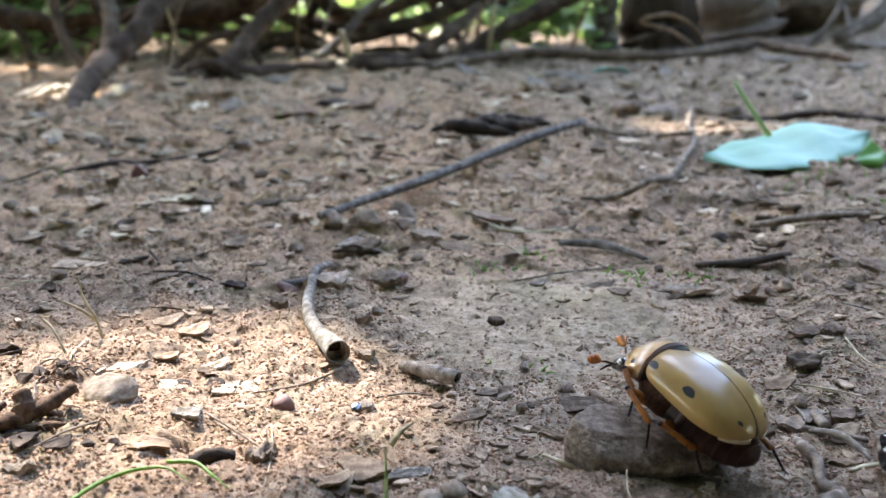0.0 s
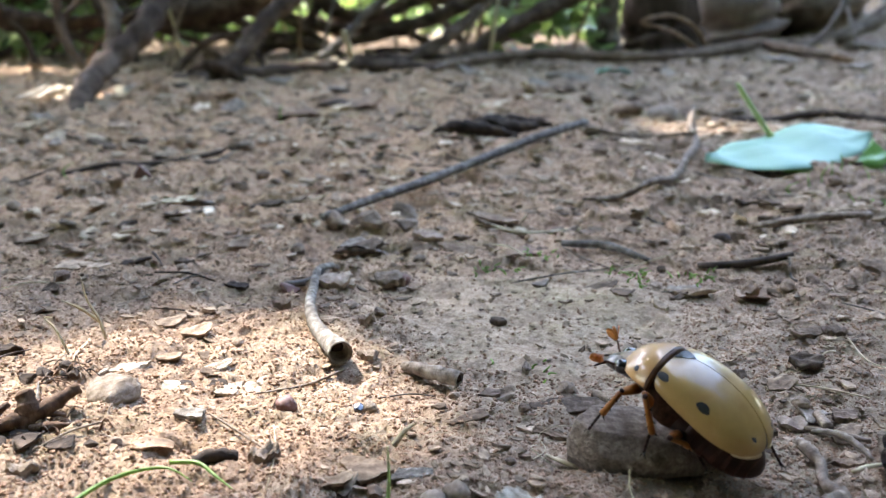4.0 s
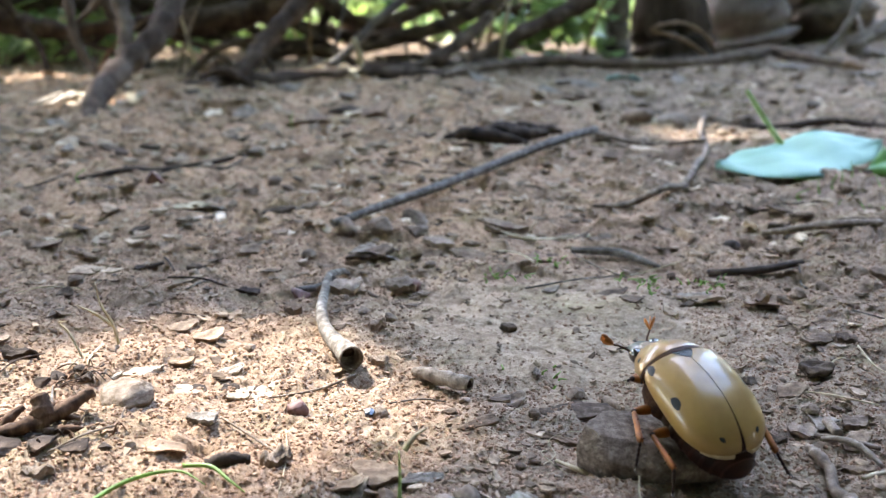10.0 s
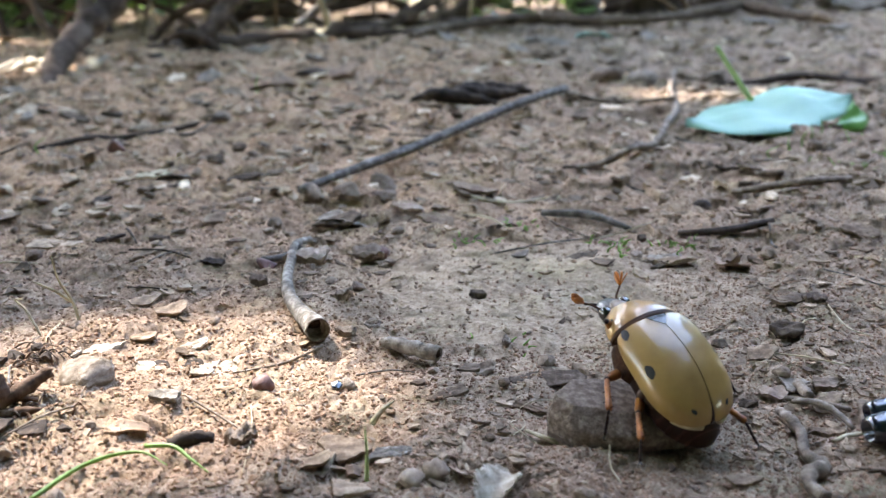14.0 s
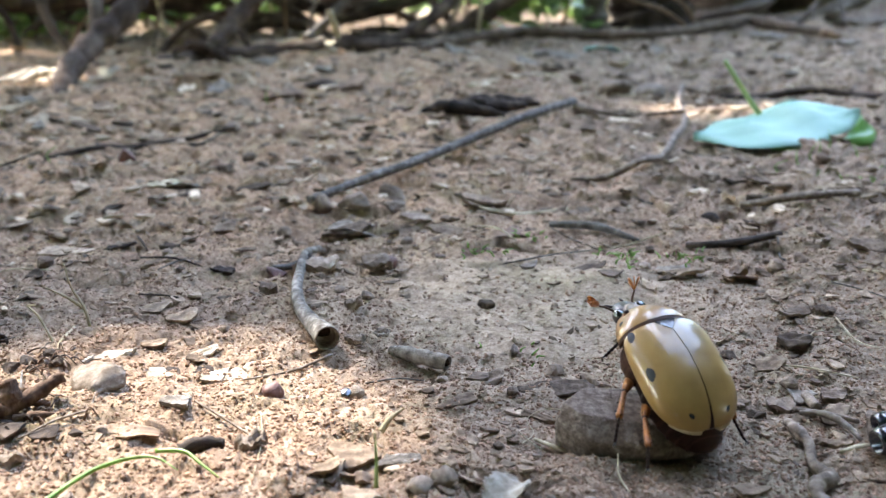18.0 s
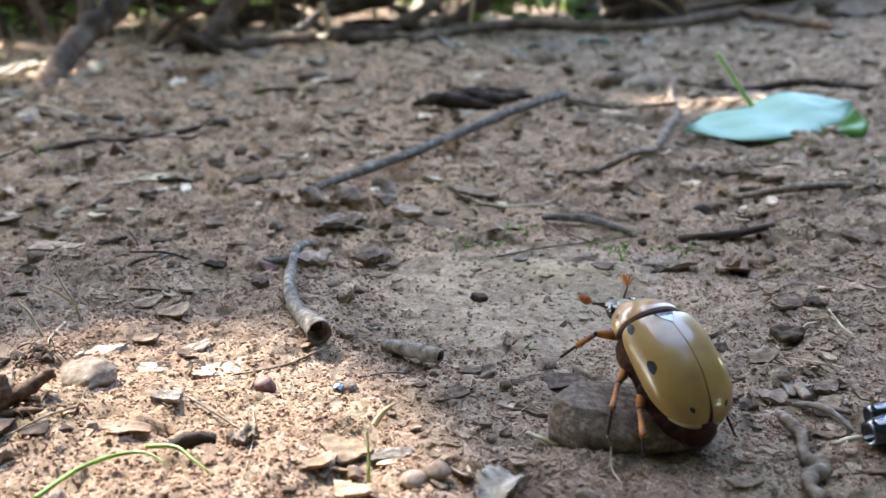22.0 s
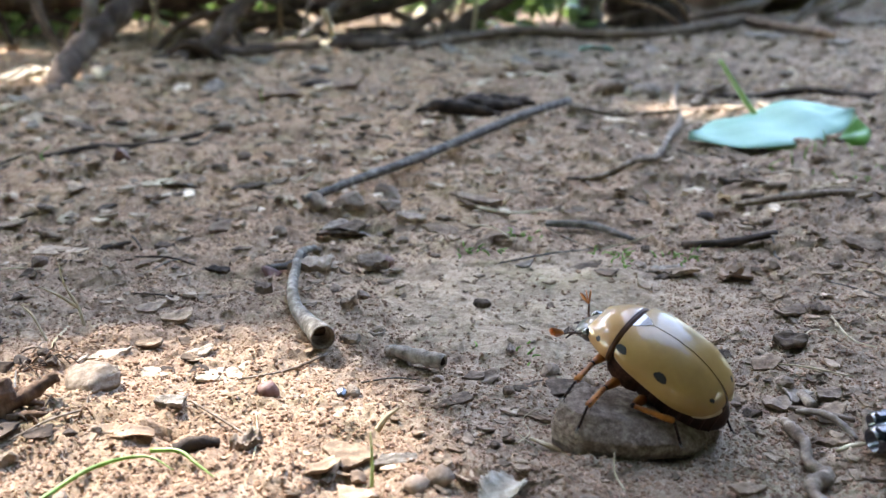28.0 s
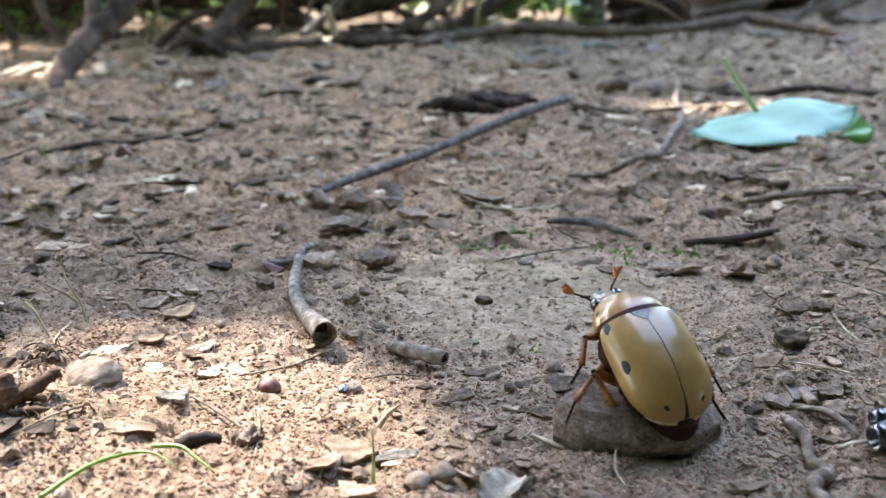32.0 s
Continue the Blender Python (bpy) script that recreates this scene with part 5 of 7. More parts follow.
def blade(name, pts, width, mat, label, group="", n=8):
    """A flat grass blade through points, with a keel."""
    P = spline([Vector(p) * MM for p in pts], n)
    bm = bmesh.new()
    rows = []
    for i, p in enumerate(P):
        t = i / (len(P) - 1)
        d = (P[min(i + 1, len(P) - 1)] - P[max(i - 1, 0)]).normalized()
        side = d.cross(Vector((0.2, -1, 0.3))).normalized()
        up = side.cross(d)
        w = width * MM * 0.5 * (1 - t ** 2.2) + 0.00006
        rows.append([bm.verts.new(p + side * w), bm.verts.new(p - up * w * 0.35), bm.verts.new(p - side * w), bm.verts.new(p + up * w * 0.15)])
    for a, b in zip(rows, rows[1:]):
        for k in range(4):
            bm.faces.new((a[k], a[(k + 1) % 4], b[(k + 1) % 4], b[k]))
    bm.faces.new(rows[0][::-1])
    bm.faces.new(rows[-1])
    return tagged(part(name, bm, mat), label, "grass", group)


def build_leaves():
    at = Vector((0.1225, 0.322, gz(0.1225, 0.322)))
    leaf = empty("green_leaf", "fallen broad leaf with pale blue-green underside upward", "leaf", at=at - Vector((0.0016, 0, 0)))
    near = spline([(0.0902, 0.3130, 0.0030), (0.1000, 0.3055, 0.0022), (0.1130, 0.3035, 0.0018), (0.1260, 0.3065, 0.0022), (0.1370, 0.3130, 0.0030), (0.1460, 0.3210, 0.0050), (0.1535, 0.3320, 0.0072)], 6)
    far = spline([(0.0902, 0.3130, 0.0030), (0.1010, 0.3290, 0.0056), (0.1110, 0.3330, 0.0066), (0.1215, 0.3365, 0.0092), (0.1330, 0.3390, 0.0118), (0.1430, 0.3380, 0.0106), (0.1535, 0.3320, 0.0072)], 6)
    tip = spline([(0.1360, 0.3118, 0.0012), (0.1440, 0.3140, 0.0006), (0.1520, 0.3170, 0.0005), (0.1575, 0.3270, 0.0030), (0.1545, 0.3330, 0.0066)], 6)
    ruled("blade", near, far, LEAF_PALE, leaf, at, 0.0016)
    k = len(near) - len(tip)
    fold = ruled("folded_tip", tip, [p - Vector((0, 0, 0.0006)) for p in near[k:]], LEAF_TOP, leaf, at, 0.0006)
    fold["label"] = "green upper side folded over"
    part("stem", tube(spline([Vector(p) - at for p in ((0.1195, 0.3340, 0.0070), (0.1150, 0.3350, 0.0130), (0.1105, 0.3360, 0.0195), (0.1060, 0.3370, 0.0262))], 5), np.linspace(0.0010, 0.0007, 16), 8), STEM, leaf, "pale green leaf stalk standing up")
    sheet_leaf("dry_leaf", "curled silvery dry leaf fragment on soil", lambda t: 0.30 * math.sin(math.pi * (0.05 + 0.9 * t)) ** 0.6, BRIGHT_LEAF, (9.6 * MM, 103.2 * MM, gz(0.0096, 0.1032) + 1.6 * MM), radians(58), 0.0080, 0.7, 0.6, 0.3, radians(-8), teeth=0.22, seed=5)
    for i, (x, y, yaw, s, tl, mat, lab) in enumerate((
        (-18.0, 223, -15, 0.014, 4, DRY_LEAF, "dry pale leaf fragment on the soil"),
        (-71.0, 273, 5, 0.013, 3, DRY_LEAF, "dry pale leaf fragment on the soil"), (51.8, 188.6, -25, 0.0105, 5, DRY_LEAF, "flat pale bark flake on the soil"),
        (22, 221.5, 20, 0.013, 12, BROWN_LEAF, "curled brown dry leaf"), (64.5, 186, 40, 0.011, 25, BROWN_LEAF, "upright torn brown dry leaf"),
        (-40.0, 119.5, 8, 0.006, 2, BROWN_LEAF, "flat brownish dry leaf in the sunlit soil"), (80, 655, 10, 0.04, 3, DRY_LEAF, "bluish grey dry leaf far off on the soil"),
        (122, 672, 0, 0.025, 3, LEAF_PALE, "small pale green leaf on the soil"), (176, 838, 0, 0.035, 4, DRY_LEAF, "pale bluish dry leaf by the root"),
        (-64, 455, 10, 0.03, 4, BROWN_LEAF, "brown dry leaf on the soil"), (56.5, 131.5, 60, 0.006, 5, DRY_LEAF, "bluish grey dry leaf fragment"),
    )):
        sheet_leaf("dry_leaf", lab, lambda t, k=i: 0.28 * math.sin(math.pi * (0.06 + 0.88 * t)) ** 0.6 * (1 + 0.25 * math.sin(9 * t + k)), mat, (x * MM, y * MM, gz(x * MM, y * MM) + 0.5 * MM), radians(yaw), s, 0.35, 0.2, 0.3, radians(tl), teeth=0.15, seed=20 + i)
    # far highlights, drawn as pale leaf fragments
    rr = random.Random(77)
    for i, (x, y) in enumerate(((6, 985), (-0, 830), (-205, 515), (-212, 520), (-198, 512), (-180, 545), (-88, 690), (-78, 684), (-66, 672), (-98, 695), (-60, 800), (90, 860), (150, 900), (-130, 870), (60, 940), (-20, 1040))):
        sheet_leaf("dry_leaf", "pale leaf fragment that stands for a far glint", lambda t, k=i: 0.3 * math.sin(math.pi * (0.06 + 0.88 * t)) ** 0.6, STRAW, (x * MM, y * MM, gz(x * MM, y * MM) + 5 * MM), rr.uniform(0, 6), rr.uniform(0.012, 0.022), 0.35, 0.2, 0.3, rr.uniform(-0.3, 0.3), teeth=0.1, seed=120 + i)
    # dark rotten bark behind the stick
    for i, (x, y, yaw, l, z) in enumerate(((14, 366, 14, 34, 3), (26, 374, 22, 30, 5), (20, 392, 8, 36, 3), (36, 398, -12, 22, 4))):
        P = [(x + (k - 2) * l / 4 * math.cos(radians(yaw)), y + (k - 2) * l / 4 * math.sin(radians(yaw)), z + 0.6 * (k % 2)) for k in range(5)]
        twig("rotten_bark", P, (0.8, 2.6, 3.0, 2.4, 0.8), DARK_WOOD, "strip of dark rotten bark on the soil", "bark", 70 + i, 8, 4, rough=0.3, group="rotten bark strips")
    # grass
    blade("grass_blade", [(-46, 101.5, 0.2), (-42.5, 107.2, 0.8), (-38.8, 109.8, 1.1), (-35.0, 110.2, 1.2), (-31.3, 107.6, 0.8)], 0.5, GRASS, "arching green grass blade in the sun")
    blade("grass_blade", [(-35.5, 112.4, 0.9), (-31.6, 111.6, 1.2), (-28.6, 108.6, 1.0), (-26.0, 106.4, 0.4)], 0.5, GRASS, "short bent green grass blade")
    blade("grass_blade", [(-59.5, 158.5, 0), (-60.5, 159.2, 3.4), (-62.6, 159.8, 7.2), (-63.4, 160.2, 11.2)], 0.5, STRAW, "thin pale green sprout in sunlit soil")
    blade("grass_blade", [(-60.5, 159.2, 3.2), (-63.2, 159.0, 5.4), (-66.6, 158.6, 7.4)], 0.5, STRAW, "thin pale green sprout in sunlit soil")
    blade("grass_blade", [(-6.4, 104.2, 0), (-6.3, 104.6, 3.0), (-6.4, 105.0, 7.0)], 0.4, STEM, "upright thin green grass blade")
    blade("grass_blade", [(-6.4, 117.5, 0.5), (-5.0, 118.7, 2.0), (-3.2, 120.5, 2.6)], 0.8, STRAW, "bent yellow grass blade")
    blade("grass_blade", [(-62.5, 150, 0), (-65.4, 152, 4.4), (-67.4, 153, 6.0), (-65.6, 152, 6.6)], 0.35, STRAW, "thin dry curled grass")
    blade("grass_blade", [(-62.0, 158, 0.3), (-61.0, 148, 1.2), (-59.2, 144.5, 0.6)], 0.4, STRAW, "thin dry grass stem")
    for i, (x, y, h) in enumerate(((124, 296, 7), (119, 290, 6), (128, 300, 8), (104, 276, 4), (113, 284, 5), (-70, 420, 8), (110, 262, 4), (115, 258, 4), (-120, 300, 5), (134, 290, 6), (140, 296, 6))):
        rr = random.Random(300 + i)
        blade("grass_blade", [(x, y, 0), (x + rr.uniform(-1, 1), y, h * 0.5), (x + rr.uniform(-3, 3), y + rr.uniform(-1, 2), h)], min(0.6, 0.2 + 0.04 * h), GRASS, "small green grass blade", "sparse grass")
    rr = random.Random(45)
    for cx, cy, n in ((41, 194, 20), (55, 195, 16), (12, 200, 12), (23, 210, 9), (15.4, 145, 6), (122, 262, 22), (140, 275, 18), (128, 240, 12)):
        for k in range(n):
            x, y, h = cx + rr.gauss(0, 2.6), cy + rr.gauss(0, 2.6), rr.uniform(0.3, 0.9) * (1 + cy / 350)
            blade("grass_blade", [(x, y, 0), (x + rr.uniform(-0.8, 0.8), y, h * 0.6), (x + rr.uniform(-1.6, 1.6), y + rr.uniform(-1, 1), h)], 0.12 + cy / 1400, GRASS, "tiny green grass blade in a tuft", "grass tufts", 4)
    # pale root hairs left of the rock
    for i, pts in enumerate(([(12.5, 115.2, 0.8), (14.6, 119.5, 1.2), (14.2, 124.5, 1.6), (16.8, 126.5, 2.0), (20.2, 127.6, 1.6), (21.6, 125.6, 0.6)], [(13.8, 122.6, 0.9), (12.6, 118.0, 0.9), (15.8, 115.2, 0.5)])):
        twig("root_hair", pts, (0.07,) * len(pts), STRAW, "pale curly root hair on the soil", "root", 80 + i, 6, 6)


def build_root_stub():
    s = empty("root_stub", "broken brown root stub with frayed ends in sunlit soil", "root")
    r0 = random.Random(4)
    limbs = (
        ([(-65, 118.6, 0.6), (-61, 120.0, 1.5), (-57.8, 121.7, 2.0), (-55.0, 124.3, 3.0), (-52.3, 127.0, 4.1)], (0.9, 1.15, 1.3, 1.1, 0.85)),
        ([(-58.4, 121.0, 0.6), (-57.8, 121.9, 2.4), (-58.0, 122.6, 4.0), (-58.5, 123.2, 5.4)], (1.2, 1.5, 1.45, 1.0)),
        ([(-62, 124.0, 0.4), (-59.5, 123.2, 1.6), (-56.5, 123.2, 2.2), (-53.0, 123.4, 1.5)], (0.5, 0.7, 0.7, 0.35)),
        ([(-60, 127.5, 0.3), (-58.4, 126.0, 2.4), (-57.6, 124.4, 3.2)], (0.5, 0.7, 0.5)),
        ([(-57.0, 120.4, 1.0), (-53.5, 120.8, 1.3), (-50.4, 121.8, 0.5)], (0.8, 0.6, 0.3)),
        ([(-63.5, 121.0, 0.6), (-62.4, 122.2, 2.6), (-61.0, 123.6, 3.4)], (0.6, 0.75, 0.4)),
    )
    for i, (pts, radii) in enumerate(limbs):
        P = spline([(x * MM, y * MM, gz(x * MM, y * MM) * 0.5 + z * MM) for x, y, z in pts], 6)
        R = np.interp(np.linspace(0, len(radii) - 1, len(P)), range(len(radii)), radii)
        part("prong", tube(P, [r * MM * (1 + 0.10 * math.sin(0.8 * k + i)) for k, r in enumerate(R)], 11, 0.16, 90 + i), RED_WOOD, s)
    for i in range(60):
        x, y = (-57 + r0.gauss(0, 3.6), 122.5 + r0.gauss(0, 2.2)) if i % 2 else (-61 + r0.gauss(0, 2.4), 141 + r0.gauss(0, 2.6))
        a = r0.uniform(-1.2, 1.6)
        l = r0.uniform(1.0, 2.8)
        P = spline([(x * MM, y * MM, 0.4 * MM), ((x + l * math.cos(a)) * MM, (y + l * math.sin(a)) * MM, r0.uniform(1.0, 2.6) * MM), ((x + 2 * l * math.cos(a)) * MM, (y + 2 * l * math.sin(a)) * MM, r0.uniform(0.4, 1.6) * MM)], 3)
        part("fibre", tube(P, list(np.linspace(0.2, 0.05, 7) * MM), 5, 0.1, i), (RED_WOOD, TWIG, DARK_WOOD)[i % 3], s)
    # five flat dark pieces paint the hollow's shade, the rest are clods behind
    for k, (x, y, r, flat) in enumerate(((-56.5, 117.4, 3.6, 0.25), (-51.5, 117.0, 3.0, 0.22), (-61.5, 117.2, 3.4, 0.3), (-48.2, 118.2, 1.6, 0.3), (-58, 119.6, 2.6, 0.3), (-63.0, 141.0, 2.6, 0.7), (-60.2, 142.8, 2.0, 0.8), (-65.5, 139.5, 2.4, 0.6), (-58.2, 140.2, 1.5, 0.7))):
        ob = part("clod", stone_bm(r * MM, 131 + k, flat, 0.1, 4), DARK_WOOD, s, "dark clod by the root, flat ones for the shaded hollow")
        ob.location = (x * MM, y * MM, gz(x * MM, y * MM) + 0.2 * r * flat * MM)


def build_marked_flakes():
    """Flat bits of bark, stone and leaf that stand out on the soil."""
    rr = random.Random(8)
    near = "flat weathered flake of brown bark on soil"
    grey = "flat grey stone chip lying on the soil"
    # dark flakes paint the shade of holes in the soil
    dark = "dark flake that stands for a hollow in the soil"
    white = "bleached whitish crust of leaf in the sun"
    for i, (x, y, s, yaw, thick, mat, label) in enumerate((
        (-52.0, 145.0, 8, 10, 0.10, BRIGHT_LEAF, white), (-55.5, 143.6, 4, 50, 0.12, BRIGHT_LEAF, white), (-43.0, 139.5, 7, -15, 0.14, BRIGHT_LEAF, white), (-40.6, 141.0, 4, 70, 0.14, DARK_WOOD, "dark splinter of rotten wood"),
        (-34.0, 139.2, 5.5, 20, 0.10, BRIGHT_LEAF, white), (-30.8, 139.8, 6.5, 5, 0.12, BRIGHT_LEAF, white), (-27.8, 141.8, 5.5, 50, 0.12, BRIGHT_LEAF, white), (-35.6, 141.2, 4.5, -10, 0.16, DARK_WOOD, "dark splinter of rotten wood"),
        (-37.5, 147.0, 5.0, 30, 0.14, BRIGHT_LEAF, white), (-61.5, 146.5, 5.5, 6, 0.10, DARK_WOOD, "dark splinter of rotten wood"), (-74.0, 150.0, 8, 0, 0.3, DARK_WOOD, "dark rotten clod at the edge of the sun"),
        (-19.2, 130.5, 4.2, 82, 0.14, PALE_TWIG, "pale upright splinter of bark"), (-12.0, 150.5, 3.8, -10, 0.35, WHITE_STONE, "small pale stone beside a twig end"), (-8.0, 155.6, 3.6, 5, 0.2, WHITE_STONE, "small pale stone chip"),
        (-54.5, 110.8, 4.0, 20, 0.4, WHITE_STONE, "whitish stone chip in the sun"), (8.0, 138.6, 5.5, 5, 0.14, PEBBLE, "bluish grey flat chip"),
        (-10.0, 113.5, 9, 8, 0.07, CHIP, near), (-12.0, 110.0, 6, 70, 0.10, CHIP, near),
        (-44.0, 122.0, 6, 15, 0.14, CHIP, near), (-36.0, 126.5, 5, -30, 0.16, PALE_TWIG, near), (-33.0, 133.0, 5, 40, 0.14, CHIP, near), (-27.0, 122.5, 5, 10, 0.16, CHIP, near), (-46.0, 150.5, 6, -5, 0.12, CHIP, near),
        (-86, 251, 9, 8, 0.10, DARK_WOOD, dark), (-69, 205, 7, 5, 0.12, DARK_WOOD, dark), (-59, 210, 6, -8, 0.2, CLOD, dark), (-42, 190, 6, 20, 0.14, DARK_WOOD, dark), (-49, 265, 9, 10, 0.14, CLOD, dark), (-77, 272, 11, 4, 0.06, STRAW, "pale dry leaf strip on the soil"),
        (-104, 233, 11, 6, 0.05, CHIP, "greenish grey leaf bit pressed in the soil"), (-78, 197, 11, 4, 0.04, CHIP, "greenish grey leaf bit pressed in the soil"), (-82, 223, 7, 3, 0.14, CHIP, near), (-53, 484, 16, 12, 0.12, DARK_WOOD, dark), (-38, 474, 18, -6, 0.14, DARK_WOOD, dark),
        (72, 163, 5.5, 70, 0.25, CLOD, dark), (95, 199, 9, 15, 0.12, CHIP, near), (96, 212, 8, -20, 0.16, PEBBLE, grey), (88, 244, 7, 10, 0.3, CLOD, dark), (50, 276, 10, 20, 0.10, CLOD, dark),
        (-18.9, 221.5, 13, 10, 0.10, CHIP, near), (-9.5, 194.5, 8, -10, 0.30, PEBBLE, grey), (-23.2, 189.9, 8, 15, 0.25, PEBBLE, grey), (-14.1, 168.2, 3.4, 30, 0.5, PEBBLE, "small brown nugget of bark"),
        (21.7, 194.6, 5, 40, 0.12, DRY_LEAF, "small pale square leaf bit"), (14.6, 150.5, 2.6, 80, 0.3, TWIG, "small upright splinter of rotten wood"), (8.5, 139.3, 6, 10, 0.16, PEBBLE, grey),
        
        (-14.2, 108.5, 5.5, 30, 0.10, CHIP, near), (-8.7, 104.8, 6, -12, 0.12, CHIP, near), (-37.2, 146.6, 5, 18, 0.12, CHIP, near), (-39.8, 152.3, 5, -15, 0.14, CHIP, near),
        (-44.4, 160.3, 6, 20, 0.12, CHIP, near), (-30.6, 175.8, 4, 0, 0.5, PEBBLE, grey), (-49.3, 166.2, 6, 35, 0.10, CHIP, near), (-46.3, 118.5, 5, 10, 0.10, CHIP, near), (-23.6, 115.8, 6.5, 60, 0.42, TWIG, "stout broken piece of brown bark"), (5.2, 220.4, 10, 5, 0.12, CHIP, near),
        (17.1, 249.8, 14, 4, 0.05, CHIP, "long pale strip of dry leaf"), (-4.0, 227.7, 8, 12, 0.2, PEBBLE, grey), (51.1, 188.2, 10, -28, 0.12, CHIP, near), (64, 188, 7, 60, 0.3, BROWN_LEAF, "torn brown dry leaf standing up"),
        (53.0, 129.0, 5.5, 60, 0.14, PEBBLE, "bluish grey flat chip"), (59.0, 125.5, 6, 20, 0.14, CHIP, near), (56.0, 117.0, 5, -20, 0.2, CHIP, near), (47.0, 124.5, 4, 10, 0.3, CLOD, "dark clod beside the beetle"), (61.0, 131.0, 6, -10, 0.2, PEBBLE, grey), (40, 104, 5, 15, 0.12, CHIP, near), (33, 101, 5, -25, 0.14, CHIP, near), (55, 140, 7, 35, 0.14, CHIP, near), (62, 150, 8, 5, 0.16, CHIP, near), (70, 165, 9, 28, 0.14, CHIP, near),
    )):
        ob = part("flake", slab_bm(1300 + i, s * MM, thick * 0.9), mat)
        ob.matrix_basis = pose_z((rr.uniform(-0.16, 0.16), rr.uniform(-0.22, 0.10), 1), (x * MM, y * MM, gz(x * MM, y * MM) - (0.45 if x < -15 and y < 160 else -0.2) * MM), radians(yaw))
        tagged(ob, label, "flake")
    for i, (x, y, s, yaw, flat, mat, label) in enumerate((
        (19.5, 135.6, 10, -3, (1, 0.8, 0.40), CLOD, "long dark rotten slab of bark beside the rock"), (5.0, 130.6, 7.5, 24, (1, 0.65, 0.45), CHIP, "flat wedge of brown bark pressed in the soil"),
        (15.2, 127.9, 7.5, -32, (1, 0.5, 0.8), CHIP, "small tilted plate of grey bark"), (-3.6, 112.2, 9.5, 14, (1, 0.6, 0.7), PALE_TWIG, "thick yellowish plate of bark in the soil"),
    )):
        ob = part("bark_slab", slab_bm(1500 + i, s * MM, 0.14), mat)
        ob.matrix_basis = pose_z((0.02, -0.16, 1), (x * MM, y * MM, gz(x * MM, y * MM) - 0.1 * MM), radians(yaw)) @ Matrix.Diagonal((*flat, 1))
        tagged(ob, label, "bark")
    pale = "pale bluish grey dry leaf bit on far soil"
    for i, (x, y, s, mat, label) in enumerate((
        (63, 599, 26, DRY_LEAF, pale), (89, 647, 34, DRY_LEAF, pale), (96, 630, 22, DRY_LEAF, pale), (91, 434, 15, STRAW, "pale straw-coloured leaf bit on soil"), (266, 751, 40, DRY_LEAF, pale), (202, 522, 14, DRY_LEAF, pale),
        (240, 505, 14, DRY_LEAF, pale), (400, 900, 60, DRY_LEAF, pale), (420, 860, 40, DRY_LEAF, pale), (167, 820, 30, DRY_LEAF, pale), (19, 653, 26, DRY_LEAF, pale), (24, 471, 12, STRAW, "pale straw-coloured leaf bit on soil"),
        (152, 641, 22, DRY_LEAF, pale), (48, 493, 20, BROWN_LEAF, "dark brown dry leaf on soil"), (-146, 359, 12, DRY_LEAF, pale), (-131, 368, 14, CHIP, near), (-138, 403, 18, BROWN_LEAF, "dark brown dry leaf on soil"), (-101, 462, 14, DRY_LEAF, pale),
        (-38, 464, 26, BROWN_LEAF, "curled orange-brown dry leaf"), (-22, 452, 16, BROWN_LEAF, "curled orange-brown dry leaf"), (9, 401, 16, STRAW, "pale dry leaf lit by a fleck of sun"), (2, 404, 10, STRAW, "pale dry leaf lit by a fleck of sun"), (-71, 345, 12, CHIP, near), (300, 700, 30, DRY_LEAF, pale), (330, 660, 24, CHIP, near), (280, 640, 20, DRY_LEAF, pale), (220, 600, 16, DRY_LEAF, pale),
        (-160, 470, 16, CHIP, near), (-180, 430, 14, DRY_LEAF, pale), (-60, 560, 20, DRY_LEAF, pale), (10, 560, 18, CHIP, near), (-100, 600, 22, DRY_LEAF, pale),
    )):
        ob = part("flake", slab_bm(1400 + i, s * MM, 0.08), mat)
        ob.matrix_basis = pose_z((rr.uniform(-0.2, 0.2), rr.uniform(-0.35, 0.05), 1), (x * MM, y * MM, gz(x * MM, y * MM) + 0.8 * MM), rr.uniform(0, 6))
        tagged(ob, label, "leaf litter")


def build_shells():
    """Shiny blue-black shell fragments beside the knotty twig, and a small one in the sun."""
    s = empty("black_shell", "shiny blue-black hollow insect shell fragments on soil", "shell", at=(0.0595, 0.1125, gz(0.0595, 0.1125)))
    for p, r, d in (((-1.2, -1.2, 1.9), 1.9, (5.5, 1.0, 0.8)), ((0.6, 3.2, 2.2), 1.5, (6.0, 0.4, 0.8))):
        P = [Vector(p) * MM + Vector(d) * MM * t for t in (0, 0.2, 0.45, 0.7, 0.9, 1.0)]
        part("segment", tube(P, [r * k * MM for k in (0.86, 1.0, 1.05, 0.95, 0.62, 0.15)], 18, 0.01, 3, hollow=0.84), BLUEBLACK, s)
    g = part("shell_fragment", stone_bm(1.5 * MM, 55, 0.6, 0.2, 3), BLUEBLACK)
    g.location = (-12.4 * MM, 131.4 * MM, gz(-0.0124, 0.1314) + 0.5 * MM)
    tagged(g, "tiny shiny black shell fragment in sunlit soil", "shell")


build_rock()
build_twigs()
build_stones()
build_leaves()
build_root_stub()
build_marked_flakes()
build_shells()


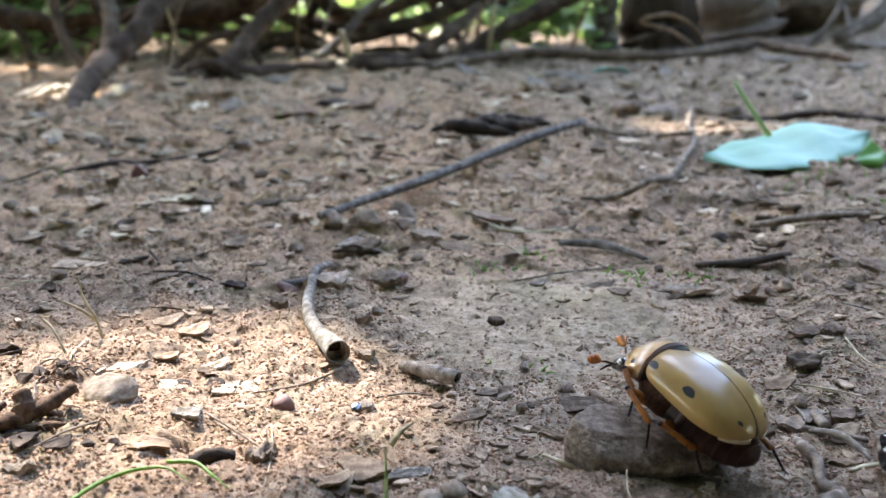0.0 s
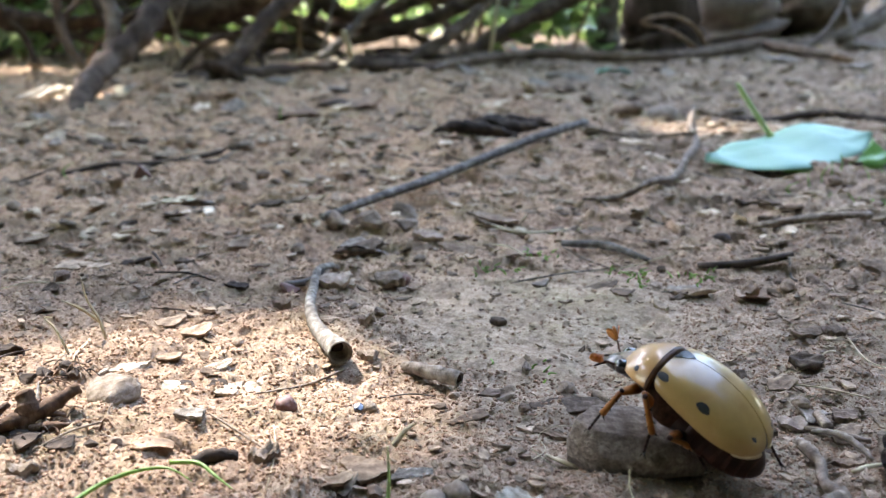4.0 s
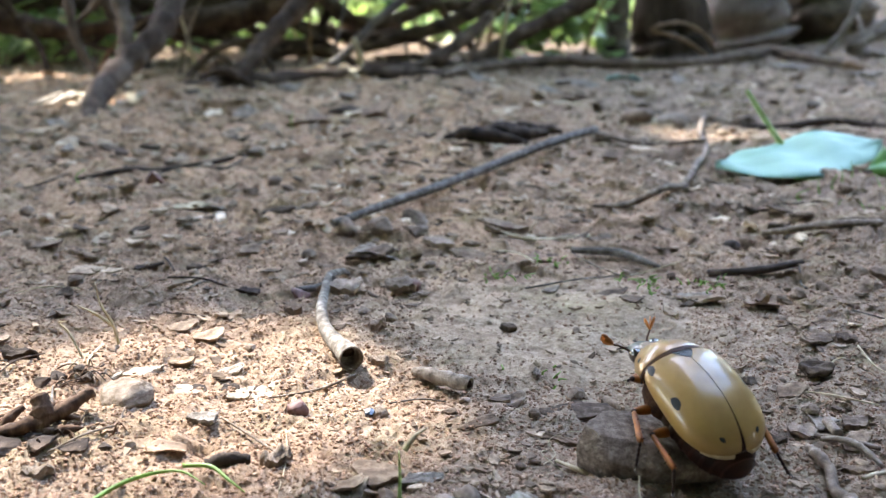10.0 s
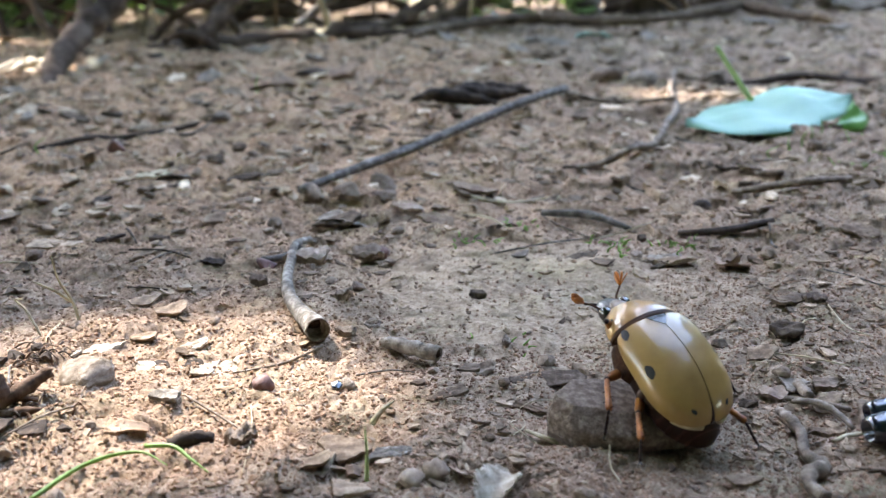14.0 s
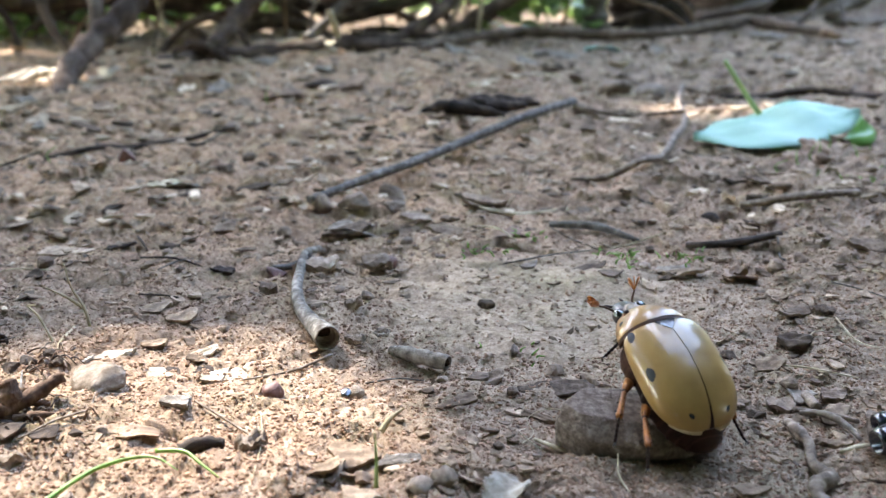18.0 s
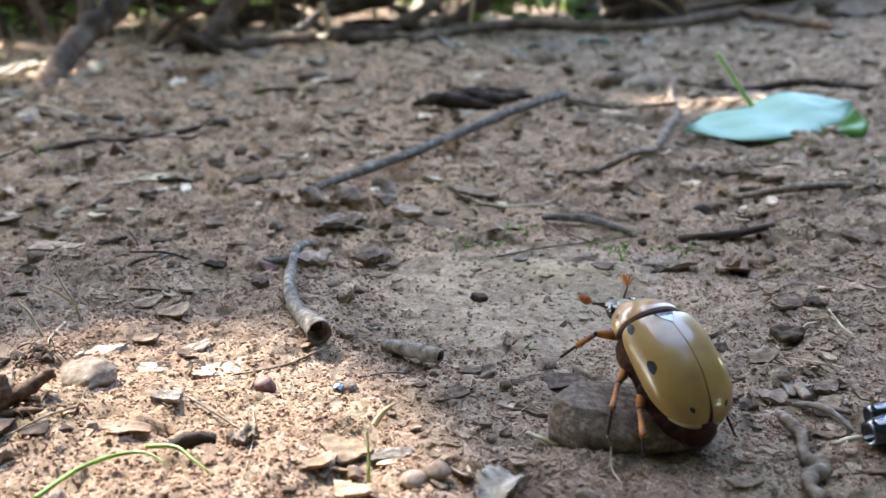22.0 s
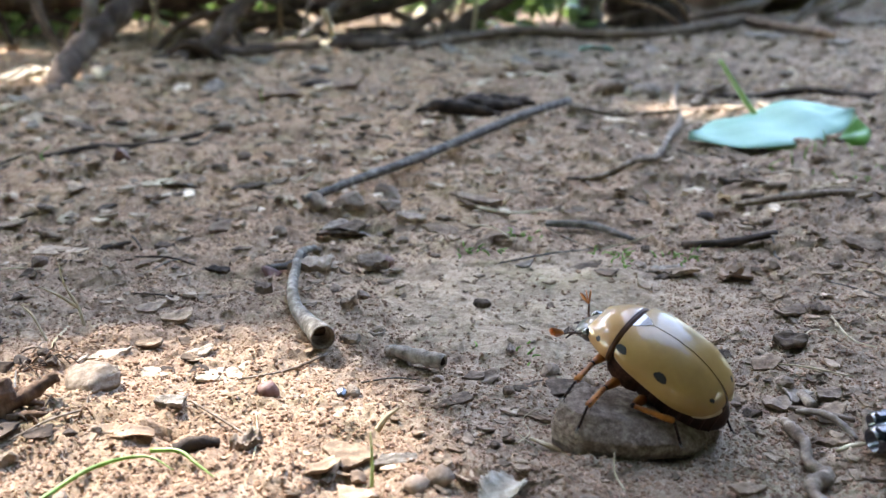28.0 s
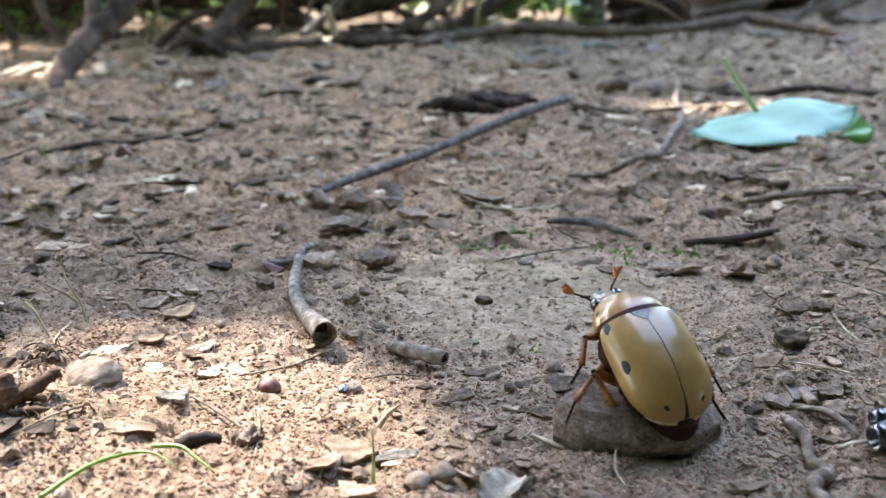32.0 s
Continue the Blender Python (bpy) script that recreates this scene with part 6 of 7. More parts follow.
# ---- the beetle; its own space: x forward, y left, z up, in millimetres ----
# seconds, heading, pitch, roll in degrees, place in mm
BODY = [
    (0, 126.4, 16.2, 4.2, 34.69, 116.99, 7.18),
    (0.5, 127.6, 17.8, 4.7, 34.50, 117.32, 7.02),
    (1, 121.1, 17.6, 4.0, 33.86, 116.13, 7.51),
    (1.5, 122.0, 17.4, 4.4, 34.18, 117.09, 7.25),
    (2, 124.1, 17.7, 3.5, 33.99, 116.78, 7.40),
    (2.5, 128.5, 21.1, 5.7, 33.30, 116.67, 6.95),
    (3, 147.8, 20.8, -5.9, 35.77, 116.51, 7.09),
    (3.5, 146.0, 27.0, -0.9, 35.02, 114.53, 7.40),
    (5.5, 111.9, 13.6, -6.3, 33.33, 115.60, 7.17),
    (6, 113.1, 13.7, -5.0, 33.53, 115.30, 7.45),
    (6.5, 122.8, 15.8, -6.1, 34.15, 116.63, 6.96),
    (7, 121.1, 13.2, -4.6, 33.93, 115.63, 7.64),
    (7.5, 126.8, 14.9, -4.4, 34.58, 117.03, 7.25),
    (8, 125.6, 18.4, -6.9, 34.46, 116.64, 7.73),
    (8.5, 111.4, 18.6, -10.1, 33.13, 116.27, 7.35),
    (9, 112.0, 19.6, -10.0, 33.07, 115.87, 7.86),
    (9.5, 111.2, 18.8, -8.1, 33.25, 116.38, 7.58),
    (10, 113.8, 21.5, -6.5, 33.21, 116.59, 7.66),
    (10.5, 111.3, 22.5, -6.1, 33.51, 117.46, 6.73),
    (11, 115.1, 27.1, -5.9, 33.36, 118.26, 6.66),
    (11.5, 112.1, 24.1, -6.5, 34.04, 118.24, 6.77),
    (12, 115.2, 25.6, -5.2, 33.29, 118.08, 7.15),
    (12.5, 110.6, 21.4, -5.1, 33.42, 117.30, 7.22),
    (13, 111.7, 22.4, -5.3, 33.15, 116.56, 7.73),
    (13.5, 111.6, 23.2, -4.4, 33.71, 117.29, 7.03),
    (14, 116.3, 29.3, -3.2, 33.31, 117.76, 7.27),
    (14.5, 113.4, 25.2, -4.5, 33.93, 118.14, 7.03),
    (16.5, 108.1, 28.7, -6.2, 33.90, 118.69, 7.25),
    (17, 111.4, 29.8, -3.8, 33.72, 118.87, 7.44),
    (17.5, 106.7, 24.3, -5.4, 33.98, 118.82, 7.51),
    (18, 108.7, 28.4, -3.3, 33.12, 117.94, 7.91),
    (18.5, 108.7, 29.8, -4.6, 33.68, 118.76, 7.16),
    (19, 113.1, 32.0, -1.5, 33.31, 118.53, 7.44),
    (19.5, 110.0, 27.1, -4.4, 34.18, 119.12, 7.40),
    (20, 112.3, 29.4, -3.1, 33.73, 118.54, 7.78),
    (20.5, 110.4, 29.7, -4.7, 34.15, 118.90, 7.45),
    (21, 111.2, 33.5, 0.3, 34.06, 118.92, 7.44),
    (21.5, 108.1, 29.1, -1.5, 34.01, 119.11, 7.46),
    (22, 111.6, 31.2, 1.0, 33.61, 118.41, 7.69),
    (22.5, 113.2, 30.8, -0.5, 33.81, 119.05, 7.45),
    (23, 115.3, 34.3, 0.0, 33.43, 119.12, 7.45),
    (23.5, 122.9, 32.8, -2.7, 33.46, 118.66, 7.67),
    (24, 117.1, 28.6, -3.9, 32.95, 118.47, 8.16),
    (24.5, 117.9, 27.8, -8.0, 33.17, 119.16, 7.80),
    (25, 121.3, 30.6, -4.5, 33.06, 118.41, 7.76),
    (25.5, 121.1, 34.3, -5.9, 33.17, 119.65, 7.29),
    (27.5, 136.5, 20.1, -10.7, 33.29, 121.12, 7.80),
    (28, 142.6, 24.2, -17.2, 33.07, 121.29, 7.61),
    (28.5, 136.7, 26.5, -18.3, 32.89, 120.85, 7.86),
    (29, 136.8, 25.1, -18.1, 33.19, 121.62, 7.35),
    (29.5, 126.8, 26.4, -15.7, 31.93, 121.12, 8.11),
    (30, 117.1, 22.6, -11.3, 30.98, 121.33, 8.32),
    (30.5, 120.3, 19.8, -10.4, 31.17, 121.83, 8.77),
    (31, 119.5, 22.5, -7.5, 30.59, 120.93, 8.95),
    (31.5, 118.9, 25.1, -12.3, 31.45, 121.09, 8.81),
    (32, 111.2, 32.1, -8.3, 30.71, 119.84, 8.20),
]
# where the feet stand: seconds and place in mm
FEET = {
    'LF': [(0, 25.2, 114.9, 6), (1, 19.8, 118.5, 6), (2, 19.5, 117.8, 6), (3, 19.5, 112.7, 5), (6, 17.8, 114.5, 6), (7, 17.7, 114.3, 6), (8, 17.9, 114.4, 6), (9, 20.3, 122.3, 7), (10, 25.0, 124.2, 8), (11, 25.1, 124.1, 8), (12, 25.4, 125.3, 8), (13, 25.1, 123.0, 9), (14, 26.7, 123.2, 9), (17, 26.3, 127.6, 9), (18, 24.5, 122.4, 9), (19, 25.3, 126.4, 9), (20, 24.9, 126.5, 9), (21, 24.1, 122.8, 7), (22, 20.2, 126.9, 6), (23, 19.6, 124.9, 6), (24, 19.7, 118.3, 5.5), (25, 20.3, 117.7, 5.5), (27.5, 17.6, 115.0, 5), (28, 17.5, 114.8, 5), (29, 17.5, 114.9, 5), (30, 20.0, 118.4, 6), (31, 18.4, 125.7, 9), (32, 19.7, 118.8, 6)],
    'LM': [(0, 27.1, 111.7, 3), (3, 26.2, 111.1, 3), (6, 26.6, 111.6, 3), (7, 26.5, 111.4, 3), (8, 26.5, 111.8, 3), (9, 24.1, 110.8, 2.5), (10, 23.7, 109.3, 2.5), (11, 23.6, 109.2, 2.5), (12, 23.8, 109.6, 2.5), (13, 23.7, 109.0, 2.5), (14, 23.6, 109.5, 2.5), (17, 23.7, 109.3, 2.5), (18, 23.7, 109.2, 2.5), (19, 23.7, 109.4, 2.5), (20, 23.7, 109.4, 2.5), (22, 23.6, 109.1, 2.5), (24, 23.5, 108.9, 2.5), (25, 19.4, 109.6, 3), (27.5, 19.4, 110.6, 3), (28, 19.5, 111.1, 3), (29, 19.2, 109.9, 3), (30, 19.2, 109.8, 3), (31, 17.3, 111.0, 2.5), (32, 17.7, 111.9, 2.5)],
    'LH': [(0, 33.8, 108.9, 1), (2, 33.3, 109.1, 1), (3, 36.4, 110.0, 1), (6, 30.5, 109.3, 1), (7, 33.4, 108.4, 1), (8, 32.0, 108.8, 1), (9, 27.4, 106.0, 0.7), (10, 27.8, 105.9, 0.7), (12, 27.5, 105.7, 0.7), (13, 26.6, 102.5, 0.7), (14, 26.4, 101.9, 0.7), (17, 26.4, 102.8, 0.7), (18, 26.7, 103.3, 0.7), (19, 26.5, 102.5, 0.7), (20, 26.3, 101.9, 0.7), (23, 26.9, 102.4, 0.7), (24, 25.1, 104.0, 0.7), (25, 24.1, 104.7, 0.7), (27.5, 33.6, 112.0, 1), (28, 33.4, 111.6, 1), (29, 32.2, 111.2, 1), (30, 27.2, 113.2, 1.5), (31, 27.5, 112.9, 1.5), (32, 24.3, 114.1, 1.5)],
    'RH': [(0, 44.7, 109.9, 0.7), (6, 44.4, 110.4, 0.7), (9, 43.4, 110.3, 0.7), (10, 44.1, 111.0, 0.7), (12, 43.9, 110.9, 0.7), (13, 42.9, 109.8, 0.7), (14, 43.3, 109.2, 0.7), (17, 42.2, 113.1, 0.7), (18, 41.9, 113.4, 0.7), (19, 41.2, 112.5, 0.7), (20, 41.3, 112.4, 0.7), (25, 41.4, 113.1, 0.7), (28, 41.4, 115.5, 0.7), (29, 41.5, 116.2, 0.7), (30, 40.5, 117.5, 1), (31, 41.6, 124.4, 1.2), (32, 40.9, 117.8, 1)],
    'RF': [(0, 33.5, 131.0, 5), (3, 27, 128, 5), (6, 35, 129, 5), (9, 36.5, 130.0, 5), (14, 35.5, 131.5, 5), (25, 34, 131.0, 5), (27.5, 28, 130.0, 5), (30, 32, 132.5, 5), (32, 34.5, 132.0, 5)],
    'RM': [(0, 43.5, 124.0, 1), (3, 40, 130, 1), (6, 45, 121, 1), (14, 45, 124, 1), (27.5, 40, 130, 1), (30, 42, 128, 1), (32, 43, 126, 1)],
}


def lane(pairs, x):
    """Smooth curve through (x, y) pairs."""
    xs, ys = [p[0] for p in pairs], [p[1] for p in pairs]
    return sum(float(np.interp(x + d, xs, ys)) * w for d, w in ((-0.7, 0.2), (-0.35, 0.2), (0, 0.2), (0.35, 0.2), (0.7, 0.2)))


WIDE = [(-3, 6.2), (-2, 6.2), (1, 6.2), (4, 6.05), (5.4, 5.85), (6.4, 5.5), (6.9, 5.2)]
TALL = [(-9.5, 4.6), (-7, 5.0), (-5, 5.5), (-3, 5.95), (0, 6.2), (3, 5.9), (5, 5.4), (6.4, 4.8), (7.0, 4.4)]
EDGE = [(-10.3, 1.3), (-9, 1.4), (-5, 1.7), (0, 2.1), (4, 2.4), (6.5, 2.4)]


def wing_point(u, v, side, out=0.0):
    """A point of the wing case: u from front to back, v from the seam to the side."""
    x = 5.95 - 15.45 * (1 - (1 - u) ** 1.6)
    th = v * math.pi * 0.56
    s = min(max((-1.5 - x) / 8.05, 0), 1)
    w = min(lane(WIDE, x), 6.1) * (1 - s ** 2.7) ** 0.44 + out
    e = lane(EDGE, x)
    t = max((lane(TALL, x) - e) * (1 - s ** 3.2) ** 0.55, 0.1) + out
    y = w * math.sin(th)
    z = e + t * math.cos(th)
    # the front edge runs back beside the shoulder
    x -= 1.0 * v ** 3 * (1 - u) ** 6
    return Vector((x, side * (y + 0.06 + 0.36 * u ** 5), z))


def rim_faces(bm, g, nu, nv):
    """Closes the edge between the two skins with corners of its own, so that it stays crisp."""
    h = [[(bm.verts.new(p.co), bm.verts.new(q.co)) for p, q in zip(g[0][i], g[1][i])] if i in (0, nu) else {j: (bm.verts.new(g[0][i][j].co), bm.verts.new(g[1][i][j].co)) for j in (0, nv)} for i in range(nu + 1)]
    for i in range(nu):
        for j in (0, nv):
            bm.faces.new((h[i][j][0], h[i + 1][j][0], h[i + 1][j][1], h[i][j][1]))
    for j in range(nv):
        for i in (0, nu):
            bm.faces.new((h[i][j][0], h[i][j + 1][0], h[i][j + 1][1], h[i][j][1]))


def wing_case(side, parent):
    bm = bmesh.new()
    nu, nv = 44, 22
    g = [[[bm.verts.new(wing_point(i / nu, j / nv, side, -0.22 * k) * MM) for j in range(nv + 1)] for i in range(nu + 1)] for k in (0, 1)]
    for k in (0, 1):
        for i in range(nu):
            for j in range(nv):
                bm.faces.new((g[k][i][j], g[k][i + 1][j], g[k][i + 1][j + 1], g[k][i][j + 1]))
    rim_faces(bm, g, nu, nv)
    return part("wing_case", bm, ELYTRON, parent)


def spot(surface_at, u, v, ru, rv, parent, mat=None, out=0.03):
    bm = bmesh.new()
    c = bm.verts.new(surface_at(u, v, out + 0.02) * MM)
    rings = []
    for k in (0.5, 1.0):
        rings.append([bm.verts.new(surface_at(u + ru * k * math.cos(a) * (1 + 0.12 * math.sin(3 * a)), v + rv * k * math.sin(a), out * (1.1 - k * 0.9)) * MM) for a in np.linspace(0, 2 * math.pi, 17)[:-1]])
    for i in range(16):
        j = (i + 1) % 16
        bm.faces.new((c, rings[0][i], rings[0][j]))
        bm.faces.new((rings[0][i], rings[1][i], rings[1][j], rings[0][j]))
    return part("spot", bm, mat or SPOT, parent, "black spot")


def find_uv(target, side=1):
    best = min(((wing_point(i / 60, j / 60, side) - Vector(target)).length, i / 60, j / 60) for i in range(61) for j in range(61))
    return best[1], best[2]


def dome(rows, nv=20, mat=None, parent=None, name="dome", label=""):
    """A closed body from rings: x, half width, top, bottom, squareness."""
    bm = bmesh.new()
    rings = []
    for x, w, t, b, q in rows:
        ring = []
        for k in range(nv):
            a = 2 * math.pi * k / nv
            cy, sz = math.cos(a), math.sin(a)
            y = w * math.copysign(abs(cy) ** q, cy)
            m = 0.35 * t + 0.65 * b
            z = m + (t - m) * abs(sz) ** q if sz >= 0 else m - (m - b) * abs(sz) ** q
            ring.append(bm.verts.new(Vector((x, y, z)) * MM))
        rings.append(ring)
    for a, b in zip(rings, rings[1:]):
        for k in range(nv):
            bm.faces.new((a[k], a[(k + 1) % nv], b[(k + 1) % nv], b[k]))
    bm.faces.new(rings[0])
    bm.faces.new(rings[-1][::-1])
    return part(name, bm, mat, parent, label)


def pron_point(u, v, out=0.0):
    """The shield behind the head: u from back to front, v from -1 (right) to 1 (left)."""
    x = 6.75 + 4.85 * u - 0.9 * (abs(v) ** 2.2) * (1 - u) * 0.3 - 0.66 * u * (1 - abs(v) ** 2)
    w = (5.5 - 0.4 * u - 2.4 * u ** 1.8) + out
    t = (4.95 - 0.5 * u - 2.1 * u ** 2) + out
    e = 0.75 - 0.75 * u
    th = v * math.pi * 0.5
    y = w * math.sin(th)
    z = e + (t - e) * max(math.cos(th), 0) ** 0.95
    return Vector((x, y, z))


HINGE = Vector((6.2, 0, 2.0))


def build_beetle():
    b = empty("beetle", "large tan beetle with black-spotted glossy wing cases on a flat rock", "beetle")
    for side in (1, -1):
        w = wing_case(side, b)
        for target, ru, rv in (((4.97, 5.32, 4.09), 0.040, 0.085), ((-1.56, 5.4, 3.98), 0.052, 0.075), ((-8.15, 2.54, 3.14), 0.034, 0.050)):
            u, v = find_uv(target)
            spot(lambda uu, vv, o, s=side: wing_point(uu, vv, s, o), u, v, ru, rv, w)
    # dark inner edge of the wing cases, membrane and hind body
    belly = dome([(-10.8, 0.5, -1.6, -2.2, 1.0), (-10.4, 1.6, -0.6, -2.7, 0.95), (-9.4, 2.8, 0.3, -3.3, 0.9), (-8.0, 3.8, 0.9, -3.8, 0.9), (-6, 4.6, 1.2, -3.9, 0.9), (-3, 5.1, 1.6, -3.5, 0.9), (0.6, 5.1, 1.8, -3.1, 0.9), (2.0, 4.7, 1.8, -2.6, 0.95)], 28, UMBER, b, "abdomen", "dark brown ringed abdomen")
    for x, w, t, low in ((-9.7, 2.62, 0.1, -3.22), (-8.6, 3.5, 0.7, -3.66), (-7.3, 4.2, 1.05, -3.88), (-5.8, 4.68, 1.25, -3.93), (-4.1, 5.0, 1.5, -3.72), (-2.2, 5.2, 1.7, -3.46)):
        dome([(x - 0.10, w * 0.98, t - 0.03, low + 0.06, 0.9), (x, w + 0.03, t + 0.03, low - 0.03, 0.9), (x + 0.6, w + 0.06, t + 0.02, low - 0.03, 0.9), (x + 1.2, w + 0.02, t, low + 0.08, 0.9)], 28, RING, belly, "ring", "reddish brown ring")
    dome([(0.6, 5.0, 2.2, -3.2, 0.9), (2.0, 5.7, 2.4, -3.3, 0.9), (4.0, 5.8, 2.6, -3.1, 0.9), (5.6, 5.3, 2.8, -2.6, 0.9), (6.6, 4.4, 3.0, -2.0, 0.95)], 24, FUZZ, b, "thorax", "dark brown downy underside")
    bm = bmesh.new()
    for k in range(2):
        side = 1 - 2 * k
        prev = None
        for i in range(25):
            v = 0.98
            u = 0.70 + 0.29 * i / 24
            p = wing_point(u, v, side, -0.1)
            a = [bm.verts.new((p + Vector((-0.25 * (i / 24), 0, d))) * MM) for d in (0.1, -0.45)] + [bm.verts.new((p + Vector((0.3, -side * 0.5, d))) * MM) for d in (-0.45, 0.1)]
            if prev:
                for j in range(4):
                    bm.faces.new((prev[j], prev[(j + 1) % 4], a[(j + 1) % 4], a[j]))
            else:
                bm.faces.new(a)
            prev = a
        bm.faces.new(prev)
    part("wing_margin", bm, CREAM, b, "cream hind margin under the wing cases")
    bm = bmesh.new()
    prev = None
    for i in range(31):
        p = wing_point(0.12 + 0.87 * i / 30, 0.0, 1, -0.14)
        w = 0.24 + 0.52 * (i / 30) ** 2
        a = [bm.verts.new(Vector((p.x, y, p.z + z)) * MM) for y, z in ((w, 0), (-w, 0), (-w, -0.3), (w, -0.3))]
        if prev:
            for k in range(4):
                bm.faces.new((prev[k], prev[(k + 1) % 4], a[(k + 1) % 4], a[k]))
        else:
            bm.faces.new(a)
        prev = a
    bm.faces.new(prev)
    part("seam", bm, UMBER, b, "dark seam between the wing cases")
    # small triangular plate between the wing cases
    bm = bmesh.new()
    tri = []
    for i, (x, y) in enumerate(((5.95, 1.55), (5.2, 1.2), (4.4, 0.6), (3.75, 0.0), (4.4, -0.6), (5.2, -1.2), (5.95, -1.55))):
        tri.append(bm.verts.new(Vector((x, y, lane(TALL, x) + 0.10 - 0.04 * y * y)) * MM))
    low = [bm.verts.new(v.co - Vector((0, 0, 0.3 * MM))) for v in tri]
    bm.faces.new(tri)
    bm.faces.new(low[::-1])
    for i in range(7):
        j = (i + 1) % 7
        bm.faces.new((tri[i], low[i], low[j], tri[j]))
    part("scutellum", bm, BLACK, b, "small dark triangular plate", smooth=False)
    # shield
    bm = bmesh.new()
    nu, nv = 18, 36
    g = [[[bm.verts.new(pron_point(i / nu, 2 * j / nv - 1, -0.25 * k) * MM) for j in range(nv + 1)] for i in range(nu + 1)] for k in (0, 1)]
    for k in (0, 1):
        for i in range(nu):
            for j in range(nv):
                bm.faces.new((g[k][i][j], g[k][i + 1][j], g[k][i + 1][j + 1], g[k][i][j + 1]))
    rim_faces(bm, g, nu, nv)
    shield = part("pronotum", bm, PRONOTUM, b, "ochre shield behind the head")
    for s in (1, -1):
        best = min(((pron_point(i / 40, j / 40) - Vector((8.8, 4.4, 2.0))).length, i / 40, j / 40) for i in range(41) for j in range(41))
        spot(lambda uu, vv, o, s=s: pron_point(uu, s * vv, o), best[1], best[2], 0.085, 0.065, shield)
    bm = bmesh.new()
    prev = None
    for j in range(37):
        v = 2 * j / 36 - 1
        p = pron_point(0.0, v, -0.05)
        q = Vector((p.x - 0.75, p.y * 0.985, p.z * 0.985 - 0.05))
        a = [bm.verts.new(x * MM) for x in (p, q, q - Vector((0, 0, 0.35)), p - Vector((0, 0, 0.35)))]
        if prev:
            for k in range(4):
                bm.faces.new((prev[k], prev[(k + 1) % 4], a[(k + 1) % 4], a[k]))
        else:
            bm.faces.new(a)
        prev = a
    bm.faces.new(prev)
    part("hind_rim", bm, RIM, shield, "dark brown rim")
    under = dome([(5.2, 4.9, 3.6, -1.2, 0.9), (7.0, 5.0, 3.7, -1.3, 0.9), (8.8, 3.7, 2.6, -1.1, 0.9), (10.0, 2.4, 1.7, -1.0, 0.95)], 20, UMBER, shield, "breast")
    # head with eyes, mouth and feelers
    head = dome([(8.8, 2.5, 2.2, -0.85, 0.9), (10.2, 2.45, 2.3, -0.75, 0.9), (11.4, 2.2, 2.05, -0.55, 0.9), (12.4, 1.8, 1.55, -0.35, 0.85), (13.2, 1.4, 1.1, -0.15, 0.8), (13.6, 1.05, 0.75, 0.05, 0.75)], 22, CROWN, b, "head", "dark brown head")
    # lighter plate that paints the whitish sheen of the dark head
    dome([(9.4, 1.3, 2.42, 1.45, 0.9), (10.4, 1.6, 2.42, 1.45, 0.9), (11.3, 1.2, 2.18, 1.35, 0.9), (11.9, 0.7, 1.85, 1.15, 0.9)], 16, CROWN_SHEEN, head, "sheen_plate", "pale brownish sheen painted on top of the head")
    for s in (1, -1):
        bm = bmesh.new()
        bmesh.ops.create_uvsphere(bm, u_segments=20, v_segments=14, radius=1.15 * MM)
        e = part("eye", bm, BLACK, head, "glossy black eye")
        e.matrix_basis = Matrix.Translation(Vector((11.0, s * 1.85, 0.95)) * MM) @ Matrix.Diagonal((1.05, 0.8, 0.95, 1))
        part("feeler", tube([Vector(p) * MM for p in ((13.1, s * 0.9, 0.6), (14.2, s * 1.3, 0.2), (15.0, s * 1.7, -0.3))], [0.2 * MM, 0.18 * MM, 0.1 * MM], 8), UMBER, head)
    feelers = []
    for s in (1, -1):
        reach, up = (0.8, 1.5) if s == 1 else (0.68, 1.3)
        st = part("antenna", tube(spline([Vector(p) * MM * reach for p in ((0, 0, 0), (0.8, s * 0.9, up * 0.35), (1.3, s * 2.0, up * 0.8), (1.7, s * 2.9, up))], 4), np.linspace(0.19, 0.13, 13) * MM, 8), RIM, b, "thin brown antenna with an orange club")
        for k in range(3):
            bm = bmesh.new()
            a = (k - 1) * 0.45
            base = Vector((1.7, s * 2.9, up)) * reach
            d = Vector((math.cos(0.9 + a) * 0.8, s * math.sin(0.9 + a) * 0.8, 0.5 + 0.2 * (k - 1))).normalized()
            wd = Vector((0, 0, 1)).cross(d).normalized().cross(d)
            rows = []
            for t, w in ((0, 0.12), (0.5, 0.42), (1.1, 0.62), (1.7, 0.58), (2.1, 0.26)):
                c = base + d * t
                nrm = d.cross(wd) * 0.09
                rows.append([bm.verts.new((c + wd * w) * MM), bm.verts.new((c + nrm) * MM), bm.verts.new((c - wd * w) * MM), bm.verts.new((c - nrm) * MM)])
            for r1, r2 in zip(rows, rows[1:]):
                for q in range(4):
                    bm.faces.new((r1[q], r1[(q + 1) % 4], r2[(q + 1) % 4], r2[q]))
            bm.faces.new(rows[0])
            bm.faces.new(rows[-1])
            part("club_leaf", bm, ORANGE, st, "orange club leaf")
        feelers.append((st, s))
    return b, shield, head, feelers


HIPS = {"LF": (6.9, 2.2, -0.9), "LM": (3.4, 3.6, -2.4), "LH": (-0.6, 3.4, -2.8), "RF": (6.9, -2.2, -0.9), "RM": (3.4, -3.6, -2.4), "RH": (-0.6, -3.4, -2.8)}
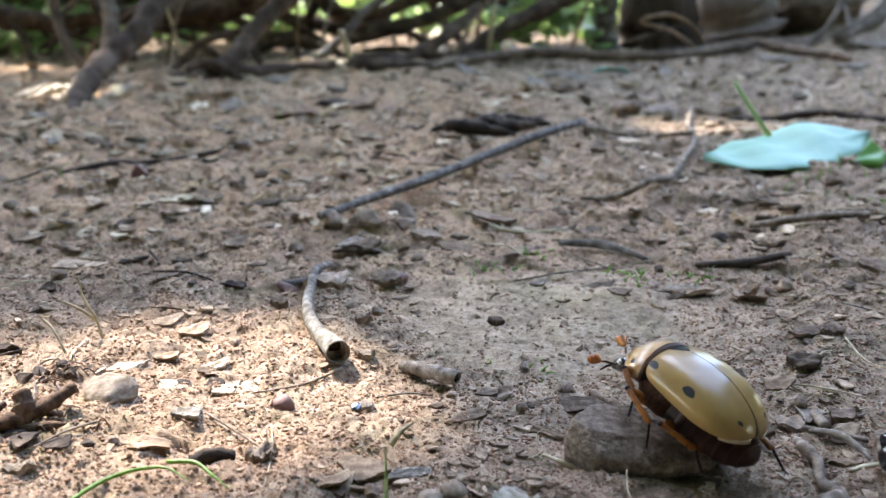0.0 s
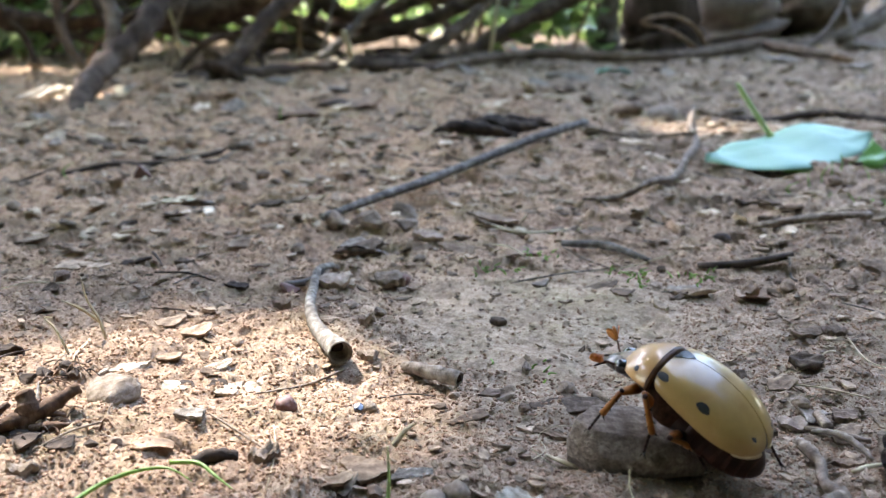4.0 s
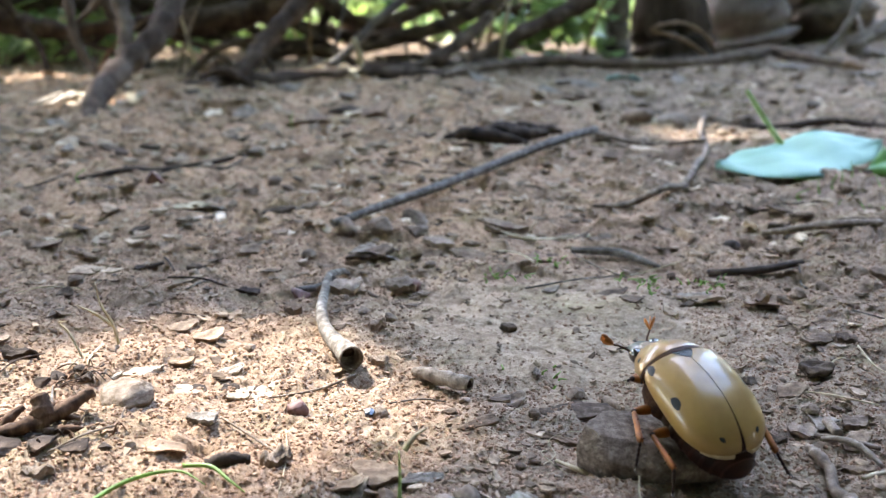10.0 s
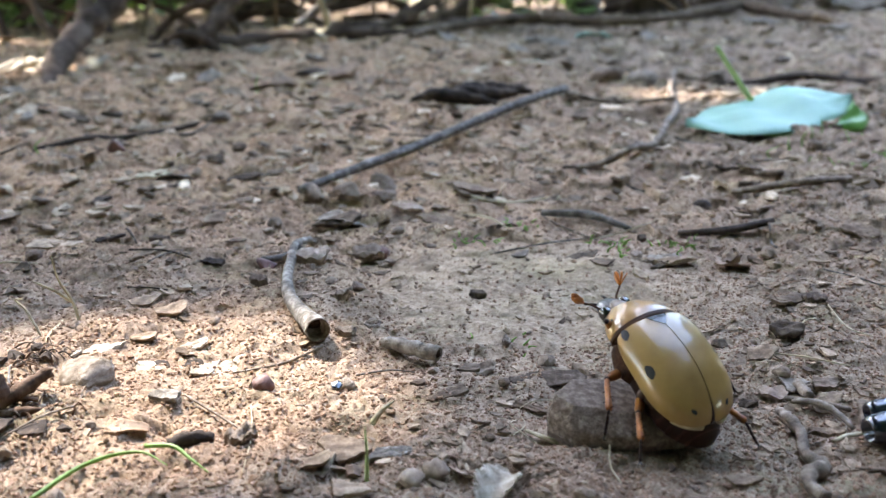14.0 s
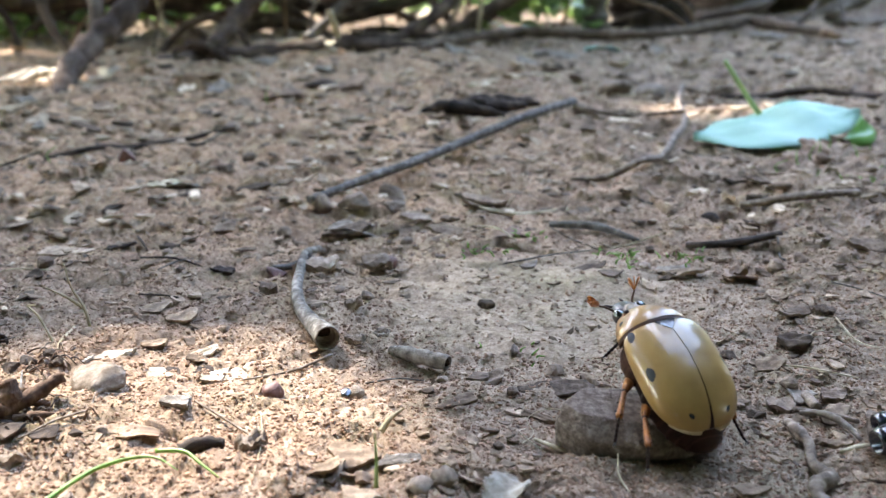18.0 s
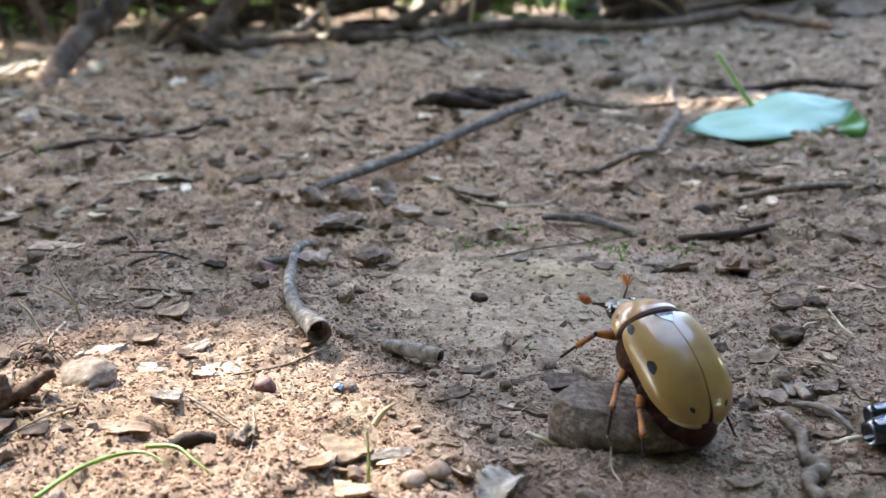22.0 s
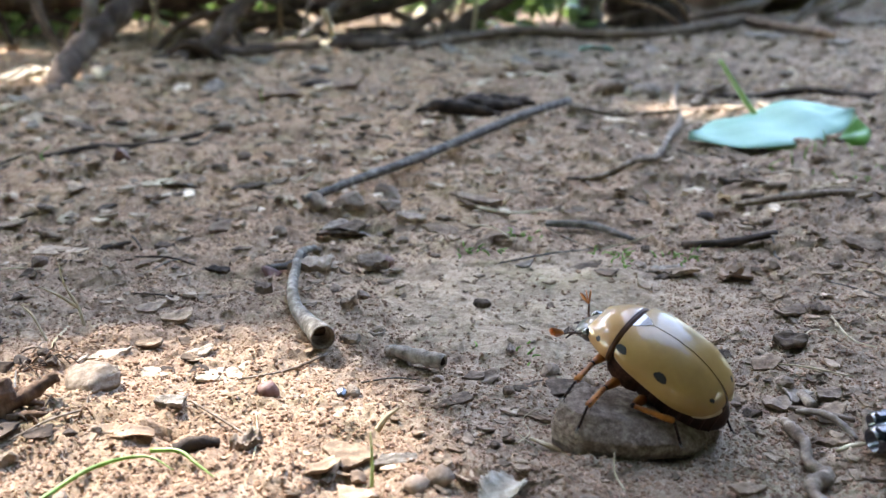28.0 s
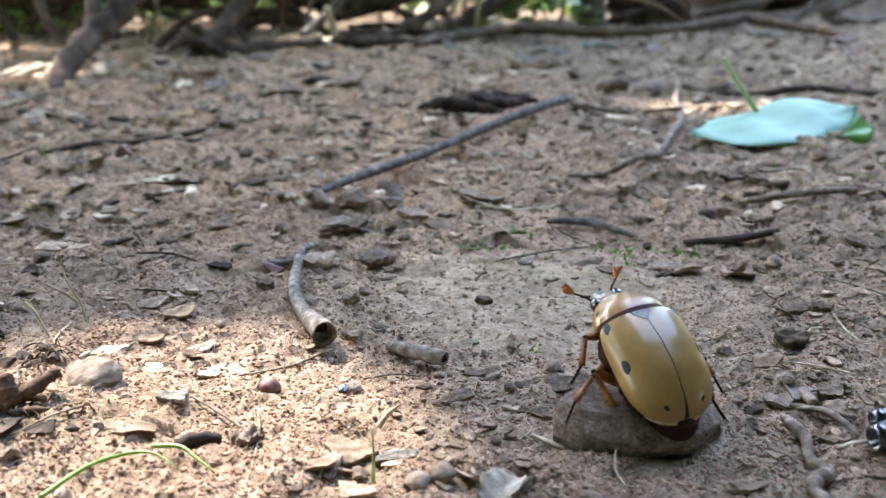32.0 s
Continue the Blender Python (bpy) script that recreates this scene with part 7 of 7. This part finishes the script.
BONES = {"F": (4.7, 4.1, 3.1), "M": (5.2, 5.4, 3.4), "H": (5.2, 5.6, 3.2)}


def build_leg(kind, parent):
    """Thigh, shin and foot, each along x from its own joint."""
    a, c, f = BONES[kind[1]]
    fat = 0.85
    thigh = part("thigh", tube([(x * a * MM, 0, 0) for x in (0, 0.12, 0.4, 0.7, 0.92, 1.03)], [r * fat * MM for r in (0.42, 0.7, 0.88, 0.76, 0.55, 0.3)], 12, 0.02, 2), RUST, parent, "orange-brown thigh")
    shin = part("shin", tube([(x * c * MM, 0, 0) for x in (-0.04, 0.08, 0.4, 0.75, 0.95, 1.02)], [r * fat * MM for r in (0.34, 0.42, 0.46, 0.52, 0.6, 0.36)], 10, 0.03, 3), RUST, parent, "orange-brown spiny shin")
    for k in range(7):
        x = c * (0.3 + 0.11 * k)
        an = k * 2.1
        d = Vector((0.5, math.cos(an), math.sin(an)))
        part("spine", tube([Vector((x, 0, 0)) * MM + d * 0.3 * MM, Vector((x, 0, 0)) * MM + d * (0.75 + 0.05 * k) * MM], [0.10 * MM, 0.02 * MM], 6), BLACK, shin)
    cap = part("knee", stone_bm(0.5 * fat * MM, 9, 1.0, 0.9), UMBER, shin, "dark knee joint")
    foot = None
    pts, rad = [], []
    for k in range(5):
        x = f * k / 5
        pts += [(x * MM, 0, 0), ((x + f * 0.15) * MM, 0, 0)]
        rad += [0.15 * MM, 0.25 * MM]
    foot = part("foot", tube(pts, rad, 8, 0.03, 4), UMBER, parent, "dark jointed foot")
    for s in (1, -1):
        part("claw", tube(spline([(f * 0.95 * MM, 0, 0), ((f + 0.4) * MM, s * 0.35 * MM, 0.1 * MM), ((f + 0.6) * MM, s * 0.5 * MM, -0.35 * MM)], 3), np.linspace(0.1, 0.02, 7) * MM, 6), BLACK, foot)
    return thigh, shin, foot


BEETLE, SHIELD, HEAD, FEELERS = build_beetle()
LEGS = {k: build_leg(k, BEETLE) for k in HIPS}


# ---- loose litter on the soil ----
def litter_rows(r, n, ymin, ymax, smin, smax, nvar, power=1.0):
    """Random places over the visible ground, dense near and thin far."""
    y = ymin * (ymax / ymin) ** (r.uniform(0, 1, n) ** power)
    x = r.uniform(-1, 1, n) * (0.50 * y + 0.012)
    s = smin * (smax / smin) ** (r.uniform(0, 1, n) ** 1.6)
    return np.stack([x, y, ground_z(x, y), s, r.uniform(0, 6.28, n), np.abs(r.normal(0, 0.26, n)), r.uniform(0, 6.28, n), r.uniform(0.5, 1.2, n), r.integers(0, nvar, n)], -1)


def clear(rows, flakes=False):
    """Keeps the marked things free."""
    x, y = rows[:, 0] * 1e3, rows[:, 1] * 1e3
    rock = np.hypot((x - 29) / 15, (y - 118) / 10.5) < 1
    smooth = (np.hypot((x - 20) / 26, (y - 178) / 26) < 1) & (np.arange(len(x)) % 3 > 0)
    sunny = np.hypot((x + 35) / 45, (y - 135) / 34) < 1
    thin = sunny & (np.arange(len(x)) % 16 > 0)
    bare = (np.hypot((x - 27) / 36, (y - 168) / 46) < 1) & (np.arange(len(x)) % 6 > 0)
    front = np.hypot((x - 32) / 18, (y - 104) / 10) < 1
    return rows[~rock & ~smooth & ~((thin | bare | front) & flakes)]


def build_litter():
    r = np.random.default_rng(17)
    chips = [arrays_of(chip_bm(400 + k, 7 + k % 3, 0.045 + 0.03 * (k % 4), 0.45, 0.15)) for k in range(16)]
    crumbs = [arrays_of(stone_bm(0.5, 500 + k, 0.8, 0.1, 1)) for k in range(12)]
    fine = clear(litter_rows(r, 7500, 0.085, 0.95, 0.8 * MM, 4.6 * MM, 16), True)
    fine[:, 2] += fine[:, 3] * 0.06
    fine[:, 3] *= 0.7 + 1.3 * np.clip((fine[:, 1] - 0.12) / 0.4, 0, 1.6)
    bits = litter_rows(r, 5000, 0.088, 0.30, 0.5 * MM, 2.1 * MM, 16)
    bits = bits[np.hypot((bits[:, 0] * 1e3 - 29) / 14, (bits[:, 1] * 1e3 - 118) / 10) > 1]
    bits = bits[(np.hypot((bits[:, 0] * 1e3 + 35) / 48, (bits[:, 1] * 1e3 - 136) / 37) > 1) | (np.arange(len(bits)) % 8 == 0)]
    bits[:, 2] += bits[:, 3] * 0.08
    bits[:, 5] *= 1.4
    fine = np.concatenate([fine, bits])
    tagged(new("leaf_litter", scatter_mesh("leaf_litter", chips, fine, CHIP_STUFF)), "fine bark flakes and leaf bits strewn over the soil", "litter", kind="stuff")
    soil = litter_rows(r, 32000, 0.085, 0.5, 0.25 * MM, 1.25 * MM, 12)
    soil[:, 3] *= 0.8 + 1.0 * np.clip((soil[:, 1] - 0.12) / 0.3, 0, 1.5)
    soil[:, 2] += soil[:, 3] * 0.07
    grit = litter_rows(r, 46000, 0.095, 0.25, 0.22 * MM, 0.85 * MM, 12)
    grit[:, 2] += grit[:, 3] * 0.10
    soil = np.concatenate([soil, grit])
    calm = (np.hypot((soil[:, 0] * 1e3 - 20) / 28, (soil[:, 1] * 1e3 - 180) / 32) < 1) & (np.arange(len(soil)) % 6 > 0)
    tagged(new("soil_crumbs", scatter_mesh("soil_crumbs", crumbs, soil[~calm], CRUMB)), "loose brown crumbs of soil and grit", "soil", kind="stuff")
    dry = litter_rows(r, 4200, 0.23, 0.95, 2.4 * MM, 11.0 * MM, 16, 0.8)
    dry[:, 3] *= 0.5 + 0.8 * dry[:, 1]
    broad = litter_rows(r, 650, 0.34, 0.95, 5.0 * MM, 14.0 * MM, 16, 0.9)
    broad[:, 5] = np.minimum(broad[:, 5], 0.4)
    broad[:, 2] += broad[:, 3] * 0.08
    dry = np.concatenate([dry, broad])
    tagged(new("dry_leaf_litter", scatter_mesh("dry_leaf_litter", chips, dry, PALE_LITTER)), "pale dry leaf bits strewn over the far soil", "litter", kind="stuff")
    # larger flakes, each a thing of its own
    meshes = [as_mesh("bark_flake", slab_bm(600 + k, 1.0, 0.06 + 0.03 * (k % 4)), CHIP, True) for k in range(18)]
    for me in meshes:
        me.transform(Matrix.Scale(0.006, 4))
    big = clear(litter_rows(r, 330, 0.088, 0.62, 3.4 * MM, 8.0 * MM, 18, 0.9), True)[:270]
    for x, y, z, s, yaw, tilt, td, hf, k in big:
        s *= 0.8 + 1.3 * min(1.2, max(0, (y - 0.12) / 0.35))
        ob = new("bark_flake", meshes[int(k)])
        n = Vector((math.cos(td) * tilt, math.sin(td) * tilt, 1))
        ob.matrix_basis = pose_z(n, (x, y, z - 0.02 * s), yaw) @ Matrix.Diagonal((s / 0.006, s / 0.006, s * hf / 0.006, 1))
        tagged(ob, "flat weathered flake of brown bark on soil", "bark", "bark flakes")
    stones = [as_mesh("pebble", stone_bm(0.5, 700 + k, 0.7, 0.08, 2), PEBBLE) for k in range(10)]
    for me in stones:
        me.transform(Matrix.Scale(0.004, 4))
    for x, y, z, s, yaw, tilt, td, hf, k in clear(litter_rows(r, 90, 0.088, 0.6, 2.0 * MM, 4.2 * MM, 10, 0.9)):
        s *= 0.8 + 1.2 * min(1.2, max(0, (y - 0.12) / 0.35))
        ob = new("pebble", stones[int(k)])
        ob.matrix_basis = Matrix.Translation((x, y, z + 0.12 * s)) @ Matrix.Rotation(yaw, 4, "Z") @ Matrix.Scale(s / 0.004, 4)
        tagged(ob, "small brown pebble in the soil", "pebble", "pebbles")
    for i in range(70):
        x, y = litter_rows(r, 1, 0.09, 0.6, 1, 1, 1)[0][:2] * 1e3
        if math.hypot((x - 29) / 17, (y - 118) / 12) < 1:
            continue
        a, l = r.uniform(0, 6.28), r.uniform(3, 9) * (0.7 + y / 300)
        pts = [(x - l * math.cos(a), y - l * math.sin(a), 0.6), (x + r.uniform(-1, 1), y + r.uniform(-1, 1), 0.8), (x + l * math.cos(a), y + l * math.sin(a), 0.6)]
        w = r.uniform(0.08, 0.22) * (0.4 + y / 220)
        if math.hypot((x - 35) / 32, (y - 135) / 45) < 1:
            continue
        twig("twig_bit", pts, (w, w * 1.1, w * 0.7), (TWIG, GREY_TWIG, STRAW, DARK_WOOD)[i % 4], "thin broken bit of twig on soil", "twig", 900 + i, 6, 4, group="twig bits")


build_litter()


# ---- what moves ----
def body_pose(row):
    t, yaw, pitch, roll, x, y, z = row
    return Matrix.Translation(Vector((x, y, z)) * MM) @ Matrix.Rotation(radians(yaw), 4, "Z") @ Matrix.Rotation(radians(-pitch), 4, "Y") @ Matrix.Rotation(radians(roll), 4, "X")


def foot_at(kind, t):
    rows = FEET[kind]
    return Vector([float(np.interp(t, [r[0] for r in rows], [r[k] for r in rows])) for k in (1, 2, 3)])


def bone_pose(a, b, up):
    x = (b - a).normalized()
    y = up.cross(x)
    y = y.normalized() if y.length > 1e-4 else x.orthogonal().normalized()
    z = x.cross(y)
    m = Matrix((x, y, z)).transposed().to_4x4()
    return Matrix.Translation(a * MM) @ m


def leg_poses(kind, row):
    """Poses of thigh, shin and foot in the beetle's space."""
    a, c, f = BONES[kind[1]]
    side = 1 if kind[0] == "L" else -1
    inv = body_pose(row).inverted()
    tip = inv @ (foot_at(kind, row[0]) * MM) / MM
    down = (inv.to_3x3() @ Vector((0, 0, -1)))
    hip = Vector(HIPS[kind])
    back = hip - tip
    flat = back - down * back.dot(down)
    lean = {"F": 1.1, "M": 0.6, "H": 0.8}[kind[1]]
    ankle = tip + (-down + flat.normalized() * lean).normalized() * f
    d = ankle - hip
    reach = min(max(d.length, abs(a - c) + 0.3), a + c - 0.05)
    n = d.normalized()
    ankle = hip + n * reach
    pole = Vector((0.2 if kind[1] != "H" else -0.3, side * 1.5, 0)) - down * 0.7
    pole = (pole - n * pole.dot(n)).normalized()
    k = (a * a + reach * reach - c * c) / (2 * reach)
    knee = hip + n * k + pole * math.sqrt(max(a * a - k * k, 0.01))
    toe = ankle + (tip - ankle).normalized() * f
    return bone_pose(hip, knee, pole), bone_pose(knee, ankle, pole), bone_pose(ankle, toe, pole)


NOD = [(0, -6), (1, 0), (2, -1), (3, -7), (6, -2), (7, 2), (8, 3), (9, 7), (10, 0), (12, 0), (13, 4), (14, 0), (17, 2), (20, 0), (22, -5), (23, -5), (24, -3), (25, -3), (27.5, -2), (28, -1), (29, 0), (30, 5), (31, 4), (32, 2)]


# how far the head is tucked in, degrees
DIP = [(0, 8), (1, 12), (3, 4), (6, 0), (25.5, 0), (27.5, 18), (29, 18), (30, 6), (32, 8)]


# the unseen leaves shift and let the sunlit patch wander
SWAY = [(0, 0, 0), (3, 1, 0), (6, 0, 1), (9, 1, 1), (12, 1, -3), (14, 1, -9), (17, 2, -15), (20, 2, -17), (23, 2, -15), (25, 1, -14), (28, 2, -16), (30, 3, -15), (32, 3, -14)]


SWING = [0, 0, 0, 0, 0, 0, 0.1, 0.9, 1, 1, 0.8, 0.7, 0.7]


def motions():
    walk(CANOPY_CROWN, [(t, pose(x * MM, y * MM, 0)) for t, x, y in SWAY])
    walk(PATCH_LEAVES, [(t, pose(x * MM + s * 0.013, y * MM * (0.1 + 0.9 * s) - s * 0.004, 0)) for (t, x, y), s in zip(SWAY, SWING)])
    walk(BEETLE, [(r[0], body_pose(r)) for r in BODY])
    for kind, bones in LEGS.items():
        rows = [(r[0], leg_poses(kind, r)) for r in BODY]
        for i, ob in enumerate(bones):
            walk(ob, [(t, p[i]) for t, p in rows])
    hinge = Matrix.Translation(HINGE * MM)
    times = [r[0] for r in BODY]
    nod = [float(np.interp(t, [n[0] for n in NOD], [n[1] for n in NOD])) for t in times]

    neck = Matrix.Translation((9.6 * MM, 0, 2 * MM))

    def turned(t):
        dip = float(np.interp(t, [d[0] for d in DIP], [d[1] for d in DIP]))
        slide = Matrix.Translation((0.85 * MM, 0.9 * MM, -0.6 * MM))
        return slide @ neck @ Matrix.Rotation(radians(14), 4, "Z") @ Matrix.Rotation(radians(9 + dip), 4, "Y") @ neck.inverted()

    def bent(k, more=1.0):
        return hinge @ Matrix.Rotation(radians(-nod[k] * more), 4, "Y") @ hinge.inverted()

    walk(SHIELD, [(t, bent(k)) for k, t in enumerate(times)])
    walk(HEAD, [(t, bent(k, 1.3) @ turned(t)) for k, t in enumerate(times)])
    for ob, s in FEELERS:
        root = Matrix.Translation(Vector((12.2, s * 1.6, 0.8)) * MM)
        walk(ob, [(t, bent(k, 1.3) @ turned(t) @ root @ Matrix.Rotation(radians(s * 14 * math.sin(t * 1.7 + s)), 4, "Z") @ Matrix.Rotation(radians(-4 + 10 * math.sin(t * 2.3 + 2 * s)), 4, "Y")) for k, t in enumerate(times)])


motions()
